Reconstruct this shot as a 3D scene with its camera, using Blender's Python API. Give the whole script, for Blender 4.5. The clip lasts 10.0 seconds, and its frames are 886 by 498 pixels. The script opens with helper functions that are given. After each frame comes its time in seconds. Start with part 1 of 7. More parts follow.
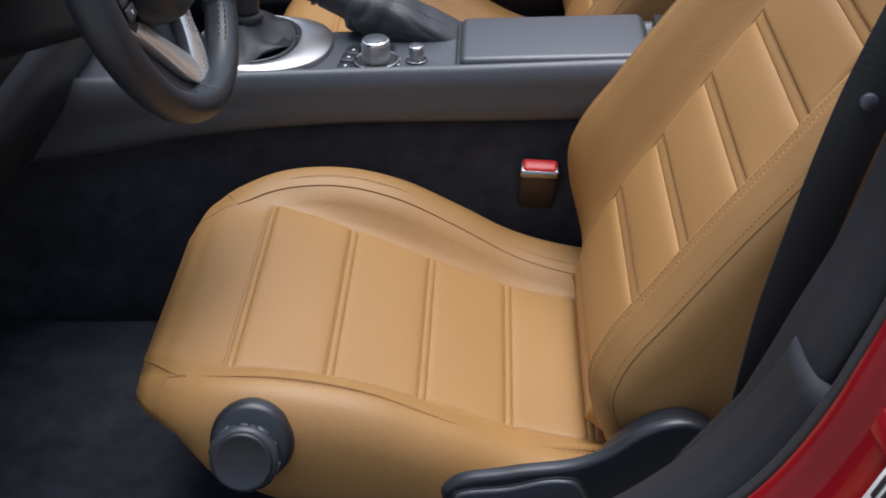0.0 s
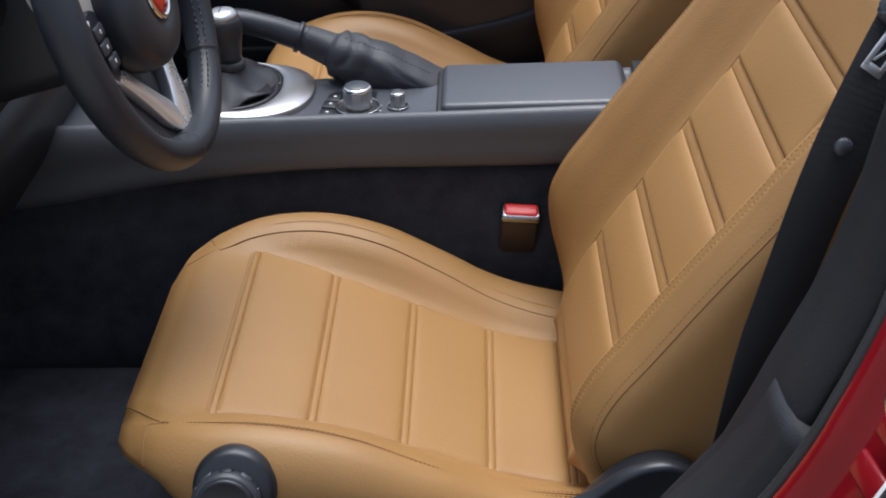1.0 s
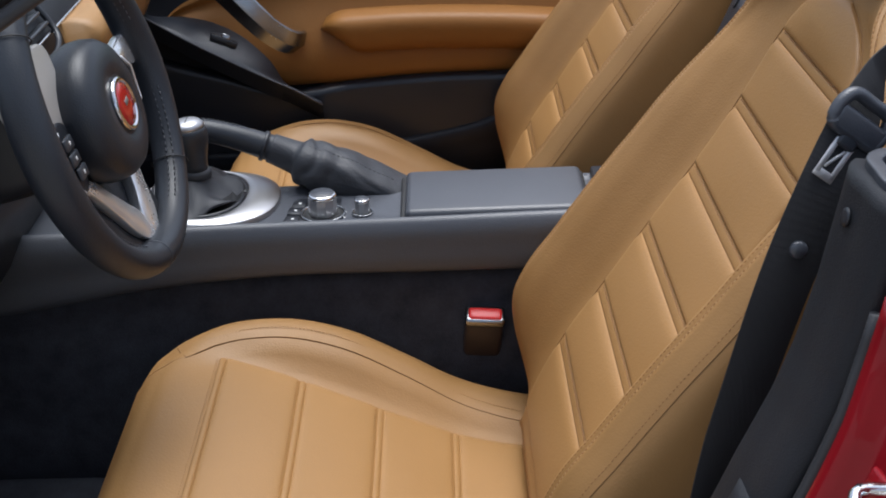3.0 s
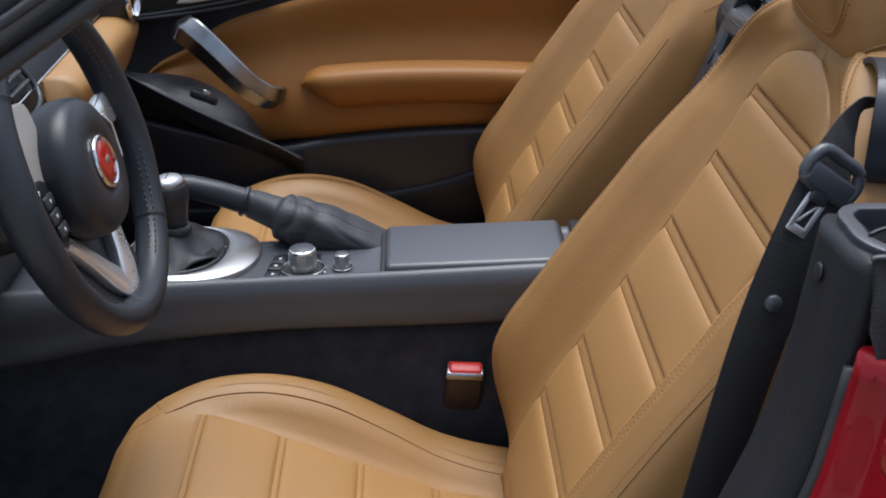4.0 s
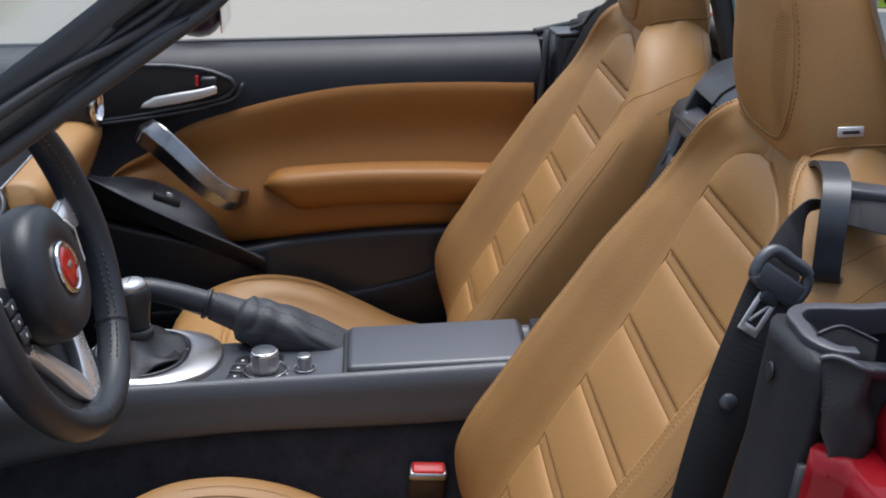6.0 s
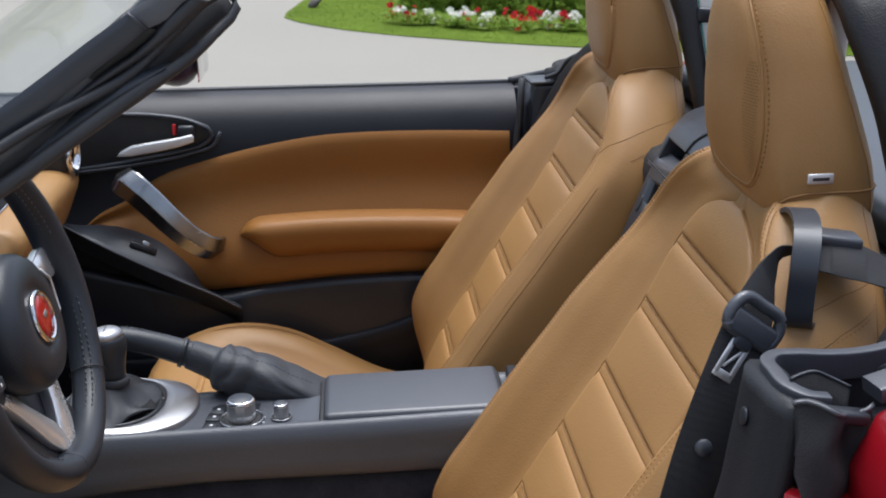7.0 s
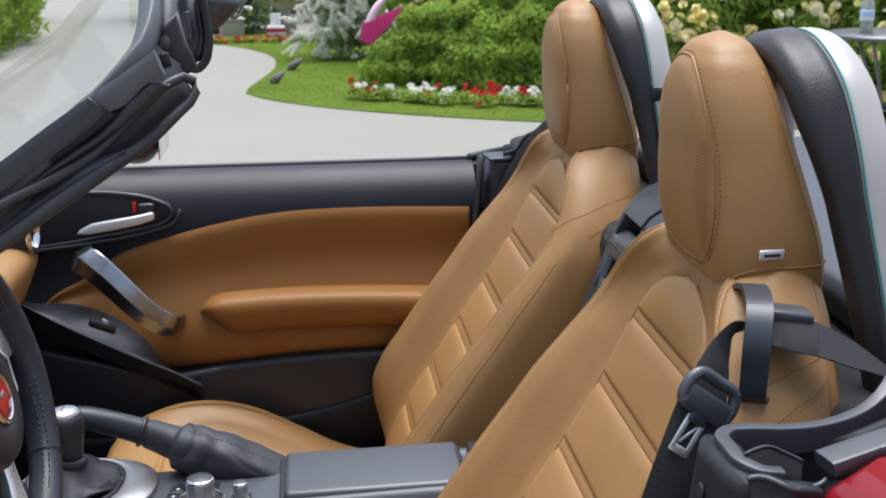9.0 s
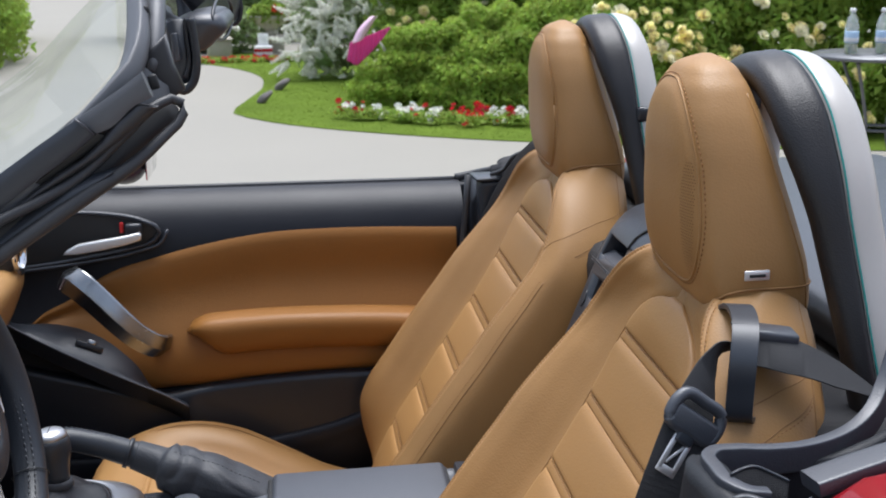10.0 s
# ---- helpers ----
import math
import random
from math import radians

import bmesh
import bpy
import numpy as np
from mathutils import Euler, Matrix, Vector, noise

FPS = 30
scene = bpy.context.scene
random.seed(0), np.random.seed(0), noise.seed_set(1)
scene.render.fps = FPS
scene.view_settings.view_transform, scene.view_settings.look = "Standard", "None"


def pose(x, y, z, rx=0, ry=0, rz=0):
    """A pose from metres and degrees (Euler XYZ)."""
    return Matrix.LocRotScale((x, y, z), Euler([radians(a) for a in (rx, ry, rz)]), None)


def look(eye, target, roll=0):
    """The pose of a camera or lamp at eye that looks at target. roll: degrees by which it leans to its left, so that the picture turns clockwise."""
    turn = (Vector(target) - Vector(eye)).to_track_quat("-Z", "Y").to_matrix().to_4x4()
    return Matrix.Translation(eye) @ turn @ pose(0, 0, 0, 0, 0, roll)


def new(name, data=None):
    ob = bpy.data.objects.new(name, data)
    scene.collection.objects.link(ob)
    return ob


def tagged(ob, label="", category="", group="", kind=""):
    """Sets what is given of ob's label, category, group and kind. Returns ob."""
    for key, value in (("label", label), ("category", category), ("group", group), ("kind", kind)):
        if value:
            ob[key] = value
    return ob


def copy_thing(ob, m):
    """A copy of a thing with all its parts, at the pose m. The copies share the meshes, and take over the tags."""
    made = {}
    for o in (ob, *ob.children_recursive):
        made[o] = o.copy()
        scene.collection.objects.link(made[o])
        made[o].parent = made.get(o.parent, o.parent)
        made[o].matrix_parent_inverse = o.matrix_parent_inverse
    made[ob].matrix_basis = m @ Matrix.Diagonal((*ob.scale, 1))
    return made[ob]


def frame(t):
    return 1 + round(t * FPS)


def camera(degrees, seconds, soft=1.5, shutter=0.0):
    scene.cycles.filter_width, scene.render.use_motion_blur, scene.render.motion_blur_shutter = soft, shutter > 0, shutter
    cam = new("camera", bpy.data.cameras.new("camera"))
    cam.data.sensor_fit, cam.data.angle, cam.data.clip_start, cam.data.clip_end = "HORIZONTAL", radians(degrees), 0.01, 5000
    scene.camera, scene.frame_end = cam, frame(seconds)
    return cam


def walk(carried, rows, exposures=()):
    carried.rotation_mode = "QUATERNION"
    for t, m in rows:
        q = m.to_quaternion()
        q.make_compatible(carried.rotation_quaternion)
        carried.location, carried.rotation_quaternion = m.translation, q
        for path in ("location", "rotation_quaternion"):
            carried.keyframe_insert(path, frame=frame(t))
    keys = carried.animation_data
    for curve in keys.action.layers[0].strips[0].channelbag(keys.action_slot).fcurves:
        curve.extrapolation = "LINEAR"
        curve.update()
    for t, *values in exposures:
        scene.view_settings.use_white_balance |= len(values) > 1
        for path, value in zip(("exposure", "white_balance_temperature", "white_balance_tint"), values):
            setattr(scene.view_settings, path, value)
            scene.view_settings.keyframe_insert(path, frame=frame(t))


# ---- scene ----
cam = camera(39.0, 10.0, soft=1.8)
cam.data.dof.use_dof, cam.data.dof.focus_distance, cam.data.dof.aperture_fstop = True, 1.3, 20.0
METRES, EYE, TILT, LEAN, TURN = 8.0, 1.5, 0.0, 0.0, 0.0
PATH = [
    (0, (0.1, -1.154, 1.224), (0.011, 0.514, 0.125), -1.7),
    (0.5, (0.1, -1.159, 1.227), (0.027, 0.528, 0.155), -1.5),
    (1, (0.101, -1.16, 1.229), (0.04, 0.547, 0.188), -1.5),
    (1.5, (0.101, -1.161, 1.23), (0.051, 0.565, 0.22), -1.4),
    (2, (0.099, -1.166, 1.234), (0.065, 0.58, 0.26), -1.3),
    (2.5, (0.097, -1.17, 1.236), (0.081, 0.598, 0.3), -1.2),
    (4, (0.099, -1.179, 1.246), (0.134, 0.642, 0.421), -1.0),
    (4.5, (0.1, -1.184, 1.249), (0.147, 0.655, 0.462), -1.0),
    (5, (0.102, -1.186, 1.25), (0.164, 0.668, 0.502), -0.9),
    (5.5, (0.102, -1.189, 1.255), (0.181, 0.676, 0.537), -0.9),
    (7, (0.104, -1.198, 1.261), (0.239, 0.701, 0.646), -0.8),
    (7.5, (0.104, -1.2, 1.263), (0.259, 0.706, 0.679), -0.7),
    (8, (0.105, -1.204, 1.266), (0.279, 0.71, 0.713), -0.7),
    (8.5, (0.106, -1.206, 1.267), (0.292, 0.715, 0.74), -0.7),
    (9, (0.107, -1.208, 1.269), (0.306, 0.717, 0.765), -0.7),
    (9.5, (0.107, -1.21, 1.27), (0.318, 0.719, 0.782), -0.7),
    (10, (0.107, -1.211, 1.271), (0.327, 0.719, 0.797), -0.6),
]
walk(cam, [(t, look(eye, target, roll)) for t, eye, target, roll in PATH], [(0.0, 0.72, 6000, 10), (4.5, 0.66, 6000, 10), (7.5, 0.80, 6000, 10), (10.0, 0.90, 6000, 10)])

# ---- world, sun, exposure ----
world = bpy.data.worlds.new("sky")
scene.world = world
world.use_nodes = True
wn = world.node_tree
wn.nodes.clear()
w_out = wn.nodes.new("ShaderNodeOutputWorld")
w_bg = wn.nodes.new("ShaderNodeBackground")
w_sky = wn.nodes.new("ShaderNodeTexSky")
w_sky.sky_type = "NISHITA"
w_sky.sun_disc = False
w_sky.sun_elevation = radians(72)
w_sky.sun_rotation = radians(8)
w_sky.air_density, w_sky.dust_density, w_sky.ozone_density = 1.0, 4.0, 1.0
w_hsv = wn.nodes.new("ShaderNodeHueSaturation")
w_hsv.inputs["Saturation"].default_value = 0.6
wn.links.new(w_sky.outputs[0], w_hsv.inputs["Color"])
wn.links.new(w_hsv.outputs[0], w_bg.inputs[0])
w_bg.inputs[1].default_value = 0.128
wn.links.new(w_bg.outputs[0], w_out.inputs[0])
sun_data = bpy.data.lights.new("sun", "SUN")
sun_data.energy, sun_data.angle, sun_data.color = 1.9, radians(45), (1.0, 0.98, 0.95)
sun = new("sun", sun_data)
sun.matrix_world = look((0.35, 1.3, 6), (0.2, 0.3, 0.5))

# ---- materials ----


def material(name, colour, rough=0.5, metal=0.0, grain=0.0, grain_scale=400.0, vary=0.12, vary_scale=6.0, spec=0.5, coat=0.0, kind="noise", sheen=0.0, random_tint=0.0):
    """A node material: base colour with two scales of variation, and fine relief."""
    m = bpy.data.materials.new(name)
    m.use_nodes = True
    t = m.node_tree
    b = t.nodes["Principled BSDF"]
    b.inputs["Metallic"].default_value = metal
    b.inputs["Specular IOR Level"].default_value = spec
    b.inputs["Coat Weight"].default_value = coat
    b.inputs["Coat Roughness"].default_value = 0.04
    b.inputs["Sheen Weight"].default_value = sheen
    co = t.nodes.new("ShaderNodeTexCoord")
    big = t.nodes.new("ShaderNodeTexNoise")
    big.inputs["Scale"].default_value, big.inputs["Detail"].default_value = vary_scale, 5
    fine = t.nodes.new("ShaderNodeTexNoise")
    fine.inputs["Scale"].default_value, fine.inputs["Detail"].default_value = grain_scale * 0.5, 3
    t.links.new(co.outputs["Object"], big.inputs["Vector"])
    t.links.new(co.outputs["Object"], fine.inputs["Vector"])
    add = t.nodes.new("ShaderNodeMath")
    add.operation = "MULTIPLY_ADD"
    add.inputs[1].default_value = 0.35
    t.links.new(fine.outputs[0], add.inputs[0])
    t.links.new(big.outputs[0], add.inputs[2])
    ramp = t.nodes.new("ShaderNodeMapRange")
    ramp.inputs["From Min"].default_value, ramp.inputs["From Max"].default_value = 0.35, 1.0
    ramp.inputs["To Min"].default_value, ramp.inputs["To Max"].default_value = 1 - vary, 1 + vary
    t.links.new(add.outputs[0], ramp.inputs["Value"])
    scale = t.nodes.new("ShaderNodeVectorMath")
    scale.operation = "SCALE"
    scale.inputs[0].default_value = colour
    t.links.new(ramp.outputs[0], scale.inputs["Scale"])
    last = scale.outputs[0]
    if random_tint:
        info = t.nodes.new("ShaderNodeObjectInfo") if kind == "object" else t.nodes.new("ShaderNodeNewGeometry")
        hsv = t.nodes.new("ShaderNodeHueSaturation")
        r1 = t.nodes.new("ShaderNodeMapRange")
        r1.inputs["To Min"].default_value, r1.inputs["To Max"].default_value = 1 - random_tint, 1 + random_tint
        r2 = t.nodes.new("ShaderNodeMapRange")
        r2.inputs["To Min"].default_value, r2.inputs["To Max"].default_value = 0.5 - 0.08 * random_tint, 0.5 + 0.05 * random_tint
        src = info.outputs["Random"] if kind == "object" else info.outputs["Random Per Island"]
        t.links.new(src, r1.inputs["Value"])
        t.links.new(src, r2.inputs["Value"])
        t.links.new(last, hsv.inputs["Color"])
        t.links.new(r1.outputs[0], hsv.inputs["Value"])
        t.links.new(r2.outputs[0], hsv.inputs["Hue"])
        last = hsv.outputs[0]
    t.links.new(last, b.inputs["Base Color"])
    rr = t.nodes.new("ShaderNodeMapRange")
    rr.inputs["From Min"].default_value, rr.inputs["From Max"].default_value = 0.35, 1.0
    rr.inputs["To Min"].default_value, rr.inputs["To Max"].default_value = max(0.02, rough - 0.06), min(1, rough + 0.06)
    t.links.new(add.outputs[0], rr.inputs["Value"])
    t.links.new(rr.outputs[0], b.inputs["Roughness"])
    if grain:
        bump = t.nodes.new("ShaderNodeBump")
        bump.inputs["Strength"].default_value = grain
        bump.inputs["Distance"].default_value = 0.001
        if kind == "cells":
            vor = t.nodes.new("ShaderNodeTexVoronoi")
            vor.inputs["Scale"].default_value = grain_scale
            warp = t.nodes.new("ShaderNodeTexNoise")
            warp.inputs["Scale"].default_value = grain_scale * 0.3
            mix = t.nodes.new("ShaderNodeMath")
            mix.operation = "MULTIPLY_ADD"
            mix.inputs[1].default_value = 0.8
            t.links.new(co.outputs["Object"], vor.inputs["Vector"])
            t.links.new(co.outputs["Object"], warp.inputs["Vector"])
            t.links.new(warp.outputs[0], mix.inputs[0])
            t.links.new(vor.outputs["Distance"], mix.inputs[2])
            t.links.new(mix.outputs[0], bump.inputs["Height"])
        elif kind == "weave":
            wv = t.nodes.new("ShaderNodeTexVoronoi")
            wv.inputs["Scale"].default_value = grain_scale
            wv.inputs["Randomness"].default_value = 0.25
            t.links.new(co.outputs["Object"], wv.inputs["Vector"])
            t.links.new(wv.outputs["Distance"], bump.inputs["Height"])
        else:
            g = t.nodes.new("ShaderNodeTexNoise")
            g.inputs["Scale"].default_value, g.inputs["Detail"].default_value = grain_scale, 4
            t.links.new(co.outputs["Object"], g.inputs["Vector"])
            t.links.new(g.outputs[0], bump.inputs["Height"])
        t.links.new(bump.outputs[0], b.inputs["Normal"])
    return m


TAN = material("tan_leather", (0.334, 0.178, 0.058), 0.50, grain=0.16, grain_scale=420, vary=0.06, vary_scale=9, kind="cells", spec=0.5)
TAN_DOOR = material("tan_vinyl", (0.26, 0.112, 0.024), 0.50, grain=0.22, grain_scale=480, vary=0.06, kind="cells", spec=0.3)
# tan thread darkened: the shadows of the stitch holes are in its colour
THREAD = material("hole_shadow_thread", (0.27, 0.13, 0.042), 0.8, vary=0.2)
THREAD_LIGHT = material("tan_thread", (0.36, 0.19, 0.065), 0.7, vary=0.15)
SEAM = material("seam_leather", (0.25, 0.13, 0.043), 0.7, vary=0.15)
BLACK = material("black_plastic", (0.016, 0.0185, 0.024), 0.38, grain=0.12, grain_scale=900, vary=0.15, spec=0.55)
SOFT = material("soft_black_vinyl", (0.021, 0.025, 0.034), 0.36, grain=0.18, grain_scale=600, vary=0.12, kind="cells", spec=0.8)
CONSOLE = material("console_vinyl", (0.062, 0.068, 0.081), 0.42, grain=0.18, grain_scale=600, vary=0.12, kind="cells", spec=0.6)
LID = material("grey_black_leather", (0.045, 0.050, 0.061), 0.42, grain=0.15, grain_scale=550, vary=0.08, kind="cells", spec=0.8)
CARPET = material("black_carpet", (0.040, 0.043, 0.053), 0.95, grain=1.0, grain_scale=500, vary=0.4, vary_scale=30, spec=0.1)
WEBBING = material("black_webbing", (0.012, 0.0125, 0.015), 0.75, grain=0.6, grain_scale=900, vary=0.2, kind="weave", spec=0.6)
WHEEL_LEATHER = material("black_leather", (0.022, 0.0262, 0.034), 0.42, grain=0.15, grain_scale=550, vary=0.12, kind="cells", spec=0.5)
GAITER = material("creased_black_leather", (0.036, 0.039, 0.046), 0.56, spec=0.5, grain=0.25, grain_scale=350, vary=0.2, kind="cells")
SATIN = material("satin_silver", (0.74, 0.74, 0.74), 0.42, metal=0.65, vary=0.05)
SILVER_PAINT = material("silver_paint", (0.47, 0.45, 0.42), 0.36, metal=0.1, vary=0.04, coat=0.1)
CHROME = material("chrome", (0.8, 0.8, 0.81), 0.08, metal=1.0, vary=0.03)
SPOKE = material("silver_spoke_paint", (0.90, 0.90, 0.89), 0.27, metal=0.75, vary=0.05)
SURROUND = material("brushed_silver", (0.50, 0.50, 0.51), 0.38, metal=0.95, vary=0.06)
HOOP = material("black_hoop_vinyl", (0.0135, 0.0125, 0.0130), 0.40, grain=0.2, grain_scale=600, vary=0.15, kind="cells", spec=0.45)
DARK_CHROME = material("smoked_chrome", (0.36, 0.37, 0.38), 0.27, metal=1.0, vary=0.1)
RED_PAINT = material("red_car_paint", (0.215, 0.003, 0.008), 0.45, vary=0.06, coat=0.45, spec=0.15)
RED_BUTTON = material("red_button_plastic", (0.62, 0.022, 0.02), 0.35, vary=0.06)
RED_ENAMEL = material("red_enamel", (0.42, 0.012, 0.012), 0.25, vary=0.1, coat=0.6)
PILLAR = material("dark_grey_trim", (0.036, 0.041, 0.050), 0.38, grain=0.1, grain_scale=800, vary=0.12)
DOOR_BLACK = material("black_door_vinyl", (0.014, 0.015, 0.019), 0.40, grain=0.15, grain_scale=600, vary=0.12, kind="cells", spec=0.25)
SILL = material("sill_plastic", (0.017, 0.0185, 0.022), 0.55, grain=0.25, grain_scale=700, vary=0.12, kind="cells", spec=0.3)
PERF = material("perforation_holes", (0.17, 0.09, 0.032), 0.8)
GREY_TRIM = material("grey_screen_trim", (0.090, 0.094, 0.102), 0.48, grain=0.1, grain_scale=800, vary=0.12)
RUBBER = material("rubber_seal", (0.030, 0.031, 0.034), 0.48, vary=0.15)
CLOTH = material("folded_roof_fabric", (0.014, 0.014, 0.016), 0.75, grain=0.6, grain_scale=700, vary=0.25, kind="weave")
BUCKLE = material("dark_brown_plastic", (0.045, 0.032, 0.028), 0.4, vary=0.1)
TYRE = material("tyre_rubber", (0.02, 0.02, 0.021), 0.75, vary=0.2)
DRIVE = material("pale_concrete", (0.256, 0.242, 0.209), 0.85, grain=0.4, grain_scale=60, vary=0.06, vary_scale=0.7)
GRASS = material("mown_grass", (0.104, 0.156, 0.021), 0.95, spec=0.05, grain=1.0, grain_scale=90, vary=0.22, vary_scale=2.2)
WHITE_TAG = material("white_sticker", (0.75, 0.75, 0.74), 0.5, vary=0.05)
PETAL_DULL = material("dull_enamel", (0.22, 0.20, 0.19), 0.4, vary=0.2)
TEAL = material("teal_edge", (0.03, 0.24, 0.215), 0.5, vary=0.1)
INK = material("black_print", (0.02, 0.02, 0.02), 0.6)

GLASS = bpy.data.materials.new("windscreen_glass")
GLASS.use_nodes = True
gt = GLASS.node_tree
gt.nodes.remove(gt.nodes["Principled BSDF"])
g_clear, g_gloss = gt.nodes.new("ShaderNodeBsdfTransparent"), gt.nodes.new("ShaderNodeBsdfGlossy")
g_clear.inputs["Color"].default_value = (0.94, 0.96, 0.95, 1)
g_gloss.inputs["Roughness"].default_value = 0.02
g_fres, g_mix = gt.nodes.new("ShaderNodeFresnel"), gt.nodes.new("ShaderNodeMixShader")
g_fres.inputs["IOR"].default_value = 1.5
g_cap = gt.nodes.new("ShaderNodeMath")
g_cap.operation = "MINIMUM"
g_cap.inputs[1].default_value = 0.12
gt.links.new(g_fres.outputs[0], g_cap.inputs[0])
gt.links.new(g_cap.outputs[0], g_mix.inputs[0])
gt.links.new(g_clear.outputs[0], g_mix.inputs[1])
gt.links.new(g_gloss.outputs[0], g_mix.inputs[2])
gt.links.new(g_mix.outputs[0], gt.nodes["Material Output"].inputs["Surface"])

# ---- geometry helpers ----


def part(name, data, mat, parent=None, label="", smooth=True, auto=None):
    """Links a bmesh, or (vertices, faces), as one mesh object under a thing."""
    me = bpy.data.meshes.new(name)
    if isinstance(data, tuple):
        me.from_pydata([tuple(v) for v in data[0]], [], data[1])
        bm = bmesh.new()
        bm.from_mesh(me)
        bmesh.ops.recalc_face_normals(bm, faces=bm.faces)
    else:
        bm = data
    if auto is not None:
        for e in bm.edges:
            if len(e.link_faces) == 2 and e.calc_face_angle(0) > radians(auto):
                e.smooth = False
    bm.to_mesh(me)
    bm.free()
    me.polygons.foreach_set("use_smooth", [smooth] * len(me.polygons))
    me.materials.append(mat)
    ob = new(name, me)
    if parent is not None:
        ob.parent = parent
    if label:
        ob["label"] = label
    return ob


def thing(name, label, category, group="", kind=""):
    ob = new(name)
    ob.empty_display_size = 0.05
    return tagged(ob, label, category, group, kind)


def sm(x, xs, ys):
    """A smooth curve through the points (xs, ys)."""
    xs, ys, x = np.asarray(xs, float), np.asarray(ys, float), np.asarray(x, float)
    d = np.gradient(ys, xs)
    k = np.clip(np.searchsorted(xs, x) - 1, 0, len(xs) - 2)
    h = xs[k + 1] - xs[k]
    u = np.clip((x - xs[k]) / h, 0, 1)
    return (1 + 2 * u) * (1 - u) ** 2 * ys[k] + u * (1 - u) ** 2 * h * d[k] + u * u * (3 - 2 * u) * ys[k + 1] + u * u * (u - 1) * h * d[k + 1]


def crv(pts, n, closed=False):
    """n points evenly spread by length on a smooth line through pts."""
    p = np.asarray(pts, float)
    if closed:
        p = np.vstack([p, p[:1]])
    s = np.r_[0, np.cumsum(np.linalg.norm(np.diff(p, axis=0), axis=1))]
    dense = np.linspace(0, s[-1], 8 * n + 1)
    if closed:
        L = s[-1]
        ss = np.r_[s[:-1] - L, s, s[1:] + L]
        pp = np.vstack([p[:-1], p, p[1:]])
        q = np.stack([sm(dense, ss, pp[:, i]) for i in range(p.shape[1])], 1)
    else:
        q = np.stack([sm(dense, s, p[:, i]) for i in range(p.shape[1])], 1)
    s2 = np.r_[0, np.cumsum(np.linalg.norm(np.diff(q, axis=0), axis=1))]
    at = np.linspace(0, s2[-1], n + 1)[:-1] if closed else np.linspace(0, s2[-1], n)
    return np.stack([np.interp(at, s2, q[:, i]) for i in range(p.shape[1])], 1)


def loft(rings, closed=True, caps=True):
    """A skin over rings of equally many points."""
    n, m = len(rings), len(rings[0])
    verts = [tuple(v) for r in rings for v in r]
    faces = []
    for a in range(n - 1):
        for b in range(m if closed else m - 1):
            c = (b + 1) % m
            faces.append((a * m + b, a * m + c, (a + 1) * m + c, (a + 1) * m + b))
    if caps and closed:
        faces.append(tuple(range(m))[::-1])
        faces.append(tuple((n - 1) * m + k for k in range(m)))
    return verts, faces


def join(*parts):
    verts, faces = [], []
    for v, f in parts:
        o = len(verts)
        verts += [tuple(p) for p in v]
        faces += [tuple(i + o for i in q) for q in f]
    return verts, faces


def frames_along(path, up=(0, 0, 1)):
    p = np.asarray(path, float)
    t = np.gradient(p, axis=0)
    t /= np.linalg.norm(t, axis=1)[:, None] + 1e-12
    up = np.asarray(up, float)
    up = np.broadcast_to(up, p.shape)
    s = np.cross(t, up)
    s /= np.linalg.norm(s, axis=1)[:, None] + 1e-12
    return t, s, np.cross(s, t)


def tube(path, radius, n=10, up=(0, 0, 1), flat=1.0, caps=True):
    """A round or flattened bar along a path; radius may vary."""
    p = np.asarray(path, float)
    t, s, u = frames_along(p, up)
    r = np.broadcast_to(np.asarray(radius, float), (len(p),))
    a = np.linspace(0, 2 * np.pi, n, endpoint=False)
    return loft([p[i] + r[i] * (np.cos(a)[:, None] * s[i] + flat * np.sin(a)[:, None] * u[i]) for i in range(len(p))], caps=caps)


def ribbon(path, width, thick, across):
    """A flat band along a path; across: the direction of its width at each point."""
    p = np.asarray(path, float)
    t = np.gradient(p, axis=0)
    t /= np.linalg.norm(t, axis=1)[:, None]
    c = np.broadcast_to(np.asarray(across, float), p.shape).copy()
    c -= (c * t).sum(1)[:, None] * t
    c /= np.linalg.norm(c, axis=1)[:, None]
    nn = np.cross(t, c)
    w = np.broadcast_to(np.asarray(width, float), (len(p),))[:, None] / 2
    h = thick / 2
    rings = []
    for i in range(len(p)):
        rings.append([p[i] + c[i] * w[i] * a + nn[i] * h * b for a, b in ((-1, -0.4), (-0.97, -1), (0.97, -1), (1, -0.4), (1, 0.4), (0.97, 1), (-0.97, 1), (-1, 0.4))])
    return loft(rings)


def lathe(profile, n=32):
    """A turned shape about z from (radius, height) pairs."""
    a = np.linspace(0, 2 * np.pi, n, endpoint=False)
    return loft([[(r * math.cos(k), r * math.sin(k), h) for k in a] for r, h in profile])


def moved(data, m):
    m = np.array(m)
    v = np.asarray(data[0], float)
    return [tuple(p) for p in v @ m[:3, :3].T + m[:3, 3]], data[1]


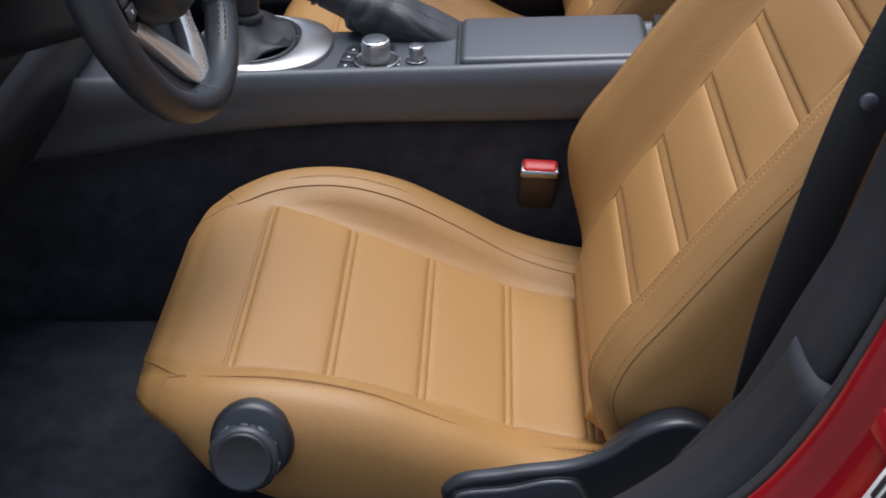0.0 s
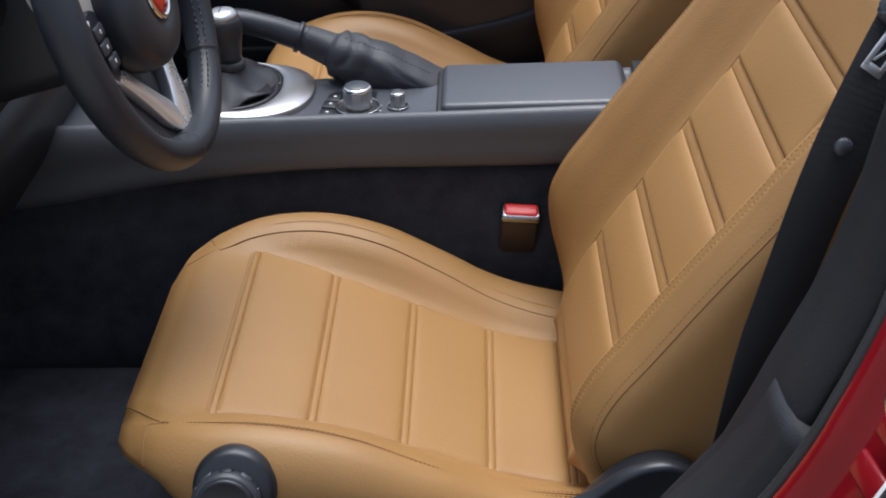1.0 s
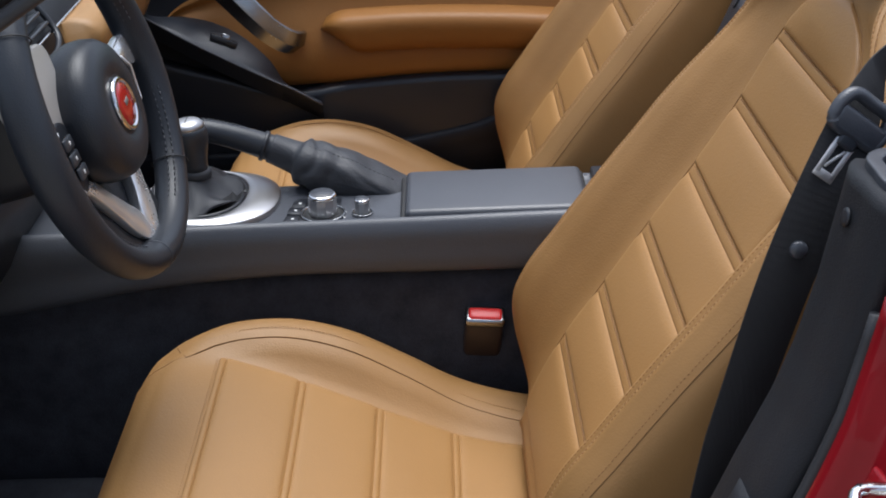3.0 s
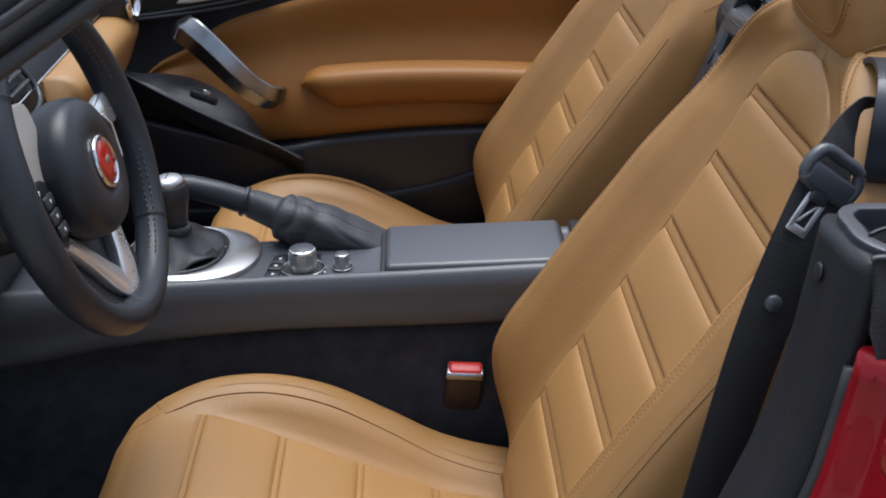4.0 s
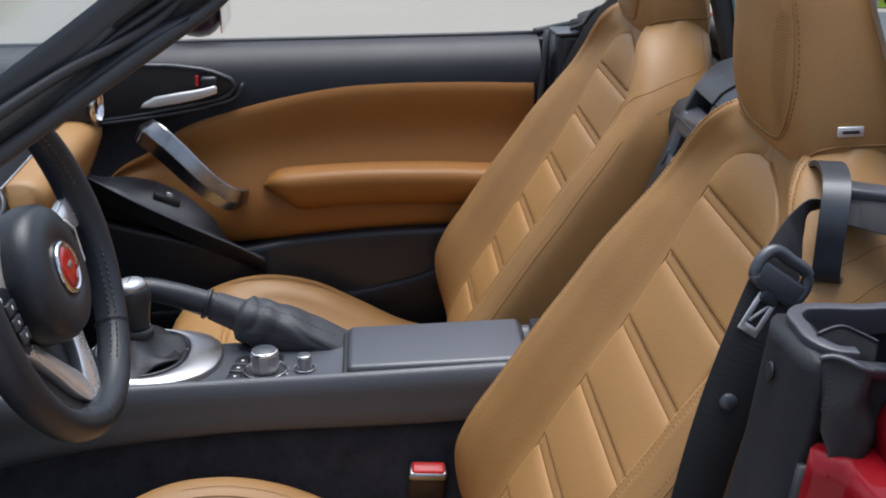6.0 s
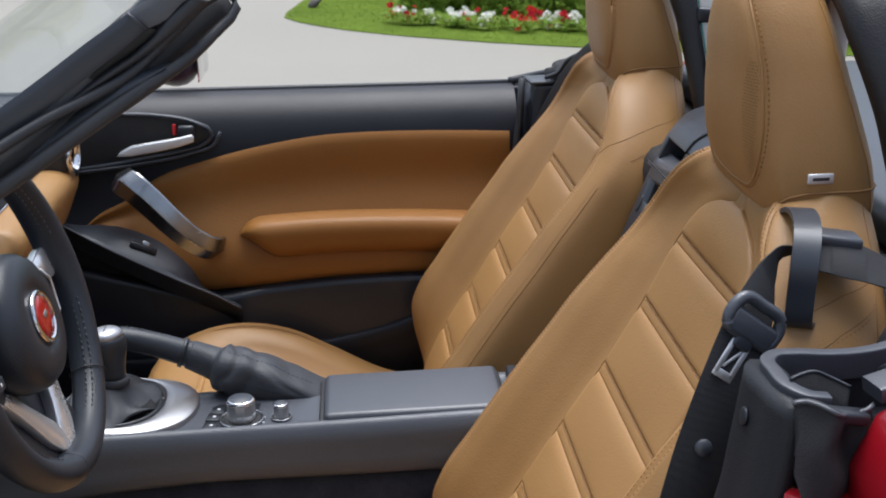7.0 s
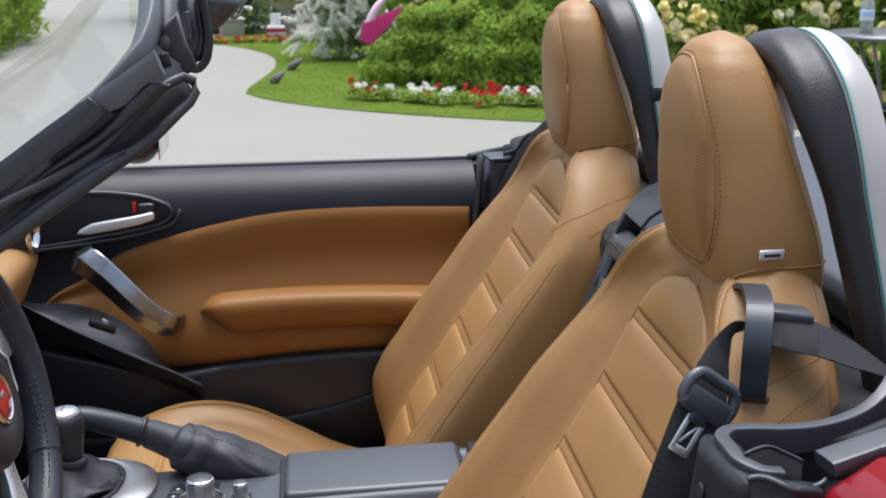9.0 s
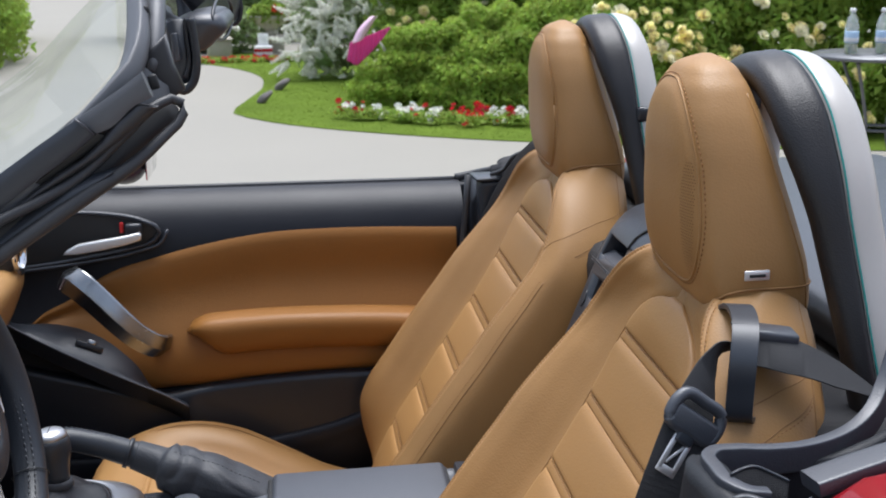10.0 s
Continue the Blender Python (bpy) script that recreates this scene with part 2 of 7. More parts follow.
def rbox(sx, sy, sz, r=0.01, seg=3, m=None):
    """A block with rounded edges, as a bmesh."""
    bm = bmesh.new()
    bmesh.ops.create_cube(bm, size=1.0)
    bmesh.ops.scale(bm, vec=(sx, sy, sz), verts=bm.verts)
    r = min(r, 0.49 * min(sx, sy, sz))
    bmesh.ops.bevel(bm, geom=list(bm.edges), offset=r, segments=seg, profile=0.5, affect="EDGES")
    if m is not None:
        bmesh.ops.transform(bm, matrix=m, verts=bm.verts)
    return bm


def plate(outline, y0, y1, r=0.004, plane="xz", seg=2):
    """An outline in x and z (or x and y, y and z) drawn out between two depths, with rounded rims."""
    bm = bmesh.new()
    put = {"xz": lambda a, b, d: (a, d, b), "xy": lambda a, b, d: (a, b, d), "yz": lambda a, b, d: (d, a, b)}[plane]
    lo = [bm.verts.new(put(a, b, y0)) for a, b in outline]
    hi = [bm.verts.new(put(a, b, y1)) for a, b in outline]
    f0, f1 = bm.faces.new(lo), bm.faces.new(hi[::-1])
    k = len(lo)
    for i in range(k):
        bm.faces.new((lo[i], hi[i], hi[(i + 1) % k], lo[(i + 1) % k]))
    bmesh.ops.recalc_face_normals(bm, faces=bm.faces)
    if r:
        rim = [e for e in bm.edges if (e in f0.edges) or (e in f1.edges)]
        bmesh.ops.bevel(bm, geom=rim, offset=r, segments=seg, profile=0.5, affect="EDGES", clamp_overlap=True)
    return bm


def dashes(path, normals, length=0.0042, gap=0.0026, r=0.0007, lift=0.0003):
    """Stitches: short rounded threads along a line on a surface."""
    p, nn = np.asarray(path, float), np.asarray(normals, float)
    s = np.r_[0, np.cumsum(np.linalg.norm(np.diff(p, axis=0), axis=1))]
    verts, faces = [], []
    for a in np.arange(0, s[-1] - length, length + gap):
        at = lambda q: np.array([np.interp(q, s, p[:, i]) for i in range(3)])  # noqa: E731
        n0 = np.array([np.interp(a, s, nn[:, i]) for i in range(3)])
        n0 /= np.linalg.norm(n0) + 1e-12
        q0, q1 = at(a), at(a + length)
        t = (q1 - q0) / (np.linalg.norm(q1 - q0) + 1e-12)
        side = np.cross(t, n0)
        o = len(verts)
        for q, k in ((q0, 0.45), (q0 + 0.25 * (q1 - q0), 1.0), (q0 + 0.75 * (q1 - q0), 1.0), (q1, 0.45)):
            c = q + n0 * lift
            verts += [c + side * r * k, c + n0 * r * k, c - side * r * k, c - n0 * r * k]
        for i in range(3):
            for j in range(4):
                faces.append((o + 4 * i + j, o + 4 * i + (j + 1) % 4, o + 4 * i + 4 + (j + 1) % 4, o + 4 * i + 4 + j))
        faces += [(o, o + 1, o + 2, o + 3), (o + 15, o + 14, o + 13, o + 12)]
    return verts, faces


def surface_line(fn, us, vs):
    """Points and outward normals along a line (us, vs) on the surface fn(u, v)."""
    pts, nor = [], []
    for u, v in zip(us, vs):
        p = fn(u, v)
        a = fn(u + 1e-3, v) - fn(u - 1e-3, v)
        b = fn(u, v + 1e-3) - fn(u, v - 1e-3)
        n = np.cross(a, b)
        pts.append(p)
        nor.append(n / (np.linalg.norm(n) + 1e-12))
    return np.array(pts), np.array(nor)

# ---- the car seats ----
CUSHION_X = [-0.2895, -0.287, -0.283, -0.270, -0.245, -0.20, -0.12, -0.03, 0.05, 0.12, 0.20, 0.27]
CUSHION_PANEL = [0.368, 0.372, 0.388, 0.410, 0.424, 0.428, 0.413, 0.382, 0.349, 0.321, 0.303, 0.298]
CUSHION_CREST = [0.366, 0.366, 0.382, 0.404, 0.421, 0.437, 0.446, 0.428, 0.388, 0.352, 0.332, 0.328]
CUSHION_WIDTH = [0.070, 0.125, 0.152, 0.186, 0.213, 0.237, 0.250, 0.252, 0.250, 0.244, 0.236, 0.23]
CUSHION_BASE = [0.362, 0.360, 0.366, 0.370, 0.364, 0.342, 0.310, 0.284, 0.268, 0.262, 0.26, 0.26]
PANEL_W = [0.150, 0.150, 0.152, 0.156, 0.160, 0.162, 0.150, 0.138, 0.133, 0.132, 0.132, 0.130]
GROOVES = [-0.174, -0.075, 0.02, 0.113, 0.203]


def cushion_half(x):
    """The half section of the cushion at x, from its middle to its underside."""
    g = lambda ys: float(sm(x, CUSHION_X, ys))  # noqa: E731
    zp, zc, w, zb = g(CUSHION_PANEL), g(CUSHION_CREST), g(CUSHION_WIDTH), g(CUSHION_BASE)
    flat = float(np.interp(x, [-0.24, -0.19], [0, 1]))
    dip = 0.0028 * flat
    k, p = w / 0.25, min(g(PANEL_W), 0.66 * w)
    notch = 0.003 * flat
    tuck = 0.05 * float(np.clip((-0.19 - x) / 0.09, 0, 1))
    return np.array([(0, zp - dip), (0.09, zp - dip), (p - 0.006, zp - dip), (p + 0.004, zp - 0.5 * dip), (0.5 * (p + 0.196 * k), zp + 0.60 * (zc - zp)), (0.190 * k, zc - 0.004 - 0.3 * notch), (0.196 * k, zc - 0.002 - notch),
                     (0.202 * k, zc + 0.001), (0.222 * k, zc - 0.003), (0.240 * k, zc - min(0.018, 0.30 * (zc - zb))), (w + 0.001 - 0.2 * tuck, zc - min(0.05, 0.48 * (zc - zb))), (w + 0.004 - 0.6 * tuck, zb + 0.42 * (zc - zb)), (w - 0.004 - tuck, zb + min(0.012, 0.2 * (zc - zb))), (w - 0.02 - tuck, zb), (0.1, zb - 0.004), (0, zb - 0.004)])


def cushion_ring(x, n=34):
    h = crv(cushion_half(x), n)
    return np.vstack([h, (h * (-1, 1))[::-1][1:-1]])


def pad(fn, u0, u1, puff, thick, nu=18, nv=24, low=0.004, high=0.011, side=0.05):
    """A stuffed panel between two seams: fn(u, v, h) gives the place at height h over the seat's face; low and high: how far its two ends roll off."""
    us = 0.5 - 0.5 * np.cos(np.pi * np.linspace(0, 1, nu))
    vs = np.sin(np.pi / 2 * np.linspace(-1, 1, nv))
    roll = lambda k: math.sqrt(max(0.0, 1 - (1 - min(1.0, k)) ** 2))  # noqa: E731
    verts, faces = [], []
    for a in us:
        e0, e1 = a * abs(u1 - u0), (1 - a) * abs(u1 - u0)
        for b in vs:
            h = thick * roll(e0 / low) * roll(e1 / high) * roll((1 - abs(b)) / side) + puff * math.sin(math.pi * a) * (1 - b * b)
            verts.append(fn(u0 + (u1 - u0) * a, b, h))
    for i in range(nu - 1):
        for j in range(nv - 1):
            faces.append((i * nv + j, i * nv + j + 1, (i + 1) * nv + j + 1, (i + 1) * nv + j))
    return verts, faces


BACK_Z = [0.335, 0.40, 0.46, 0.53, 0.61, 0.684, 0.764, 0.846, 0.91, 0.955, 0.995]
BACK_X = [0.192, 0.214, 0.243, 0.287, 0.337, 0.385, 0.430, 0.467, 0.492, 0.508, 0.521]
BACK_S = np.r_[0, np.cumsum(np.hypot(np.diff(BACK_X), np.diff(BACK_Z)))]
BACK_AT = [0.335, 0.356, 0.389, 0.420, 0.444, 0.473, 0.533, 0.600, 0.660, 0.720, 0.774, 0.818, 0.849, 0.882, 0.912, 0.935, 0.955, 0.995]
RIDGE_H = [-0.020, -0.010, 0.012, 0.038, 0.054, 0.0605, 0.060, 0.0568, 0.0530, 0.0477, 0.036, 0.0250, 0.0215, 0.0230, 0.0225, 0.013, -0.012, -0.03]
RIDGE_Y = [0.150, 0.175, 0.204, 0.215, 0.218, 0.218, 0.218, 0.218, 0.218, 0.217, 0.214, 0.207, 0.196, 0.172, 0.142, 0.118, 0.098, 0.085]
BACK_W = [0.160, 0.192, 0.230, 0.252, 0.261, 0.263, 0.263, 0.262, 0.262, 0.260, 0.256, 0.250, 0.238, 0.215, 0.184, 0.155, 0.124, 0.095]
BACK_T = [0.050, 0.060, 0.072, 0.082, 0.087, 0.092, 0.110, 0.120, 0.127, 0.131, 0.128, 0.117, 0.101, 0.090, 0.083, 0.080, 0.076, 0.068]
INSERT_AT = [0.335, 0.66, 0.72, 0.774, 0.818, 0.836, 0.860, 0.877, 0.890, 0.900, 0.906, 0.912, 0.955, 0.995]
INSERT_W = [0.130, 0.130, 0.128, 0.126, 0.122, 0.118, 0.107, 0.093, 0.074, 0.048, 0.022, 0.006, 0.006, 0.006]
BACK_GROOVES = [0.243, 0.287, 0.335, 0.383, 0.428, 0.464]


def back_frame(s):
    x, z = float(sm(s, BACK_S, BACK_X)), float(sm(s, BACK_S, BACK_Z))
    dx = float(sm(s + 2e-3, BACK_S, BACK_X) - sm(s - 2e-3, BACK_S, BACK_X))
    dz = float(sm(s + 2e-3, BACK_S, BACK_Z) - sm(s - 2e-3, BACK_S, BACK_Z))
    k = math.hypot(dx, dz)
    return np.array((x, 0, z)), np.array((-dz / k, 0, dx / k))


def insert_w(z):
    return float(np.interp(z, INSERT_AT, INSERT_W))


def back_section(s, v):
    """Half of the backrest's section at s. v counts its edges: 3 the insert's seam, 7 the ridge seam, 10 the outer face, 16 the middle of the rear."""
    z = float(np.interp(s, BACK_S, BACK_Z))
    r, b, w, t = (float(sm(z, BACK_AT, q)) for q in (RIDGE_Y, RIDGE_H, BACK_W, BACK_T))
    p = insert_w(z)
    mid = -0.45 * t
    hollow = float(np.interp(z, [0.80, 0.87], [0.0, 1.0]))
    d = b - mid
    square = float(np.interp(z, [0.82, 0.88], [0.0, 1.0]))  # the yoke's flat sides
    pts = np.array([(0, 0), (0.6 * p, 0), (0.95 * p, -0.0005), (p + 0.004, 0.0005), (p + 0.42 * (r - p), (0.40 - 0.22 * hollow) * b), (p + 0.78 * (r - p), (0.88 - 0.25 * hollow) * b), (r - 0.0026, b), (r, b - 0.0018), (r + 0.0026, b - 0.0004), (r + (0.30 + 0.10 * square) * (w - r), b - (0.05 + 0.04 * square) * d),
                    (w - 0.008 - 0.002 * square, b - (0.24 + 0.10 * square) * d), (w - 0.001 - 0.002 * square, b - (0.55 + 0.07 * square) * d), (w, mid), (w - 0.008 + 0.006 * square, -0.8 * t), (w - 0.040 + 0.026 * square, -t), (0.4 * w, -t - 0.010), (0, -t - 0.012)])
    c = np.r_[0, np.cumsum(np.linalg.norm(np.diff(pts, axis=0), axis=1))]
    at = np.interp(v, np.arange(len(pts)), c)
    return np.stack([sm(at, c, pts[:, 0]), sm(at, c, pts[:, 1])], -1)


def back_place(s, v):
    c, nn = back_frame(s)
    y, q = back_section(s, float(v))
    return c + nn * q + np.array((0, y, 0))


BACK_V = np.concatenate([np.linspace(i, i + 1, k, endpoint=False) for i, k in enumerate((3, 4, 4, 5, 5, 5, 2, 2, 4, 4, 4, 4, 3, 4, 4, 2))] + [[16.0]])


def back_ring(s):
    c, nn = back_frame(s)
    h = back_section(s, BACK_V)
    ring = np.vstack([h, (h * (-1, 1))[::-1][1:-1]])
    return [c + nn * q + np.array((0, y, 0)) for y, q in ring]


HEAD_Z = [0.905, 0.925, 0.945, 0.965, 1.01, 1.05, 1.09, 1.12, 1.143, 1.157, 1.163]
HEAD_X = [0.548, 0.542, 0.538, 0.535, 0.527, 0.520, 0.513, 0.509, 0.508, 0.509, 0.510]
HEAD_D = [0.034, 0.050, 0.055, 0.057, 0.056, 0.052, 0.047, 0.040, 0.031, 0.019, 0.005]
HEAD_W = [0.106, 0.114, 0.117, 0.117, 0.111, 0.102, 0.090, 0.075, 0.056, 0.033, 0.009]
HEAD_ROUND = [0.36, 0.36, 0.38, 0.42, 0.54, 0.62, 0.66, 0.70, 0.74, 0.78, 0.80]


def head_point(z, a):
    g = lambda ys: float(sm(z, HEAD_Z, ys))  # noqa: E731
    c, s, e = math.cos(a), math.sin(a), g(HEAD_ROUND)
    return np.array((g(HEAD_X) - g(HEAD_D) * math.copysign(abs(c) ** e, c), g(HEAD_W) * math.copysign(abs(s) ** e, s), z))


def head_front(y, z):
    g = lambda ys: float(sm(z, HEAD_Z, ys))  # noqa: E731
    k, e = min(1.0, abs(y) / g(HEAD_W)), g(HEAD_ROUND)
    return g(HEAD_X) - g(HEAD_D) * (1 - k ** (2 / e)) ** (e / 2)


def seam_line(parent, fn, us, vs, side, rows=(), piping=0.0007, mat=None):
    """A sewn seam along (us, vs) on the surface fn: a dark seam, and rows of stitches at the given distances in v."""
    flip = np.array((1, side, 1))

    def on(dv):
        pts, nor = surface_line(fn, us, np.asarray(vs) + dv)
        m = len(pts) // 2
        out = pts[m] - np.array(fn(us[m], 0.0)) if abs(nor[m][1]) > 0.5 else np.array((-0.8, 0, 0.6))
        return pts, (-nor if nor[m] @ out < 0 else nor)

    if piping:
        pts, nor = on(0.0)
        part("piping", tube((pts - nor * 0.0002) * flip, piping, 6), SEAM, parent, "dark sewn seam")
    for dv in rows:
        pts, nor = on(dv)
        part("stitching", dashes(pts * flip, nor * flip, 0.0032, 0.0018, 0.0006, -0.0002), mat or THREAD, parent)


def build_seat():
    seat = thing("sports_seat", "tan leather sports seat with stitched bolsters and built-in headrest", "car seat", "pair of seats")
    xs = np.r_[-0.2895, -0.2885, np.linspace(-0.287, -0.24, 10), np.linspace(-0.23, 0.27, 44)]
    cushion = part("cushion", loft([[(x, y, z) for y, z in cushion_ring(x)] for x in xs]), TAN, seat)
    # the stuffed panels between the cushion's cross seams
    face = lambda u, v, h: (u, v * min(float(sm(u, CUSHION_X, PANEL_W)), 0.66 * float(sm(u, CUSHION_X, CUSHION_WIDTH))), float(sm(u, CUSHION_X, CUSHION_PANEL)) - 0.0028 + h)  # noqa: E731
    edges = GROOVES + [0.30]
    for a, b in zip(edges, edges[1:]):
        part("cushion_panel", pad(face, a + 0.0016, min(b, 0.27) - 0.0056, 0.0014, 0.0028, 18, 24, 0.008, 0.010, 0.06), TAN, cushion)
    for x in GROOVES:
        part("welt", pad(face, x - 0.0060, x + 0.0020, 0.0, 0.0023, 7, 14, 0.003, 0.003, 0.05), TAN, cushion)
        ys = np.linspace(-0.97, 0.97, 60)
        for dx, hh in ((-0.0085, 0.0026), (0.0050, 0.0022)):
            line = np.array([face(x + dx, y, hh) for y in ys])
            part("stitching", dashes(line, np.tile((0, 0, 1.0), (60, 1)), 0.0028, 0.0020, 0.0005, 0.0), THREAD_LIGHT, cushion)
    sec = lambda u, v: np.array((u, *[np.interp(v, np.linspace(0, 1, 60), col) for col in crv(cushion_half(u), 60).T]))  # noqa: E731
    us = np.linspace(-0.222, 0.24, 70)
    for side in (1, -1):
        crest = 0.345 if side < 0 else 0.312
        bend = np.interp(us, [-0.222, -0.205], [0.022 if side < 0 else 0.0, 0.0])
        if side < 0:
            seam_line(cushion, sec, us, crest + bend, side, (-0.0075, 0.0085))
        else:
            seam_line(cushion, sec, us, crest + bend, side, piping=0.0008)
            seam_line(cushion, sec, us, np.full(70, 0.340), side, (0.0,), piping=0, mat=THREAD_LIGHT)
        # the side cover's front seam, round the nose
        nose = np.linspace(0, 1, 24)
        seam_line(cushion, sec, np.interp(nose, [0, 0.5, 1], [-0.222, -0.238, -0.240]), np.interp(nose, [0, 0.5, 1], [crest + bend[0], 0.40, 0.52]), side)
        seam_line(cushion, sec, np.linspace(-0.2865, -0.226, 16), np.linspace(0.345, 0.362, 16) if side < 0 else np.linspace(0.33, 0.318, 16), side)
        # the rear of the insert, sewn across to the bolster
        pts, nor = surface_line(sec, np.linspace(0.203, 0.245, 16), np.linspace(0.23, 0.275, 16))
        part("piping", tube(pts * (1, side, 1), 0.0008, 6), SEAM, cushion, "dark sewn seam")
    ss = np.linspace(0.0, BACK_S[-1], 84)
    back = part("backrest", loft([back_ring(s) for s in ss]), TAN, seat)

    def on_back(z, v, h):
        c, nn = back_frame(float(np.interp(z, BACK_Z, BACK_S)))
        return c + nn * h + np.array((0, v * insert_w(z), 0))

    gz = [float(np.interp(x, BACK_X, BACK_Z)) for x in BACK_GROOVES]
    ends = [0.36] + gz + [0.9145]
    for a, b in zip(ends, ends[1:]):
        top = b > 0.90
        part("back_panel", pad(on_back, a + 0.0050, b - 0.0060, 0.006 if top else 0.0022, 0.0046, 24, 26, 0.006, 0.010 if top else 0.013, 0.05), TAN, back)
    for z in gz:
        nn = back_frame(float(np.interp(z, BACK_Z, BACK_S)))[1]
        part("welt", pad(on_back, z - 0.0068, z + 0.0046, 0.0, 0.0022, 9, 14, 0.004, 0.002, 0.04), TAN, back)
        ys = np.linspace(-0.97, 0.97, 60)
        part("stitching", dashes([on_back(z + 0.0036, y, 0.0022) for y in ys], np.tile(nn, (60, 1)), 0.0028, 0.0018, 0.0006, 0.0), THREAD, back)
    at_z = lambda z: float(np.interp(z, BACK_Z, BACK_S))  # noqa: E731
    us = np.linspace(at_z(0.375), at_z(0.944), 120)
    for side in (1, -1):
        seam_line(back, back_place, us, np.full(120, 7.0), side, (-1.10, 1.14))
        edge_us = np.linspace(at_z(0.36), at_z(0.903), 60)
        pts, nor = surface_line(back_place, edge_us, np.full(60, 2.95))
        part("piping", tube(pts * (1, side, 1), 0.0008, 6), SEAM, back, "dark sewn seam")
        # the seams of the shoulder yoke
        seam_line(back, back_place, np.linspace(at_z(0.836), at_z(0.914), 30), np.linspace(8.0, 13.2, 30), side)
        seam_line(back, back_place, np.linspace(at_z(0.846), at_z(0.897), 30), np.linspace(10.9, 13.2, 30), side, (0.16,))
        seam_line(back, back_place, np.linspace(at_z(0.862), at_z(0.975), 40), np.full(40, 13.3), side, piping=0.0010)
        # the curved seam on the bolster's outer face
        u2 = np.linspace(at_z(0.402), at_z(0.80), 90)
        v2 = 9.75 + 1.9 * np.exp(-((u2 - u2[0]) / 0.022))
        seam_line(back, back_place, u2, v2, side, (-0.22,), piping=0.0009)
        seam_line(back, back_place, np.linspace(at_z(0.66), at_z(0.80), 30), np.interp(np.linspace(0, 1, 30), [0, 0.2, 1], [12.6, 12.0, 11.8]), side, (0.12,))
    # headrest, of one piece with the back
    angles = np.linspace(0, 2 * np.pi, 72, endpoint=False)
    zs = np.r_[np.linspace(0.905, 1.12, 30), np.linspace(1.128, 1.163, 12)]
    head = part("headrest", loft([[head_point(z, a) for a in angles] for z in zs]), TAN, seat)
    # raised oval face with its piping and perforated strip
    rows = []
    for r in np.linspace(0, 1, 16):
        ring = []
        for a in np.linspace(0, 2 * np.pi, 64, endpoint=False):
            z = 1.041 + 0.101 * r * math.copysign(abs(math.sin(a)) ** 0.72, math.sin(a))
            y = 0.835 * float(sm(z, HEAD_Z, HEAD_W)) * r * math.copysign(abs(math.cos(a)) ** 0.64, math.cos(a))
            ring.append((head_front(y, z) - 0.0040 * math.sqrt(max(0, 1 - r**8)), y, z))
        rows.append(ring)
    part("headrest_face", loft(rows, caps=False), TAN, head)
    o = np.array(rows[-1] + rows[-1][:1])
    part("piping", tube(o - (0.0004, 0, 0), 0.0014, 6, up=(1, 0, 0)), TAN, head, "rolled leather piping")
    mid = np.array((0, 0, 1.041))
    out = mid + (o - mid) * (1, 1.055, 1.03)
    out[:, 0] = [head_front(y, min(z, 1.15)) - 0.0002 for _, y, z in out]
    part("stitching", dashes(out, np.tile((-0.7, -0.7, 0), (len(out), 1)) * np.sign(np.c_[np.ones(len(out)), -out[:, 1], np.ones(len(out))]), 0.0034, 0.0020, 0.0008), THREAD, head)
    # small holes of the perforated strip
    dots_v, dots_f = [], []
    for i in range(44):
        for j in range(9):
            z, y = 0.950 + i * 0.0030, -0.090 + (j + 0.5 * (i % 2)) * 0.0030
            if ((z - 1.012) / 0.058) ** 2 + ((y + 0.076) / 0.0125) ** 2 > 1:
                continue
            x = head_front(y, z) - 0.0046
            k, dy = len(dots_v), (head_front(y + 0.001, z) - head_front(y - 0.001, z)) * 0.4
            dots_v += [(x - dy, y - 0.0008, z), (x + 0.0002, y, z - 0.0009), (x + dy, y + 0.0008, z), (x - 0.0002, y, z + 0.0009)]
            dots_f.append((k, k + 1, k + 2, k + 3))
    tagged(part("perforation", (dots_v, dots_f), PERF, head), kind="stuff")
    # seam between headrest and shoulders
    for side in (1, -1):
        qs = np.linspace(30, 150, 40)
        pts = np.array([head_point(z, side * radians(q)) * (1, 1.004, 1) + np.array((-0.0006 if q < 90 else 0.0006, 0, 0)) for q, z in zip(qs, np.interp(qs, [30, 50, 70, 90, 150], [0.930, 0.939, 0.947, 0.952, 0.953]))])
        part("piping", tube(pts, 0.0012, 6), SEAM, head, "dark sewn seam")
        # the edge where the rear cover is sewn on
        pts = np.array([head_point(z, side * radians(118)) * (1, 1.003, 1) for z in np.linspace(0.93, 1.13, 40)])
        part("piping", tube(pts, 0.0009, 6), TAN, head)
    return seat


driver_seat = build_seat()
passenger_seat = copy_thing(driver_seat, Matrix.Translation((0.012, 0.74, -0.010)) @ Matrix.Diagonal((1, -1, 1, 1)))
driver_seat["label"] = "tan leather driver's seat with stitched bolsters and built-in headrest"
passenger_seat["label"] = "tan leather passenger seat with stitched bolsters and built-in headrest"

# ---- the car's shell ----
shell = thing("car_floor", "black carpeted footwell floor of an open roadster", "car floor")
part("floor_pan", rbox(1.9, 1.46, 0.03, 0.008, m=pose(-0.30, 0.37, 0.165)), CARPET, shell)
part("front_bulkhead", rbox(0.03, 1.44, 0.50, 0.01, m=pose(-1.02, 0.37, 0.41, 0, 18, 0)), CARPET, shell)
part("rear_bulkhead", rbox(0.03, 1.30, 0.62, 0.02, m=pose(0.60, 0.37, 0.50, 0, 20, 0)), CARPET, shell)

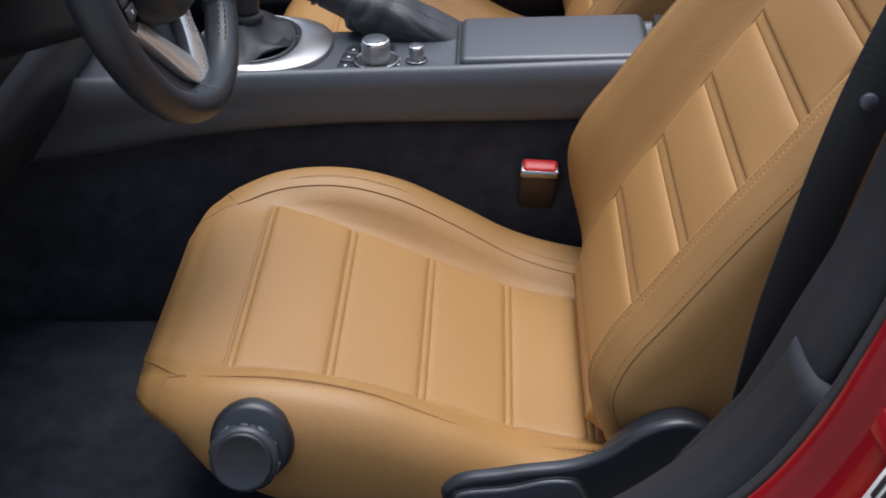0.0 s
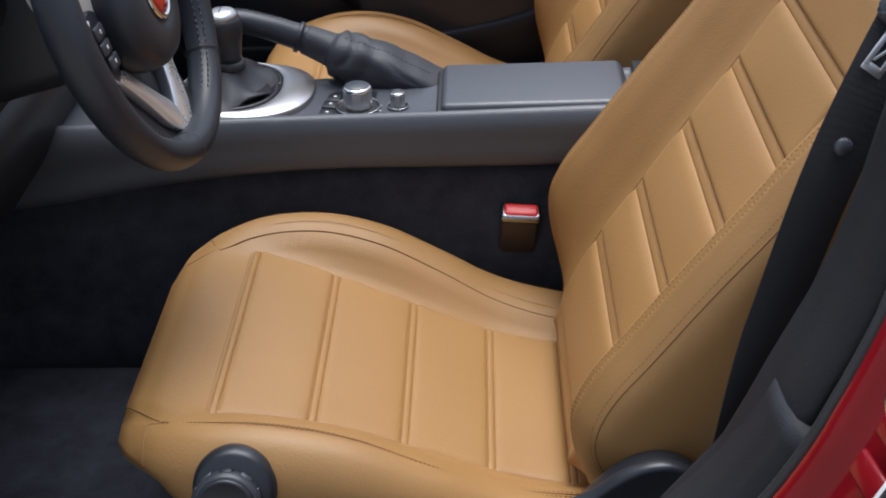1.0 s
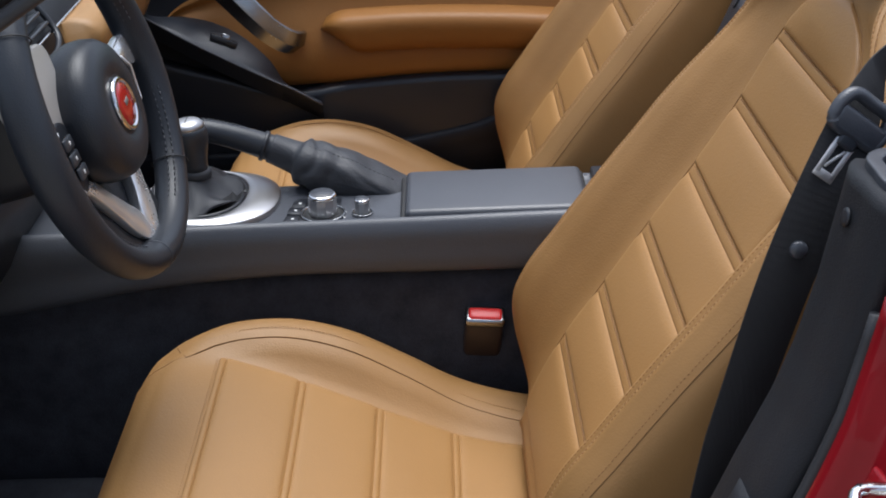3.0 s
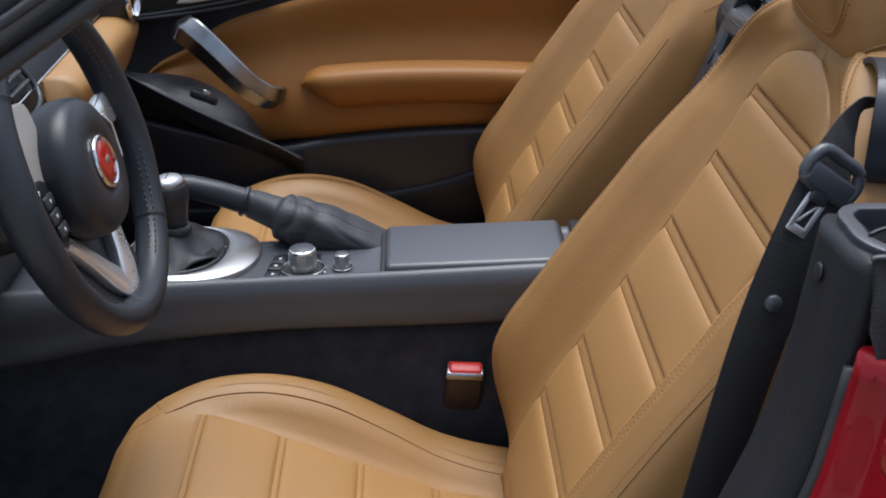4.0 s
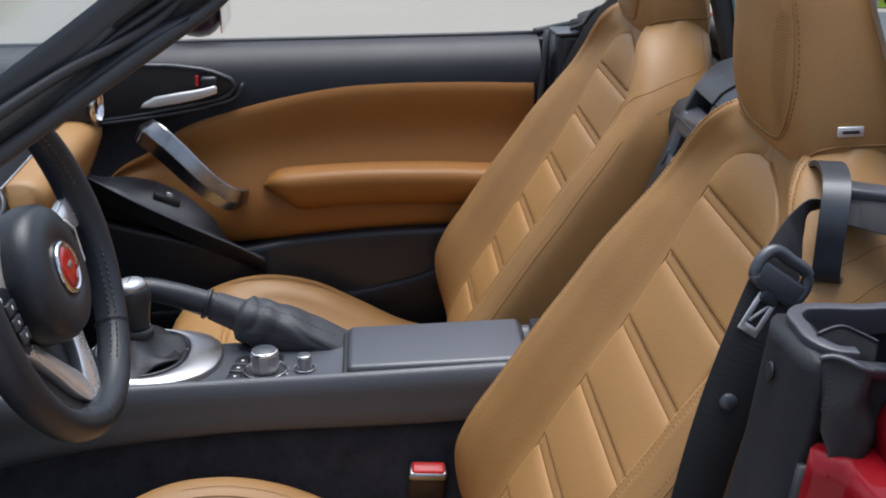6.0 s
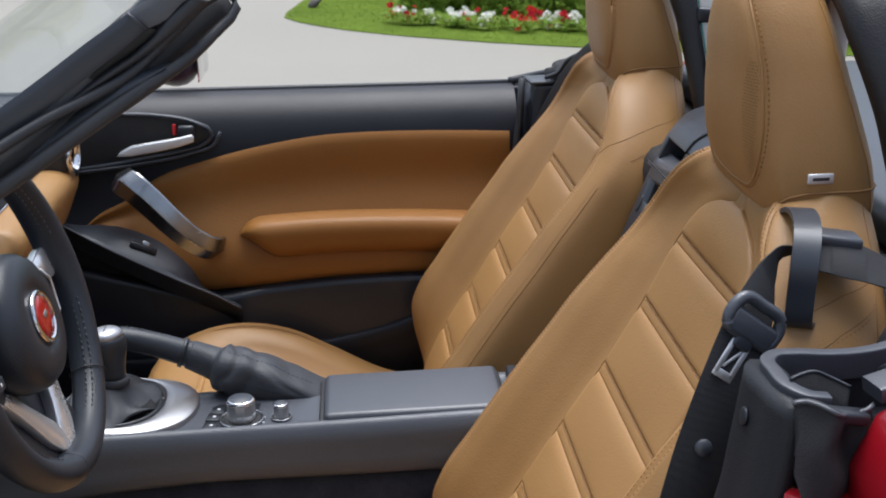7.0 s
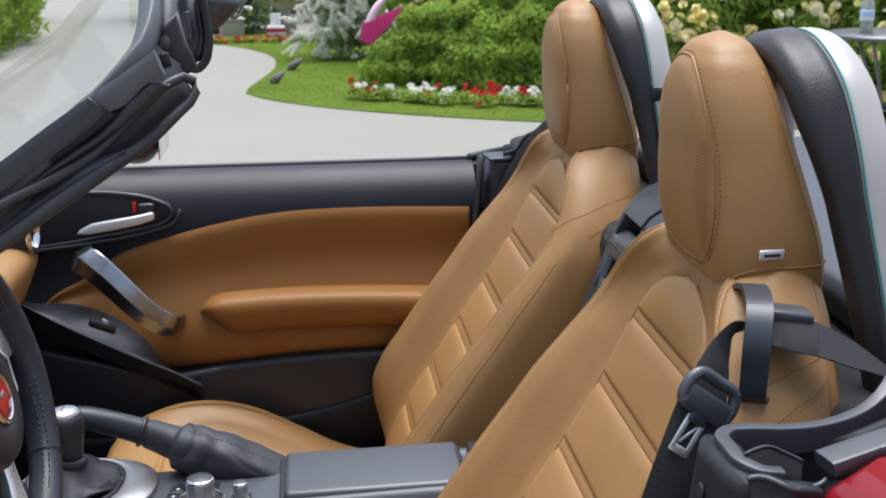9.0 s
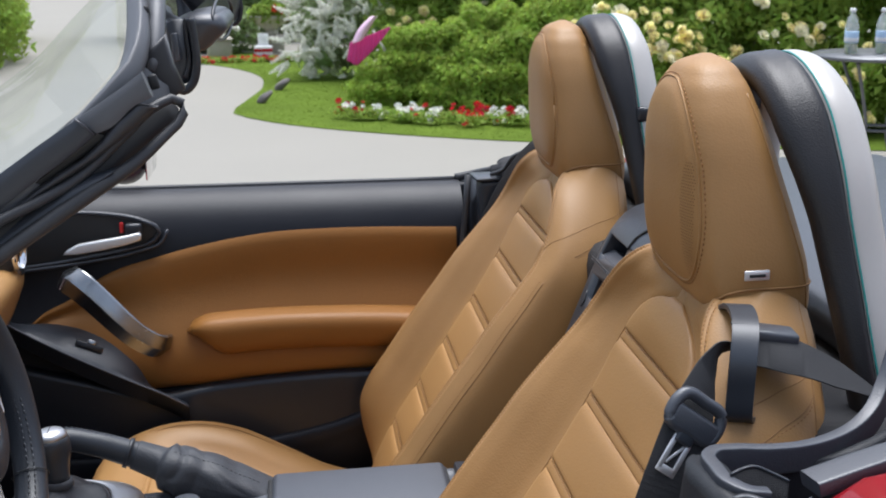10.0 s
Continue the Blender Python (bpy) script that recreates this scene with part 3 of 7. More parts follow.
tunnel = thing("center_console", "black soft-touch centre console with silver shift surround", "center console")
xs = np.linspace(-0.95, 0.62, 50)
rings = []
for x in xs:
    rim = float(sm(x, [-0.95, -0.55, -0.30, -0.10, 0.05, 0.30, 0.62], [0.525, 0.535, 0.545, 0.551, 0.5545, 0.562, 0.565]))
    low = float(sm(x, [-0.95, -0.43, -0.317, -0.134, 0.09, 0.30, 0.62], [0.40, 0.440, 0.462, 0.482, 0.486, 0.489, 0.49]))
    well = rim - 0.014
    ring = []
    for knots in ([(0.0, well), (0.070, well), (0.080, well)], [(0.080, well), (0.086, well + 0.003), (0.089, rim - 0.002), (0.093, rim), (0.099, rim - 0.002), (0.105, rim - 0.010), (0.111, low + 0.030), (0.113, low + 0.010), (0.112, low), (0.10, low - 0.006)], [(0.10, low - 0.006), (0.05, low - 0.006), (0, low - 0.006)]):
        ring += list(crv(knots, 26 if len(knots) > 3 else 4))[:-1]
    ring = np.array(ring + [(0, low - 0.006)])
    flat = np.c_[ring[:, 0] * 0.46, np.minimum(ring[:, 1], well + 0.002)]
    ring = np.vstack([flat, (ring * (-1, 1))[::-1][1:-1]])
    rings.append([(x, 0.375 + y, z) for y, z in ring])
part("console_body", loft(rings), CONSOLE, tunnel)
rings = []
for x in np.linspace(-0.98, 0.62, 10):
    rings.append([(x, 0.375 + y, z) for y, z in crv([(0.098, 0.482), (0.112, 0.40), (0.125, 0.25), (0.13, 0.17), (-0.13, 0.17), (-0.125, 0.25), (-0.112, 0.40), (-0.098, 0.482)], 24)])
part("tunnel_carpet", loft(rings), CARPET, tunnel, "black carpet over the transmission tunnel")
# armrest lid, sunk between the console's rims
part("armrest_lid", rbox(0.240, 0.136, 0.030, 0.009, 5, pose(0.171, 0.3515, 0.5480, 0, -1.0, 0)), LID, tunnel, "padded dark grey lid")
part("lid_gap", rbox(0.250, 0.144, 0.020, 0.003, 2, pose(0.170, 0.3515, 0.5420, 0, -1.0, 0)), INK, tunnel)
part("rear_tray", rbox(0.085, 0.12, 0.014, 0.004, 2, pose(0.347, 0.36, 0.556)), BLACK, tunnel)
part("rear_switch", rbox(0.030, 0.040, 0.008, 0.003, 2, pose(0.335, 0.355, 0.562)), DARK_CHROME, tunnel)
# control deck with two dials, sunk below the rim
part("control_deck", plate([(-0.113, 0.290), (-0.106, 0.344), (-0.096, 0.384), (0.043, 0.380), (0.046, 0.290)], 0.530, 0.5385, 0.004, "xy", 3), BLACK, tunnel)
part("deck_joint", rbox(0.0012, 0.085, 0.0008, 0.0003, 1, pose(-0.086, 0.335, 0.5390, 0, 0, -6)), INK, tunnel)


def console_knob(x, y, z, r, h, ring):
    k = part("control_knob", moved(lathe([(r * 0.95, 0), (r, 0.004), (r * 1.02, h * 0.45), (r, h * 0.78), (r * 0.97, h * 0.82)], 10), pose(x, y, z)), SURROUND, tunnel, "faceted silver dial", smooth=False)
    part("knob_rim", moved(lathe([(r * 0.98, h * 0.80), (r * 1.03, h * 0.85), (r * 1.02, h * 0.94), (r * 0.86, h)], 36), pose(x, y, z)), CHROME, k)
    part("knob_cap", moved(lathe([(r * 0.87, h * 1.0), (r * 0.85, h * 1.015), (0.001, h * 1.02)], 36), pose(x, y, z)), LID, k)
    part("knob_groove", moved(lathe([(ring * 0.90, 0.0), (ring * 0.90, 0.0012), (r * 0.9, 0.0016)], 40), pose(x, y, z)), INK, k)
    part("knob_base", moved(lathe([(ring, 0), (ring, 0.0030), (ring * 0.96, 0.0042), (ring * 0.90, 0.0030), (ring * 0.88, 0.0)], 44), pose(x, y, z)), DARK_CHROME, k, "thin silver ring")


console_knob(-0.058, 0.328, 0.5385, 0.0185, 0.0315, 0.0300)
console_knob(-0.006, 0.328, 0.5385, 0.0098, 0.0225, 0.0145)
for bx, by in ((-0.098, 0.312), (-0.096, 0.338), (-0.092, 0.360)):
    part("push_button", rbox(0.018, 0.022, 0.003, 0.001, 2, pose(bx, by, 0.5390, 0, 0, -6)), BLACK, tunnel)
    part("button_mark", rbox(0.004, 0.004, 0.0006, 0.0002, 1, pose(bx + 0.001, by, 0.5408)), WHITE_TAG, tunnel)
for bx, by in ((-0.030, 0.318), (-0.030, 0.334), (0.014, 0.322), (0.022, 0.330)):
    part("deck_mark", rbox(0.005, 0.003, 0.0006, 0.0002, 1, pose(bx, by, 0.5388)), WHITE_TAG, tunnel)
# silver surround of the shift lever and its gaiter: thin at the side, broad at the rear
cx, cy = -0.232, 0.380


def oval(mx, my, rx, ry, z, n=56):
    q = np.linspace(0, 2 * np.pi, n, endpoint=False)
    return [(mx + rx * math.copysign(abs(math.cos(a)) ** 0.88, math.cos(a)), my + ry * math.copysign(abs(math.sin(a)) ** 0.88, math.sin(a)), z) for a in q]


ring_rows = [oval(-0.214, 0.379, 0.094, 0.0890, 0.535), oval(-0.214, 0.379, 0.094, 0.0890, 0.5425), oval(-0.214, 0.379, 0.0925, 0.0875, 0.5440), oval(-0.226, 0.380, 0.076, 0.0825, 0.5475), oval(-0.231, 0.381, 0.069, 0.0810, 0.5485), oval(-0.232, 0.381, 0.0675, 0.0790, 0.5470), oval(-0.232, 0.381, 0.0675, 0.0785, 0.538)]
part("shift_surround", loft(ring_rows, caps=False), SURROUND, tunnel, "satin silver oval surround")
part("gaiter_frame", tube(oval(-0.232, 0.381, 0.064, 0.075, 0.5470) + oval(-0.232, 0.381, 0.064, 0.075, 0.5470)[:1], 0.0036, 8), BLACK, tunnel)

shifter = thing("shift_lever", "black leather gear lever with chrome cap in a creased gaiter", "gear lever")
rows = []
for u in np.linspace(0, 1, 30):
    k = (1 - u) ** 1.2
    ring = []
    for a in np.linspace(0, 2 * np.pi, 72, endpoint=False):
        fold = 1 + 0.16 * k * (1 - abs(math.sin(2.5 * a + 2.2 * u + 0.4))) + 0.05 * math.sin(7 * a - 5 * u) * k - 0.06 * k
        dip = 0.016 * k * abs(math.sin(2.5 * a + 2.2 * u + 0.4)) - 0.010 * math.sin(math.pi * u) * math.sin(a + 2.0) ** 2
        ring.append((cx + 0.004 * u + (0.060 * k + 0.0165) * fold * math.cos(a) * 0.82, cy - 0.010 * u + (0.070 * k + 0.0165) * fold * math.sin(a) * 0.88, 0.541 + 0.046 * u**0.8 + dip))
    rows.append(ring)
part("gaiter", loft(rows), GAITER, shifter, "creased black leather gaiter")
kz, kx, ky = 0.588, -0.228, 0.369
part("collar", moved(lathe([(0.017, 0), (0.0205, 0.003), (0.021, 0.009), (0.0185, 0.013)], 28), pose(kx, ky, kz - 0.010)), GAITER, shifter)
part("knob", moved(lathe([(0.0165, 0.0), (0.017, 0.010), (0.0195, 0.024), (0.0238, 0.040), (0.0248, 0.050), (0.0240, 0.057), (0.0215, 0.063)], 36), pose(kx, ky, kz, 0, -4, 0)), WHEEL_LEATHER, shifter)
part("knob_cap", moved(lathe([(0.0222, 0.061), (0.0212, 0.066), (0.0165, 0.0705), (0.009, 0.0725), (0.001, 0.073)], 36), pose(kx, ky, kz, 0, -4, 0)), SURROUND, shifter, "satin silver cap")
for q in range(4):
    part("gate_mark", rbox(0.0012, 0.010, 0.0006, 0.0002, 1, pose(kx - 0.005, ky - 0.006 + 0.004 * q, kz + 0.0727)), INK, shifter)

brake = thing("handbrake", "raised leather handbrake lever with a crumpled black gaiter", "handbrake")
grip = crv([(-0.256, 0.440, 0.612), (-0.235, 0.440, 0.617), (-0.19, 0.440, 0.609), (-0.15, 0.440, 0.595), (-0.118, 0.440, 0.583)], 24)
part("grip", tube(grip, np.interp(np.linspace(0, 1, 24), [0, 0.05, 0.5, 1], [0.008, 0.0155, 0.0168, 0.0195]), 20), WHEEL_LEATHER, brake)
t_, s_, u_ = frames_along(grip)
part("stitching", dashes(grip + u_ * 0.0172 - s_ * 0.001, u_, r=0.0008), LID, brake)
t_, s_, u_ = frames_along(grip[18:20])
part("grip_collar", tube([grip[18], grip[19]], 0.0215, 20), BLACK, brake)
# the gaiter: a narrow sleeve, then a slack bag that folds over it and runs out flat on the console
sleeve = crv([(-0.136, 0.440, 0.590), (-0.112, 0.438, 0.580), (-0.085, 0.432, 0.571), (-0.045, 0.428, 0.561), (0.000, 0.425, 0.547), (0.030, 0.425, 0.538), (0.054, 0.425, 0.532)], 60)
t_, s_, u_ = frames_along(sleeve)
rows = []
for i in range(60):
    u = i / 59
    hw = float(np.interp(u, [0, 0.17, 0.20, 0.24, 0.34, 0.7, 1], [0.0215, 0.0245, 0.0255, 0.039, 0.045, 0.046, 0.038]))
    hh = float(np.interp(u, [0, 0.17, 0.20, 0.24, 0.40, 0.6, 0.8, 1], [0.0210, 0.0235, 0.0240, 0.0330, 0.0330, 0.0280, 0.0190, 0.008]))
    slack = min(1.0, max(0.0, (u - 0.20) / 0.10))
    ring = []
    for a in np.linspace(0, 2 * np.pi, 72, endpoint=False):
        c, sn = math.cos(a), math.sin(a)
        box = (abs(c) ** (2.3 + 0.9 * slack) + abs(sn) ** (2.3 + 0.9 * slack)) ** (-1 / (2.3 + 0.9 * slack))
        tent = 1 - 0.16 * slack * max(0.0, sn) * abs(c)
        wave = 0.035 * slack * math.sin(3 * a + 9 * u) + 0.05 * slack * math.sin(2 * a - 5 * u + 1) * (1 - u)
        pinch = -0.07 * math.exp(-(((u - 0.42 - 0.06 * math.sin(a + 0.6)) / 0.045) ** 2)) - 0.05 * math.exp(-(((u - 0.70 - 0.05 * c) / 0.06) ** 2))
        crease = -0.13 * slack * (1 - 0.8 * u) * (1 - abs(math.sin(1.0 * a + 3.2 * u + 0.5))) ** 5 - 0.09 * slack * math.exp(-(((u - 0.30 - 0.05 * math.sin(1.7 * a)) / 0.022) ** 2))
        f = 0.94 * box * tent * (1 + wave + crease + slack * pinch)
        ring.append(sleeve[i] + s_[i] * hw * f * c + u_[i] * hh * f * sn)
    rows.append(ring)
part("gaiter", loft(rows), GAITER, brake, "crumpled black leather gaiter")
line = np.array([rows[i][int(72 * 0.20) if s_[0][1] < 0 else int(72 * 0.30)] for i in range(16, 54)])
part("stitching", dashes(line, u_[16:54], r=0.0006, lift=0.0002), GAITER, brake)

# ---- steering wheel ----
wheel = thing("steering_wheel", "black leather steering wheel with silver spokes and red emblem", "steering wheel")
WM = pose(-0.250, 0.039, 0.807, 0, 74.2, -2)  # local z towards the driver, local x down
R = 0.172
a = np.linspace(0, 2 * np.pi, 97)
rad = 0.0158 + 0.0020 * np.cos(2 * a) ** 2
rv = [[(math.cos(t) * (R + rad[i] * math.cos(p)), math.sin(t) * (R + rad[i] * math.cos(p)), 1.18 * rad[i] * math.sin(p)) for p in np.linspace(0, 2 * np.pi, 20, endpoint=False)] for i, t in enumerate(a[:-1])]
rv.append(rv[0])
part("rim", moved(loft(rv, caps=False), WM), WHEEL_LEATHER, wheel)
for t0, tint in ((radians(44), INK), (radians(-12), LID), (radians(140), INK), (radians(-128), INK)):
    pts = [(math.cos(t0) * (R + 0.0176 * math.cos(p)), math.sin(t0) * (R + 0.0176 * math.cos(p)), 1.18 * 0.0176 * math.sin(p)) for p in np.linspace(0, 2 * np.pi, 25)]
    part("rim_seam", moved(tube(pts, 0.0008, 5, up=(math.sin(t0), -math.cos(t0), 0.01)), WM), tint, wheel)
for t0, t1 in ((24, 76), (104, 160), (-24, -76), (-104, -160)):
    q = np.radians(np.linspace(t0, t1, 40))
    for lift, side in ((0.011, 1), (0.004, -1)):
        k = R - 0.0152 + 0.0006 * side
        line = np.stack([np.cos(q) * k, np.sin(q) * k, 0 * q + lift], 1)
        part("stitching", moved(dashes(line, np.stack([-np.cos(q), -np.sin(q), 0.4 + 0 * q], 1), 0.0045, 0.003, 0.0009, 0.0004), WM), LID, wheel)
# barrel-shaped airbag cover
hc = 0.011
prof = [(0.40, -0.030), (0.062, -0.030), (0.070, -0.024), (0.0735, -0.012), (0.0735, 0.000), (0.071, 0.011), (0.065, 0.019), (0.056, 0.0235), (0.045, 0.0250), (0.034, 0.0250), (0.0325, 0.0235), (0.030, 0.0235), (0.001, 0.0235)]
hub = [[(hc + r * math.copysign(abs(math.cos(q)) ** 0.94, math.cos(q)), r * math.copysign(abs(math.sin(q)) ** 0.94, math.sin(q)), h) for q in np.linspace(0, 2 * np.pi, 56, endpoint=False)] for r, h in prof[1:]]
part("airbag_cover", moved(loft(hub), WM), WHEEL_LEATHER, wheel, "grained black airbag cover")
part("hub_core", moved(lathe([(0.058, -0.050), (0.058, -0.028)], 32), WM @ pose(hc, 0, 0)), BLACK, wheel)
part("emblem_ring", moved(lathe([(0.0285, 0.0225), (0.0285, 0.0262), (0.027, 0.0278), (0.0240, 0.0278), (0.0230, 0.0255)], 44), WM @ pose(hc, 0, 0)), CHROME, wheel)
em = part("emblem", moved(lathe([(0.0236, 0.0245), (0.0225, 0.0268), (0.012, 0.0276), (0.001, 0.0278)], 44), WM @ pose(hc, 0, 0)), RED_ENAMEL, wheel, "round red enamel emblem")
part("emblem_mark", rbox(0.006, 0.012, 0.0008, 0.0003, 1, WM @ pose(hc - 0.002, 0.001, 0.0279, 0, 0, 12)), PETAL_DULL, em, "small dull device")


def slab(outline, thick):
    """A plate whose outline is given in three dimensions."""
    o = np.array(outline, float)
    c = o.mean(0)
    return loft([[c + (p - c) * k - np.array((0, 0, d)) for p in o] for k, d in ((0.93, -0.0008), (0.985, 0.0), (1.0, 0.0015), (1.0, thick))])


for side in (1, -1):
    # the two lower spokes join at the rim as a V
    leg = [(0.058, 0.078, -0.019), (0.0855, 0.064, -0.013), (0.110, 0.050, -0.009), (0.143, 0.031, -0.003), (0.155, 0.017, -0.001), (0.158, 0.0008, 0.0), (0.146, 0.0008, -0.002), (0.132, 0.0012, -0.005), (0.106, 0.020, -0.010), (0.080, 0.040, -0.016), (0.064, 0.052, -0.019)]
    leg = crv([(q, side * w, h) for q, w, h in leg], 66, True)
    part("lower_spoke", moved(slab(leg, 0.013), WM), SPOKE, wheel, "satin silver spoke")
    if side > 0:
        arm = crv([(-0.014, 0.060, -0.016), (-0.018, 0.110, -0.010), (-0.022, 0.160, -0.004), (0.006, 0.160, -0.003), (0.007, 0.122, -0.007), (0.008, 0.090, -0.010), (0.008, 0.066, -0.014)], 40, True)
    else:
        arm = crv([(-0.080, -0.050, -0.008), (-0.086, -0.105, -0.010), (-0.092, -0.158, -0.014), (-0.030, -0.162, -0.010), (-0.014, -0.125, -0.008), (-0.002, -0.090, -0.010), (0.004, -0.060, -0.014)], 40, True)
    # near arm gets diffuse silver paint: a sky reflection put into its colour
    part("side_spoke", moved(slab(arm, 0.010), WM), SPOKE if side > 0 else SILVER_PAINT, wheel, "satin silver spoke")
    pod = crv([(-0.004, side * 0.072, -0.012), (-0.012, side * 0.112, -0.006), (0.004, side * 0.128, -0.004), (0.040, side * 0.122, -0.005), (0.060, side * 0.098, -0.009), (0.058, side * 0.066, -0.016), (0.030, side * 0.070, -0.014)], 40, True)
    part("switch_pod", moved(slab(pod, 0.012), WM), BLACK, wheel)
    part("pod_edge", moved(tube(np.array([(-0.010, side * 0.116, -0.003), (0.006, side * 0.131, -0.002), (0.042, side * 0.125, -0.003), (0.062, side * 0.100, -0.007)]), 0.0018, 8), WM), SATIN, wheel)
    for q, w in ((0.006, 0.110), (0.022, 0.110), (0.038, 0.106)):
        part("switch", rbox(0.013, 0.022, 0.004, 0.0015, 2, WM @ pose(q, side * (w - 0.008), -0.0035)), PILLAR, wheel)
        part("switch_mark", rbox(0.004, 0.003, 0.0006, 0.0002, 1, WM @ pose(q, side * (w - 0.008), -0.0012)), WHITE_TAG, wheel)
    part("spoke_lining", moved(slab(crv([(0.050, side * 0.075, -0.030), (0.110, side * 0.075, -0.022), (0.150, side * 0.060, -0.008), (0.152, side * 0.004, -0.008), (0.070, side * 0.004, -0.036)], 30, True), 0.012), WM), BLACK, wheel)
column = thing("steering_column", "black plastic steering column shroud with stalks behind the wheel", "steering column")
part("shroud", rbox(0.12, 0.10, 0.22, 0.025, 4, WM @ pose(0.01, 0, -0.15)), BLACK, column)
for side in (1,):
    part("stalk", moved(tube([(0, side * 0.05, -0.06), (-0.01, side * 0.10, -0.052), (-0.018, side * 0.135, -0.045)], [0.008, 0.009, 0.011], 12), WM), BLACK, column)

# ---- dashboard ----
dash = thing("dashboard", "black dashboard with a tan leather band across it", "dashboard")
sec = crv([(-0.62, 0.62), (-0.45, 0.62), (-0.435, 0.66), (-0.436, 0.725), (-0.462, 0.765), (-0.52, 0.795), (-0.75, 0.82), (-0.85, 0.80), (-0.85, 0.62)], 40, True)
part("dash_body", loft([[(x - 0.02 * abs(y - 0.37) ** 2, y, z) for x, z in sec] for y in np.linspace(-0.30, 1.02, 14)]), DOOR_BLACK, dash)
band = crv([(-0.436, 0.598), (-0.414, 0.632), (-0.392, 0.682), (-0.385, 0.700), (-0.386, 0.722), (-0.394, 0.730), (-0.438, 0.736), (-0.49, 0.66), (-0.46, 0.60)], 36, True)
part("tan_band", loft([[(x + 0.0 * y, y, z) for x, z in band] for y in np.linspace(0.56, 0.985, 12)]), TAN, dash, "tan leather-covered trim band")
lower = crv([(-0.43, 0.600), (-0.46, 0.50), (-0.55, 0.42), (-0.75, 0.40), (-0.75, 0.60)], 30, True)
part("lower_panel", loft([[(x, y, z) for x, z in lower] for y in np.linspace(-0.30, 1.02, 12)]), DOOR_BLACK, dash)
hood = crv([(-0.50, 0.76), (-0.36, 0.80), (-0.37, 0.86), (-0.44, 0.895), (-0.56, 0.88), (-0.60, 0.78)], 28, True)
part("instrument_hood", loft([[(x - 0.9 * (y / 0.17) ** 4 * 0.03, y, z - 0.05 * (y / 0.17) ** 4) for x, z in hood] for y in np.linspace(-0.17, 0.17, 14)]), DOOR_BLACK, dash)
for k in range(4):
    part("vent_slat", rbox(0.030, 0.11, 0.005, 0.002, 2, pose(-0.448 - 0.010 * k, 0.45, 0.750 + 0.013 * k, 0, -25, 0)), PILLAR, dash)
part("vent_frame", tube(crv([(-0.432, 0.385, 0.740), (-0.432, 0.520, 0.740), (-0.478, 0.520, 0.800), (-0.478, 0.385, 0.800)], 40, True), 0.0045, 8), BLACK, dash)
part("vent_trim", tube([(-0.437, y, 0.738) for y in np.linspace(0.40, 0.96, 8)], 0.0022, 6), CHROME, dash, "thin chrome strip")
part("vent_end", rbox(0.05, 0.06, 0.05, 0.012, 3, pose(-0.415, 0.965, 0.752)), BLACK, dash)
vent = lathe([(0.040, 0), (0.042, 0.006), (0.038, 0.012), (0.033, 0.008), (0.033, 0.0)], 36)
part("vent_ring", moved(vent, pose(-0.392, 0.975, 0.757, 0, 90, 0)), CHROME, dash, "chrome air vent ring")

# ---- far door, closed ----
door = thing("door_1", "closed black and tan door panel with chrome handles", "car door", kind="structure")


def door_y(x, z):
    return 1.075 - 0.05 * math.exp(-((z - 0.52) / 0.10) ** 2) 


rows = []
for z in np.linspace(0.20, 0.66, 24):
    rows.append([(x, door_y(x, z), z) for x in np.linspace(-0.62, 0.41, 30)])
for y, z in ((1.0745, 0.685), (1.0755, 0.705), (1.0775, 0.725), (1.081, 0.744), (1.087, 0.762), (1.096, 0.779), (1.108, 0.794), (1.123, 0.807), (1.141, 0.817), (1.160, 0.823), (1.180, 0.825), (1.198, 0.818)):
    rows.append([(x, y, z) for x in np.linspace(-0.62, 0.41, 30)])
part("door_shell", loft(rows, closed=False), DOOR_BLACK, door)
part("outer_skin", rbox(1.00, 0.03, 0.60, 0.012, 3, pose(-0.110, 1.215, 0.50)), RED_PAINT, door)
part("door_core", rbox(1.02, 0.03, 0.56, 0.01, 2, pose(-0.095, 1.180, 0.52)), BLACK, door)
# weather strip along the window sill
part("waist_seal", tube([(x, 1.180, 0.824) for x in np.linspace(-0.62, 0.41, 10)], 0.006, 8), RUBBER, door)
top_c = lambda x: float(sm(x, [-0.405, -0.374, -0.321, -0.263, -0.163, -0.059, 0.045, 0.149, 0.254, 0.392], [0.592, 0.619, 0.645, 0.683, 0.716, 0.740, 0.755, 0.759, 0.758, 0.753]))  # noqa: E731
low_c = lambda x: float(sm(x, [-0.405, -0.30, -0.22, -0.12, 0.05, 0.25, 0.40], [0.584, 0.560, 0.486, 0.479, 0.493, 0.500, 0.501]))  # noqa: E731
rows = []
for x in np.linspace(-0.405, 0.392, 64):
    lo, hi = low_c(x), top_c(x)
    rows.append([(x, door_y(x, lo + (hi - lo) * v) - 0.004 - 0.010 * math.sqrt(max(0, 1 - abs(2 * v - 1) ** 8)) + 0.0115 * math.exp(-((v - 0.66) / 0.19) ** 2), lo + (hi - lo) * v) for v in np.linspace(0, 1, 30)])
part("door_insert", loft(rows, closed=False), TAN_DOOR, door, "tan vinyl door insert")
rows = []
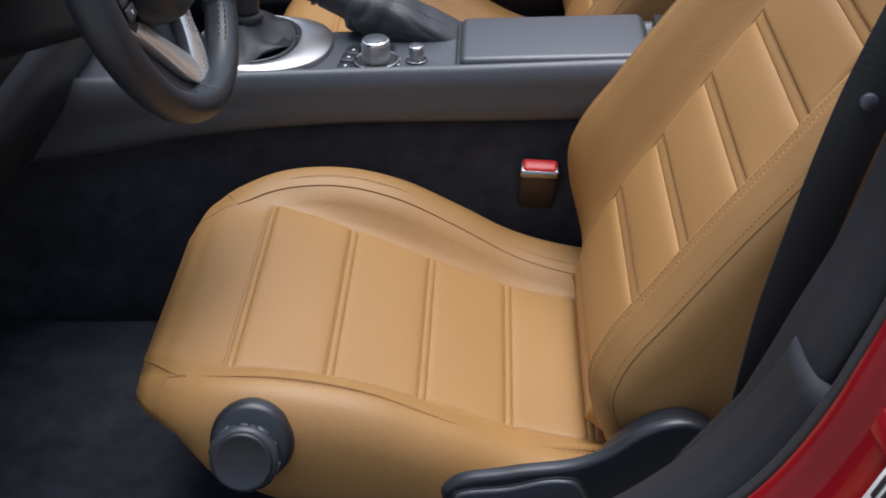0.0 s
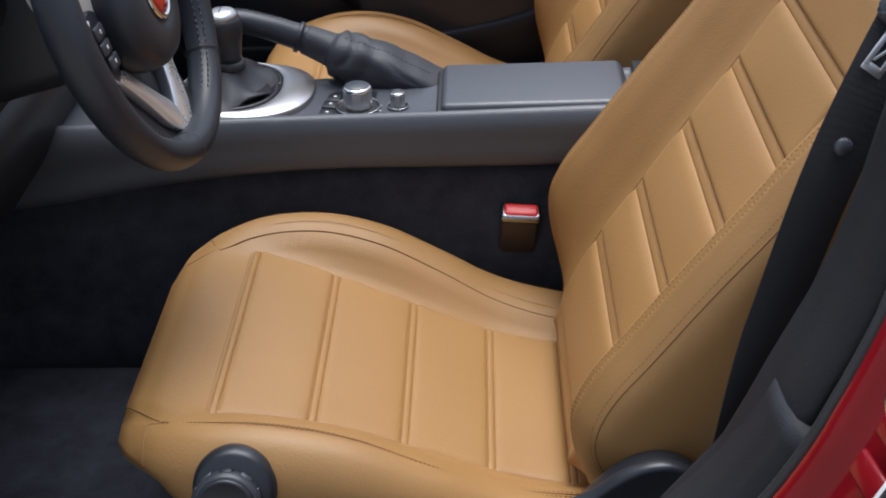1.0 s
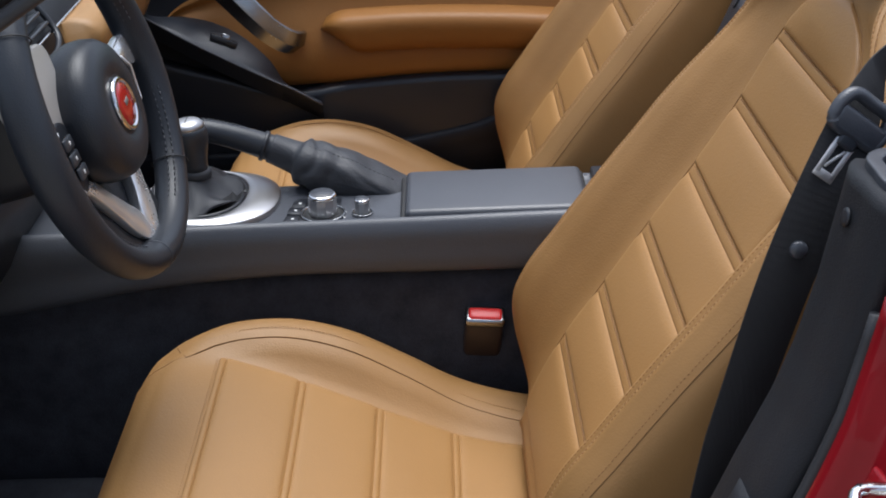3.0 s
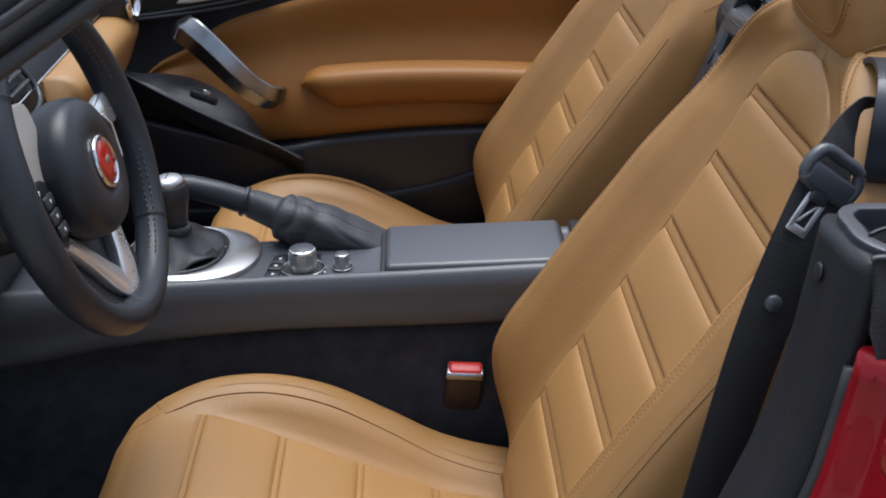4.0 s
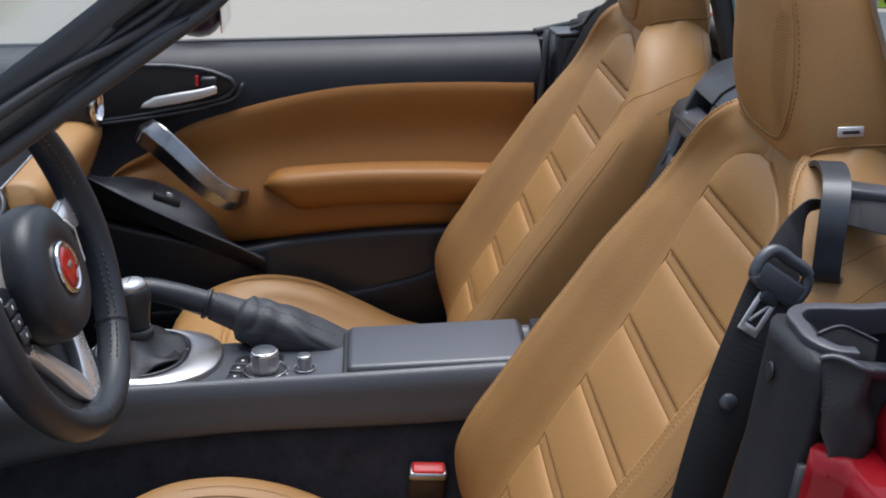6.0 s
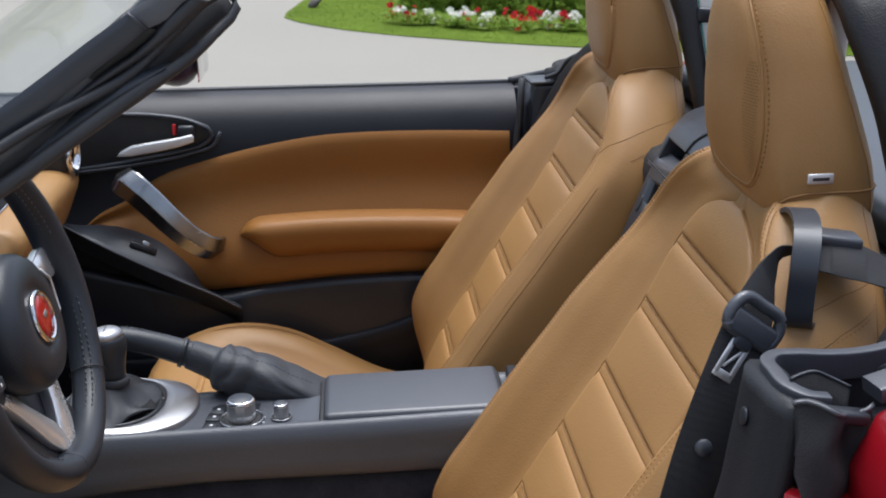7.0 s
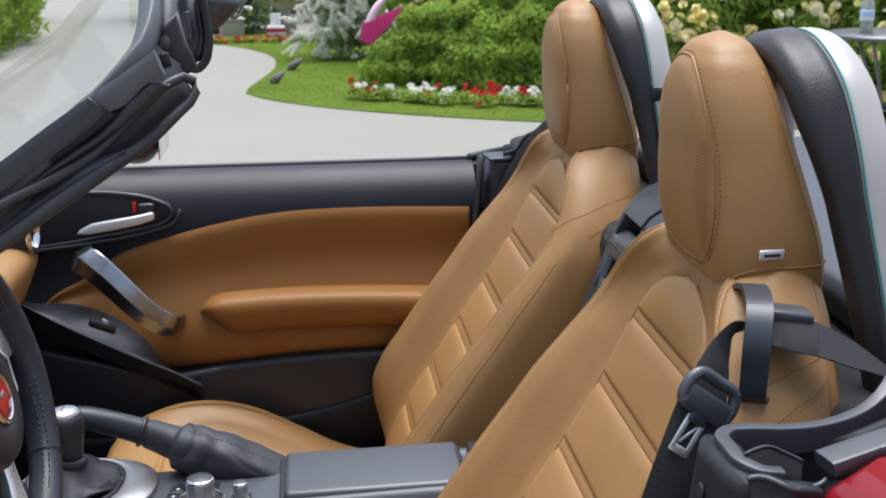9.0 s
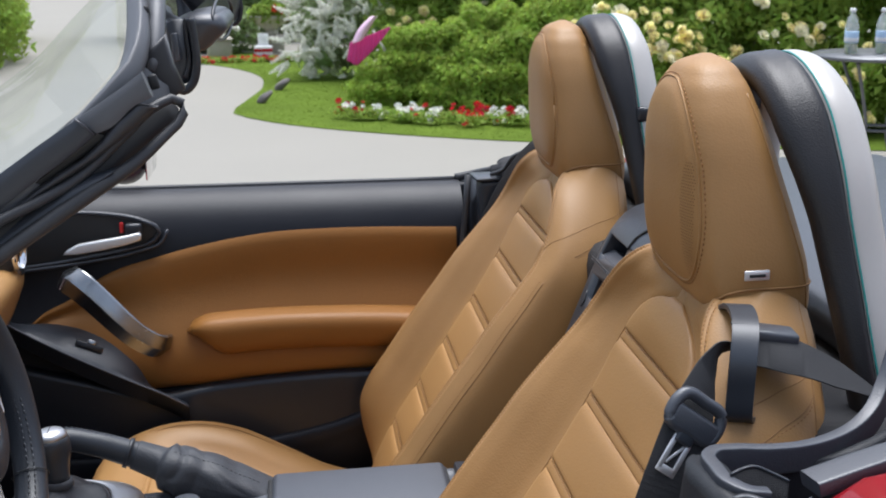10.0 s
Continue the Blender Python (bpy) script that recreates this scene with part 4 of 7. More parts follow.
for u in np.linspace(0, 1, 40):
    x = -0.115 + 0.53 * u
    k = math.sqrt(max(0, 1 - max(0, 1 - u / 0.10) ** 2)) if u < 0.10 else 1.0
    zc = float(sm(u, [0, 0.3, 0.6, 1], [0.578, 0.586, 0.584, 0.570]))
    ring = crv([(0.0, 0.034), (-0.036, 0.034), (-0.056, 0.029), (-0.065, 0.017), (-0.064, -0.004), (-0.052, -0.026), (-0.016, -0.040), (0.01, -0.03), (0.012, 0.02)], 34, True)
    rows.append([(x + 0.045 * max(0.0, (0.020 - z) / 0.058) * (1 - u) ** 4, 1.035 + 0.9 * y * k, zc + z * max(k, 0.1)) for y, z in ring])
part("door_armrest", loft(rows), TAN_DOOR, door, "padded tan armrest")
near_e = crv([(-0.60, 0.962, 0.742), (-0.50, 0.962, 0.684), (-0.421, 0.960, 0.635), (-0.357, 0.960, 0.595), (-0.263, 0.960, 0.543), (-0.200, 0.960, 0.511), (-0.160, 0.962, 0.491), (-0.112, 0.966, 0.461)], 50)
far_e = crv([(-0.60, 1.050, 0.720), (-0.50, 1.045, 0.655), (-0.420, 1.040, 0.604), (-0.372, 1.036, 0.608), (-0.300, 1.034, 0.594), (-0.234, 1.032, 0.562), (-0.200, 1.030, 0.527), (-0.184, 1.026, 0.480), (-0.118, 0.990, 0.456)], 50)
rows = []
for p, q in zip(near_e, far_e):
    top = [p + (q - p) * v + np.array((0, 0, 0.004 * math.sin(math.pi * v))) for v in np.linspace(0, 1, 9)]
    rows.append([p + np.array((0, 0.022, -0.040)), p + np.array((0, 0.003, -0.007)), p + np.array((0, -0.001, -0.002))] + top + [q + np.array((0, 0.02, -0.03))])
part("switch_ledge", loft(rows), SOFT, door, "dark grey window switch ledge", auto=50)
part("ledge_edge", tube(near_e + np.array((0, 0, -0.001)), 0.0020, 8), LID, door)
part("window_switch", rbox(0.050, 0.030, 0.012, 0.003, 2, pose(-0.285, 0.998, 0.5735, -12, 24, 6)), BLACK, door)
part("switch_rocker", rbox(0.016, 0.020, 0.010, 0.003, 2, pose(-0.280, 0.996, 0.5795, -24, 24, 6)), DARK_CHROME, door)
pull = crv([(-0.320, 1.026, 0.701), (-0.314, 1.000, 0.700), (-0.296, 0.984, 0.692), (-0.262, 0.976, 0.661), (-0.228, 0.974, 0.624), (-0.194, 0.980, 0.589), (-0.166, 0.992, 0.568), (-0.150, 1.012, 0.560), (-0.146, 1.045, 0.559)], 56)
t_, s_, u_ = frames_along(pull, (0.66, 0.0, 0.75))
hw = np.interp(np.linspace(0, 1, 56), [0, 0.14, 0.30, 0.6, 0.85, 1], [0.024, 0.0265, 0.0260, 0.0235, 0.0225, 0.018])
rows = []
for i in range(56):
    rows.append([pull[i] + u_[i] * hw[i] * a + s_[i] * q * np.sign(s_[i][1]) for a, q in [(-1, 0.003), (-0.96, -0.001), (-0.5, -0.0035), (-0.02, -0.0065), (0.04, -0.0062), (0.5, -0.001), (0.93, 0.004), (1, 0.007), (0.9, 0.012), (0, 0.013), (-0.9, 0.008)]])
part("pull_handle", loft(rows), DARK_CHROME, door, "smoked chrome pull handle", auto=16)
cup = crv([(-0.46, 0.802), (-0.32, 0.805), (-0.243, 0.800), (-0.182, 0.785), (-0.154, 0.766), (-0.164, 0.750), (-0.206, 0.736), (-0.281, 0.722), (-0.402, 0.706), (-0.46, 0.702)], 44, True)
part("handle_recess", plate([tuple(p) for p in cup], 1.066, 1.09, 0.003), INK, door, "dark teardrop handle recess")
part("recess_rim", tube([(x, 1.0635, z) for x, z in np.vstack([cup, cup[:1]])], 0.0040, 8, up=(0, 1, 0)), SOFT, door)
part("recess_fold", tube(crv([(-0.402, 1.062, 0.700), (-0.281, 1.061, 0.714), (-0.20, 1.061, 0.729), (-0.150, 1.062, 0.748), (-0.140, 1.063, 0.768)], 30), np.linspace(0.004, 0.003, 30), 8), SOFT, door)
blade = [(-0.326, 0.732), (-0.318, 0.741), (-0.298, 0.751), (-0.260, 0.757), (-0.223, 0.762), (-0.190, 0.769), (-0.186, 0.766), (-0.186, 0.755), (-0.215, 0.746), (-0.256, 0.738), (-0.300, 0.732)]
part("inner_handle", plate([tuple(p) for p in blade], 1.040, 1.054, 0.004, "xz", 3), SATIN, door, "satin silver inner door handle")
part("handle_root", rbox(0.030, 0.020, 0.024, 0.005, 2, pose(-0.200, 1.056, 0.772)), BLACK, door)
part("lock_flag", rbox(0.007, 0.008, 0.020, 0.002, 2, pose(-0.2215, 1.060, 0.776)), RED_BUTTON, door)
low = crv([(-0.60, 0.55), (-0.30, 0.505), (-0.16, 0.470), (-0.083, 0.483), (0.0, 0.492), (0.119, 0.499), (0.25, 0.500), (0.405, 0.500), (0.405, 0.25), (-0.60, 0.25)], 60, True)
rows = []
for x in np.linspace(-0.58, 0.40, 40):
    zc = float(sm(x, [-0.58, -0.30, -0.10, 0.044, 0.107, 0.16, 0.206, 0.30, 0.40], [0.35, 0.352, 0.362, 0.377, 0.389, 0.402, 0.419, 0.458, 0.486]))
    rows.append([(x, y, zc + z) for y, z in crv([(1.004, 0.005), (0.996, 0.004), (0.991, 0.0), (0.989, -0.008), (0.990, -0.04)], 14)] + [(x, 0.992, 0.20), (x, 1.004, 0.20)])
part("door_pocket", loft(rows), DOOR_BLACK, door, "black map pocket with a curved lip")
part("lower_door", plate(low.tolist(), 1.000, 1.05, 0.012, "xz", 3), BLACK, door, "plain black lower door panel")

sillfar = thing("door_sill", "black plastic far door sill", "door sill")
part("sill_cover", tube(crv([(-0.7, 1.03, 0.21), (-0.1, 1.03, 0.215), (0.2, 1.03, 0.22), (0.42, 1.03, 0.23)], 30), 0.036, 14, flat=0.6), CARPET, sillfar)

# far lock pillar with its belt
farpillar = thing("lock_pillar", "black trim of the far lock pillar", "pillar trim")
part("pillar_body", plate([(0.420, 0.40), (0.62, 0.40), (0.62, 0.835), (0.52, 0.838), (0.436, 0.834), (0.420, 0.80)], 1.05, 1.19, 0.012), DOOR_BLACK, farpillar)
part("pillar_cover", rbox(0.046, 0.060, 0.30, 0.011, 4, pose(0.449, 1.050, 0.698, 0, 2, 0)), BLACK, farpillar, "upright rounded black cover")
part("cover_ledge", rbox(0.060, 0.070, 0.006, 0.002, 2, pose(0.452, 1.055, 0.850, 0, 0, 4)), PILLAR, farpillar)
part("top_seal", tube(crv([(0.405, 1.181, 0.826), (0.44, 1.175, 0.834), (0.48, 1.15, 0.846), (0.52, 1.13, 0.858)], 16), 0.008, 8), RUBBER, farpillar)
part("jamb_face", rbox(0.05, 0.07, 0.42, 0.006, 2, pose(0.428, 1.190, 0.610)), DOOR_BLACK, farpillar)
part("gap_seal", tube([(0.4135, 1.060, 0.853), (0.4105, 1.055, 0.80), (0.4040, 1.050, 0.74), (0.396, 1.045, 0.64), (0.392, 1.04, 0.50)], 0.0065, 8), RUBBER, farpillar)
lump = thing("fabric_bundle", "crumpled black roof fabric beside the far lock pillar", "fabric")
bm = bmesh.new()
bmesh.ops.create_icosphere(bm, subdivisions=4, radius=1.0)
for v in bm.verts:
    k = 1 + 0.35 * noise.noise(v.co * 1.6) + 0.15 * noise.noise(v.co * 4.5)
    v.co = Vector((0.530 + 0.066 * v.co.x * k, 1.06 + 0.06 * v.co.y * k, 0.862 + 0.036 * v.co.z * k + 0.012 * v.co.x))
part("bundle", bm, CLOTH, lump)
part("bundle_edge", tube(crv([(0.452, 1.03, 0.858), (0.474, 1.02, 0.868), (0.490, 1.01, 0.893), (0.530, 1.01, 0.906), (0.575, 1.02, 0.905)], 24), 0.004, 8), RUBBER, lump)
farbelt = thing("seat_belt", "black seat belt hanging beside the passenger seat", "seat belt")
part("webbing", ribbon(crv([(0.545, 1.00, 0.915), (0.510, 0.995, 0.885), (0.470, 0.99, 0.825), (0.437, 0.99, 0.755), (0.405, 0.99, 0.69), (0.34, 1.0, 0.45)], 30), 0.040, 0.0014, (0.8, -0.2, -0.4)), WEBBING, farbelt)
part("tongue", rbox(0.018, 0.010, 0.05, 0.004, 2, pose(0.397, 0.975, 0.716, 0, 30, 0)), BLACK, farbelt)
part("tongue_plate", rbox(0.012, 0.003, 0.03, 0.001, 1, pose(0.382, 0.972, 0.690, 0, 30, 0)), CHROME, farbelt)

# ---- near sill and lock pillar ----
nearsill = thing("body_side", "red painted lock pillar and sill with black inner trim", "car body")
trim = crv([(-0.60, 0.345), (-0.20, 0.350), (0.0, 0.372), (0.12, 0.408), (0.20, 0.454), (0.236, 0.486), (0.291, 0.552), (0.331, 0.640), (0.354, 0.724), (0.367, 0.800), (0.374, 0.850)], 70)
tg = np.gradient(trim, axis=0)
tg /= np.linalg.norm(tg, axis=1)[:, None]


def swept(section, n, top=1.0):
    """A strip along the door opening, up to a height: section gives depths (y) and heights into the opening."""
    sec = crv(section, n, True)
    move = lambda y, z: y + float(np.interp(z, [0.40, 0.52, 0.65, 0.74, 0.80], [0.034, 0.030, 0.020, 0.026, 0.038])) * min(1.0, max(0.0, (-y - 0.40) / 0.06))  # noqa: E731
    back = lambda z: float(np.interp(z, [0.66, 0.80], [0.0, 0.014]))  # noqa: E731
    return loft([[(x - tz * h + back(z), move(y, z), z + tx * h) for y, h in sec] for (x, z), (tx, tz) in zip(trim, tg) if z < top])


part("sill_trim", swept([(-0.352, -0.050), (-0.356, -0.016), (-0.368, -0.002), (-0.392, 0.003), (-0.44, 0.001), (-0.466, -0.004), (-0.472, -0.014), (-0.472, -0.05)], 30, 0.640), SILL, nearsill, "dark grey grained scuff trim")
part("jamb_seal", swept([(-0.470, -0.010), (-0.473, -0.004), (-0.477, -0.004), (-0.480, -0.012), (-0.478, -0.030), (-0.470, -0.030)], 14, 0.83), RUBBER, nearsill)
part("door_jamb", swept([(-0.474, -0.040), (-0.479, -0.010), (-0.486, -0.006), (-0.494, -0.010), (-0.505, -0.026), (-0.522, -0.030), (-0.545, -0.032), (-0.562, -0.046), (-0.580, -0.075), (-0.612, -0.085), (-0.632, -0.105), (-0.636, -0.15), (-0.474, -0.15)], 60, 0.832), RED_PAINT, nearsill, "glossy red door jamb")
part("striker_plate", rbox(0.034, 0.030, 0.006, 0.003, 2, pose(0.390, -0.555, 0.742, 0, -76, 0)), CHROME, nearsill, "chrome door striker")
part("striker_loop", tube(crv([(0.386, -0.567, 0.733), (0.352, -0.570, 0.740), (0.352, -0.548, 0.748), (0.386, -0.543, 0.746)], 20), 0.0045, 8), CHROME, nearsill)
part("jamb_plug", moved(lathe([(0.013, 0), (0.013, 0.003), (0.010, 0.0045), (0.001, 0.005)], 28), pose(0.394, -0.520, 0.795, 0, -80, 0)), RED_PAINT, nearsill)
for px_, pz_, tl in ((0.383, 0.722, -74), (0.372, 0.690, -70), (0.360, 0.655, -66)):
    part("jamb_step", rbox(0.022, 0.040, 0.006, 0.003, 2, pose(px_, -0.518, pz_, 0, tl, 8)), RED_PAINT, nearsill)
sticker = part("info_sticker", rbox(0.085, 0.050, 0.0012, 0.0004, 1, pose(0.352, -0.572, 0.660, 0, -68, 0)), WHITE_TAG, nearsill, "white information sticker with unreadable print")
for k in range(4):
    part("sticker_bar", rbox(0.050, 0.005, 0.001, 0.0003, 1, pose(0.3505, -0.556 - 0.010 * k, 0.6605, 0, -68, 0)), INK, sticker)
# upper pillar cover, leaning with the opening
rows = []
for z in np.linspace(0.48, 0.887, 46):
    x0 = float(np.interp(z, [0.48, 0.55, 0.60, 0.64, 0.70, 0.745, 0.80, 0.85, 0.90], [0.250, 0.297, 0.316, 0.330, 0.353, 0.366, 0.377, 0.384, 0.391]))
    r = 0.0
    rows.append([(x0 + x + r, y, z) for x, y in crv([(0.0, -0.352), (0.0, -0.39), (0.003, -0.418), (0.008, -0.430), (0.018, -0.434), (0.024, -0.40), (0.022, -0.350), (0.010, -0.340)], 30, True)])
part("pillar_cover", loft(rows), SILL, nearsill, "dark grey pillar trim")
clip = part("trim_clip", moved(lathe([(0.0070, 0), (0.0068, 0.0012), (0.004, 0.0016), (0.001, 0.0016)], 24), pose(0.3830, -0.378, 0.858, 0, -80, 0)), BLACK, nearsill)
# tray rim from the pillar round to the hoop
rim = crv([(0.430, -0.413, 0.888), (0.416, -0.412, 0.890), (0.407, -0.403, 0.892), (0.404, -0.376, 0.893), (0.406, -0.354, 0.893), (0.414, -0.345, 0.893), (0.430, -0.3415, 0.892), (0.460, -0.339, 0.889), (0.490, -0.332, 0.887), (0.518, -0.322, 0.888), (0.543, -0.309, 0.892), (0.562, -0.296, 0.900), (0.580, -0.280, 0.918), (0.594, -0.268, 0.945), (0.600, -0.262, 0.975)], 90)


def moulding(line, w, h, up=(0, 0, 1), power=0.42, n=28):
    """A moulded strip of rounded rectangular section along a line."""
    t = np.gradient(np.array(line), axis=0)
    t /= np.linalg.norm(t, axis=1)[:, None]
    s = np.cross(t, up)
    s /= np.linalg.norm(s, axis=1)[:, None]
    u = np.cross(s, t)
    q = np.linspace(0, 2 * np.pi, n, endpoint=False)
    a, b = np.sign(np.cos(q)) * np.abs(np.cos(q)) ** power, np.sign(np.sin(q)) * np.abs(np.sin(q)) ** power
    return loft([[p + w * i * sv + h * j * uv for i, j in zip(a, b)] for p, sv, uv in zip(np.array(line), s, u)])


part("tray_rim", moulding(rim - np.array((0, 0, 0.010)), 0.0058, 0.011, power=0.20), LID, nearsill, "dark grey rounded tray rim", auto=28)
# wall below the rim in darker plastic: its shade is put into the colour
part("tray_wall", plate(crv([(0.41, 0.80), (0.66, 0.80), (0.66, 0.98), (0.61, 0.945), (0.585, 0.912), (0.555, 0.890), (0.525, 0.878), (0.41, 0.874)], 50, True).tolist(), -0.336, -0.322, 0.006, "xz", 3), SILL, nearsill)
part("tray_floor", rbox(0.26, 0.085, 0.012, 0.004, 2, pose(0.54, -0.372, 0.834, 0, 0, 0)), BLACK, nearsill)
wing = crv([(0.462, 0.40), (0.75, 0.40), (1.2, 0.45), (1.2, 0.89), (0.80, 0.915), (0.56, 0.912), (0.478, 0.897), (0.460, 0.884), (0.456, 0.70)], 60, True)
part("quarter_panel", plate(wing.tolist(), -0.66, -0.422, 0.016, "xz", 4), RED_PAINT, nearsill, "glossy red rear wing")
part("wing_seal", moulding(crv([(0.4625, -0.412, 0.8905), (0.50, -0.406, 0.8985), (0.53, -0.402, 0.9045), (0.56, -0.398, 0.909), (0.75, -0.376, 0.928)], 40), 0.0130, 0.0060, power=0.22), LID, nearsill, "dark rubber seal", auto=28)
soft = thing("folded_roof_flap", "black folded roof fabric flap beside the lock pillar", "fabric flap")
rows = []
for u in np.linspace(0, 1, 30):
    x = 0.398 + 0.060 * u
    drop = 0.076 * (1 - 0.35 * u**2)
    rows.append([(x + 0.010 * v * u + 0.003 * math.sin(9 * v + 3 * u), -0.432 - 0.010 * math.sin(4.5 * u + 1.5 * v) - 0.020 * v + 0.004 * math.sin(12 * u), 0.892 - drop * v - 0.010 * u + 0.004 * math.sin(7 * u)) for v in np.linspace(0, 1, 20)])
back_rows = [[(x + 0.003, y + 0.006, z) for x, y, z in r] for r in rows]
part("flap", loft([r + b[::-1] for r, b in zip(rows, back_rows)]), CLOTH, soft)
part("flap_edge", tube([r[0] for r in rows], 0.0018, 6), LID, soft)
lip = crv([(0.408, -0.398, 0.8950), (0.416, -0.396, 0.8975), (0.427, -0.395, 0.8990), (0.438, -0.398, 0.8950), (0.450, -0.404, 0.8900)], 24)
part("flap_back", loft([[p, p + (0, 0.003, 0), p + (0, 0.003, -0.05), p + (0, 0, -0.05)] for p in lip]), CLOTH, soft)
part("flap_hem", tube(lip, 0.0010, 6), PILLAR, soft)
part("lock_bracket", rbox(0.030, 0.016, 0.010, 0.003, 2, pose(0.438, -0.430, 0.880, 0, 12, 10)), BLACK, soft)

# ---- driver's seat fittings ----
adj = thing("seat_height_knob", "round black plastic seat adjuster knob with ribbed edge", "adjuster knob")
km = pose(-0.144, -0.252, 0.394, 68, 0, 0)
part("knob_base", moved(lathe([(0.0400, -0.012), (0.0415, 0.000), (0.0400, 0.010), (0.0350, 0.015)], 44), km @ pose(0.005, 0.012, 0)), BLACK, adj)
part("knob_ring", moved(lathe([(0.0335, 0.0), (0.0335, 0.022), (0.0315, 0.026), (0.0290, 0.028)], 44), km), PILLAR, adj)
for i in range(10):
    q = 2 * math.pi * i / 10
    part("grip_rib", rbox(0.013, 0.003, 0.014, 0.001, 1, km @ pose(0, 0, 0.014) @ pose(0, 0, 0, 0, 0, math.degrees(q)) @ pose(0, 0.0332, 0)), LID if i % 2 else BLACK, adj)
part("knob_cap", moved(lathe([(0.0295, 0.026), (0.0290, 0.032), (0.0270, 0.0335), (0.0255, 0.0325), (0.001, 0.0330)], 44), km), BLACK, adj)

lever = thing("seat_side_lever", "black plastic recliner cover and lever beside the cushion", "seat lever")
cover = crv([(0.046, 0.392), (0.050, 0.399), (0.109, 0.418), (0.181, 0.433), (0.200, 0.444), (0.222, 0.464), (0.245, 0.477), (0.268, 0.480), (0.29, 0.470), (0.31, 0.445), (0.31, 0.35), (0.15, 0.34), (0.05, 0.375)], 70, True)
part("side_cover", plate(cover.tolist(), -0.308, -0.292, 0.006, "xz", 4), BLACK, lever)
part("recliner_housing", plate(crv([(0.19, 0.40), (0.215, 0.440), (0.245, 0.462), (0.268, 0.466), (0.292, 0.455), (0.31, 0.43), (0.31, 0.36), (0.19, 0.36)], 50, True).tolist(), -0.294, -0.262, 0.008, "xz", 3), BLACK, lever)
inset = crv([(0.058, 0.390), (0.110, 0.404), (0.158, 0.414), (0.170, 0.412), (0.178, 0.400), (0.184, 0.380), (0.16, 0.364), (0.07, 0.372)], 44, True)
part("lever_gap", plate((np.array(inset) + (np.array(inset) - (0.12, 0.388)) * (0.05, 0.10)).tolist(), -0.3092, -0.304, 0.001, "xz", 1), INK, lever)
part("lever_handle", plate(inset.tolist(), -0.3125, -0.304, 0.003, "xz", 3), LID, lever, "smooth grey lever plate")
part("seat_rail", rbox(0.50, 0.035, 0.03, 0.006, 2, pose(0.02, -0.21, 0.235, 0, 3, 0)), BLACK, lever)
part("rail_far", rbox(0.50, 0.035, 0.03, 0.006, 2, pose(0.02, 0.21, 0.235, 0, 3, 0)), BLACK, lever)

buckle = thing("belt_buckle", "seat belt buckle with red release button beside the cushion", "belt buckle")
bm_ = pose(0.150, 0.262, 0.386, 20, 4, 0)
part("buckle_body", rbox(0.050, 0.026, 0.088, 0.006, 3, bm_), BUCKLE, buckle)
part("buckle_rim", rbox(0.053, 0.029, 0.014, 0.005, 3, bm_ @ pose(0, 0, 0.040)), DARK_CHROME, buckle)
part("release_button", rbox(0.044, 0.019, 0.012, 0.004, 3, bm_ @ pose(0, -0.001, 0.0440, 6, 0, 0)), RED_BUTTON, buckle, "bright red release button")

belt = thing("seat_belt", "black woven seat belt running down beside the driver's seat", "seat belt")
path = crv([(0.296, -0.318, 0.455), (0.318, -0.312, 0.545), (0.345, -0.302, 0.655), (0.379, -0.290, 0.785), (0.404, -0.277, 0.850), (0.421, -0.264, 0.884), (0.437, -0.244, 0.905), (0.452, -0.222, 0.918), (0.468, -0.203, 0.924), (0.486, -0.196, 0.922)], 80)
turn_at = [0, 0.3, 0.62, 0.80, 0.92, 1]
across = np.stack([np.interp(np.linspace(0, 1, 80), turn_at, q) for q in ([0.35, 0.9, 0.95, 0.80, 0.40, 0.2], [0.9, 0.25, 0.0, 0.0, 0.45, 0.85], [0.0, -0.25, -0.25, -0.60, -0.70, -0.45])], 1)
part("webbing", ribbon(path, np.interp(np.linspace(0, 1, 80), [0, 0.80, 0.88, 0.95, 1], [0.046, 0.046, 0.040, 0.024, 0.014]), 0.0016, across), WEBBING, belt, auto=40)
part("stop_button", moved(lathe([(0.0075, 0), (0.0075, 0.003), (0.006, 0.005), (0.001, 0.0056)], 26), pose(0.380, -0.289, 0.788, 80, -8, 0)), LID, belt, "small black stop button")
tail = crv([(0.480, -0.198, 0.924), (0.505, -0.202, 0.921), (0.535, -0.210, 0.914), (0.570, -0.217, 0.899), (0.604, -0.224, 0.881)], 30)
part("webbing_to_reel", ribbon(tail, np.interp(np.linspace(0, 1, 30), [0, 0.35, 0.7, 1], [0.034, 0.040, 0.032, 0.010]), 0.0016, np.stack([np.interp(np.linspace(0, 1, 30), [0, 0.5, 1], q) for q in ([0.0, 0.10, 0.3], [0.75, 0.80, 0.85], [0.66, 0.60, 0.45])], 1)), WEBBING, belt, auto=40)
tm = Matrix(((0.80, 0.60, 0, 0.4245), (0, 0, -1, -0.268), (-0.60, 0.80, 0, 0.8890), (0, 0, 0, 1))) @ pose(0, 0, 0, -14, 8, 0) @ Matrix.Scale(0.92, 4)
ring_parts = []
for w, h, d, x, y in ((0.054, 0.0225, 0.0115, 0, -0.0085),):
    b_ = rbox(w, h, d, 0.0044, 3, tm @ pose(x, y, 0))
    ring_parts.append(([tuple(v.co) for v in b_.verts], [tuple(v.index for v in f_.verts) for f_ in b_.faces]))
    b_.free()
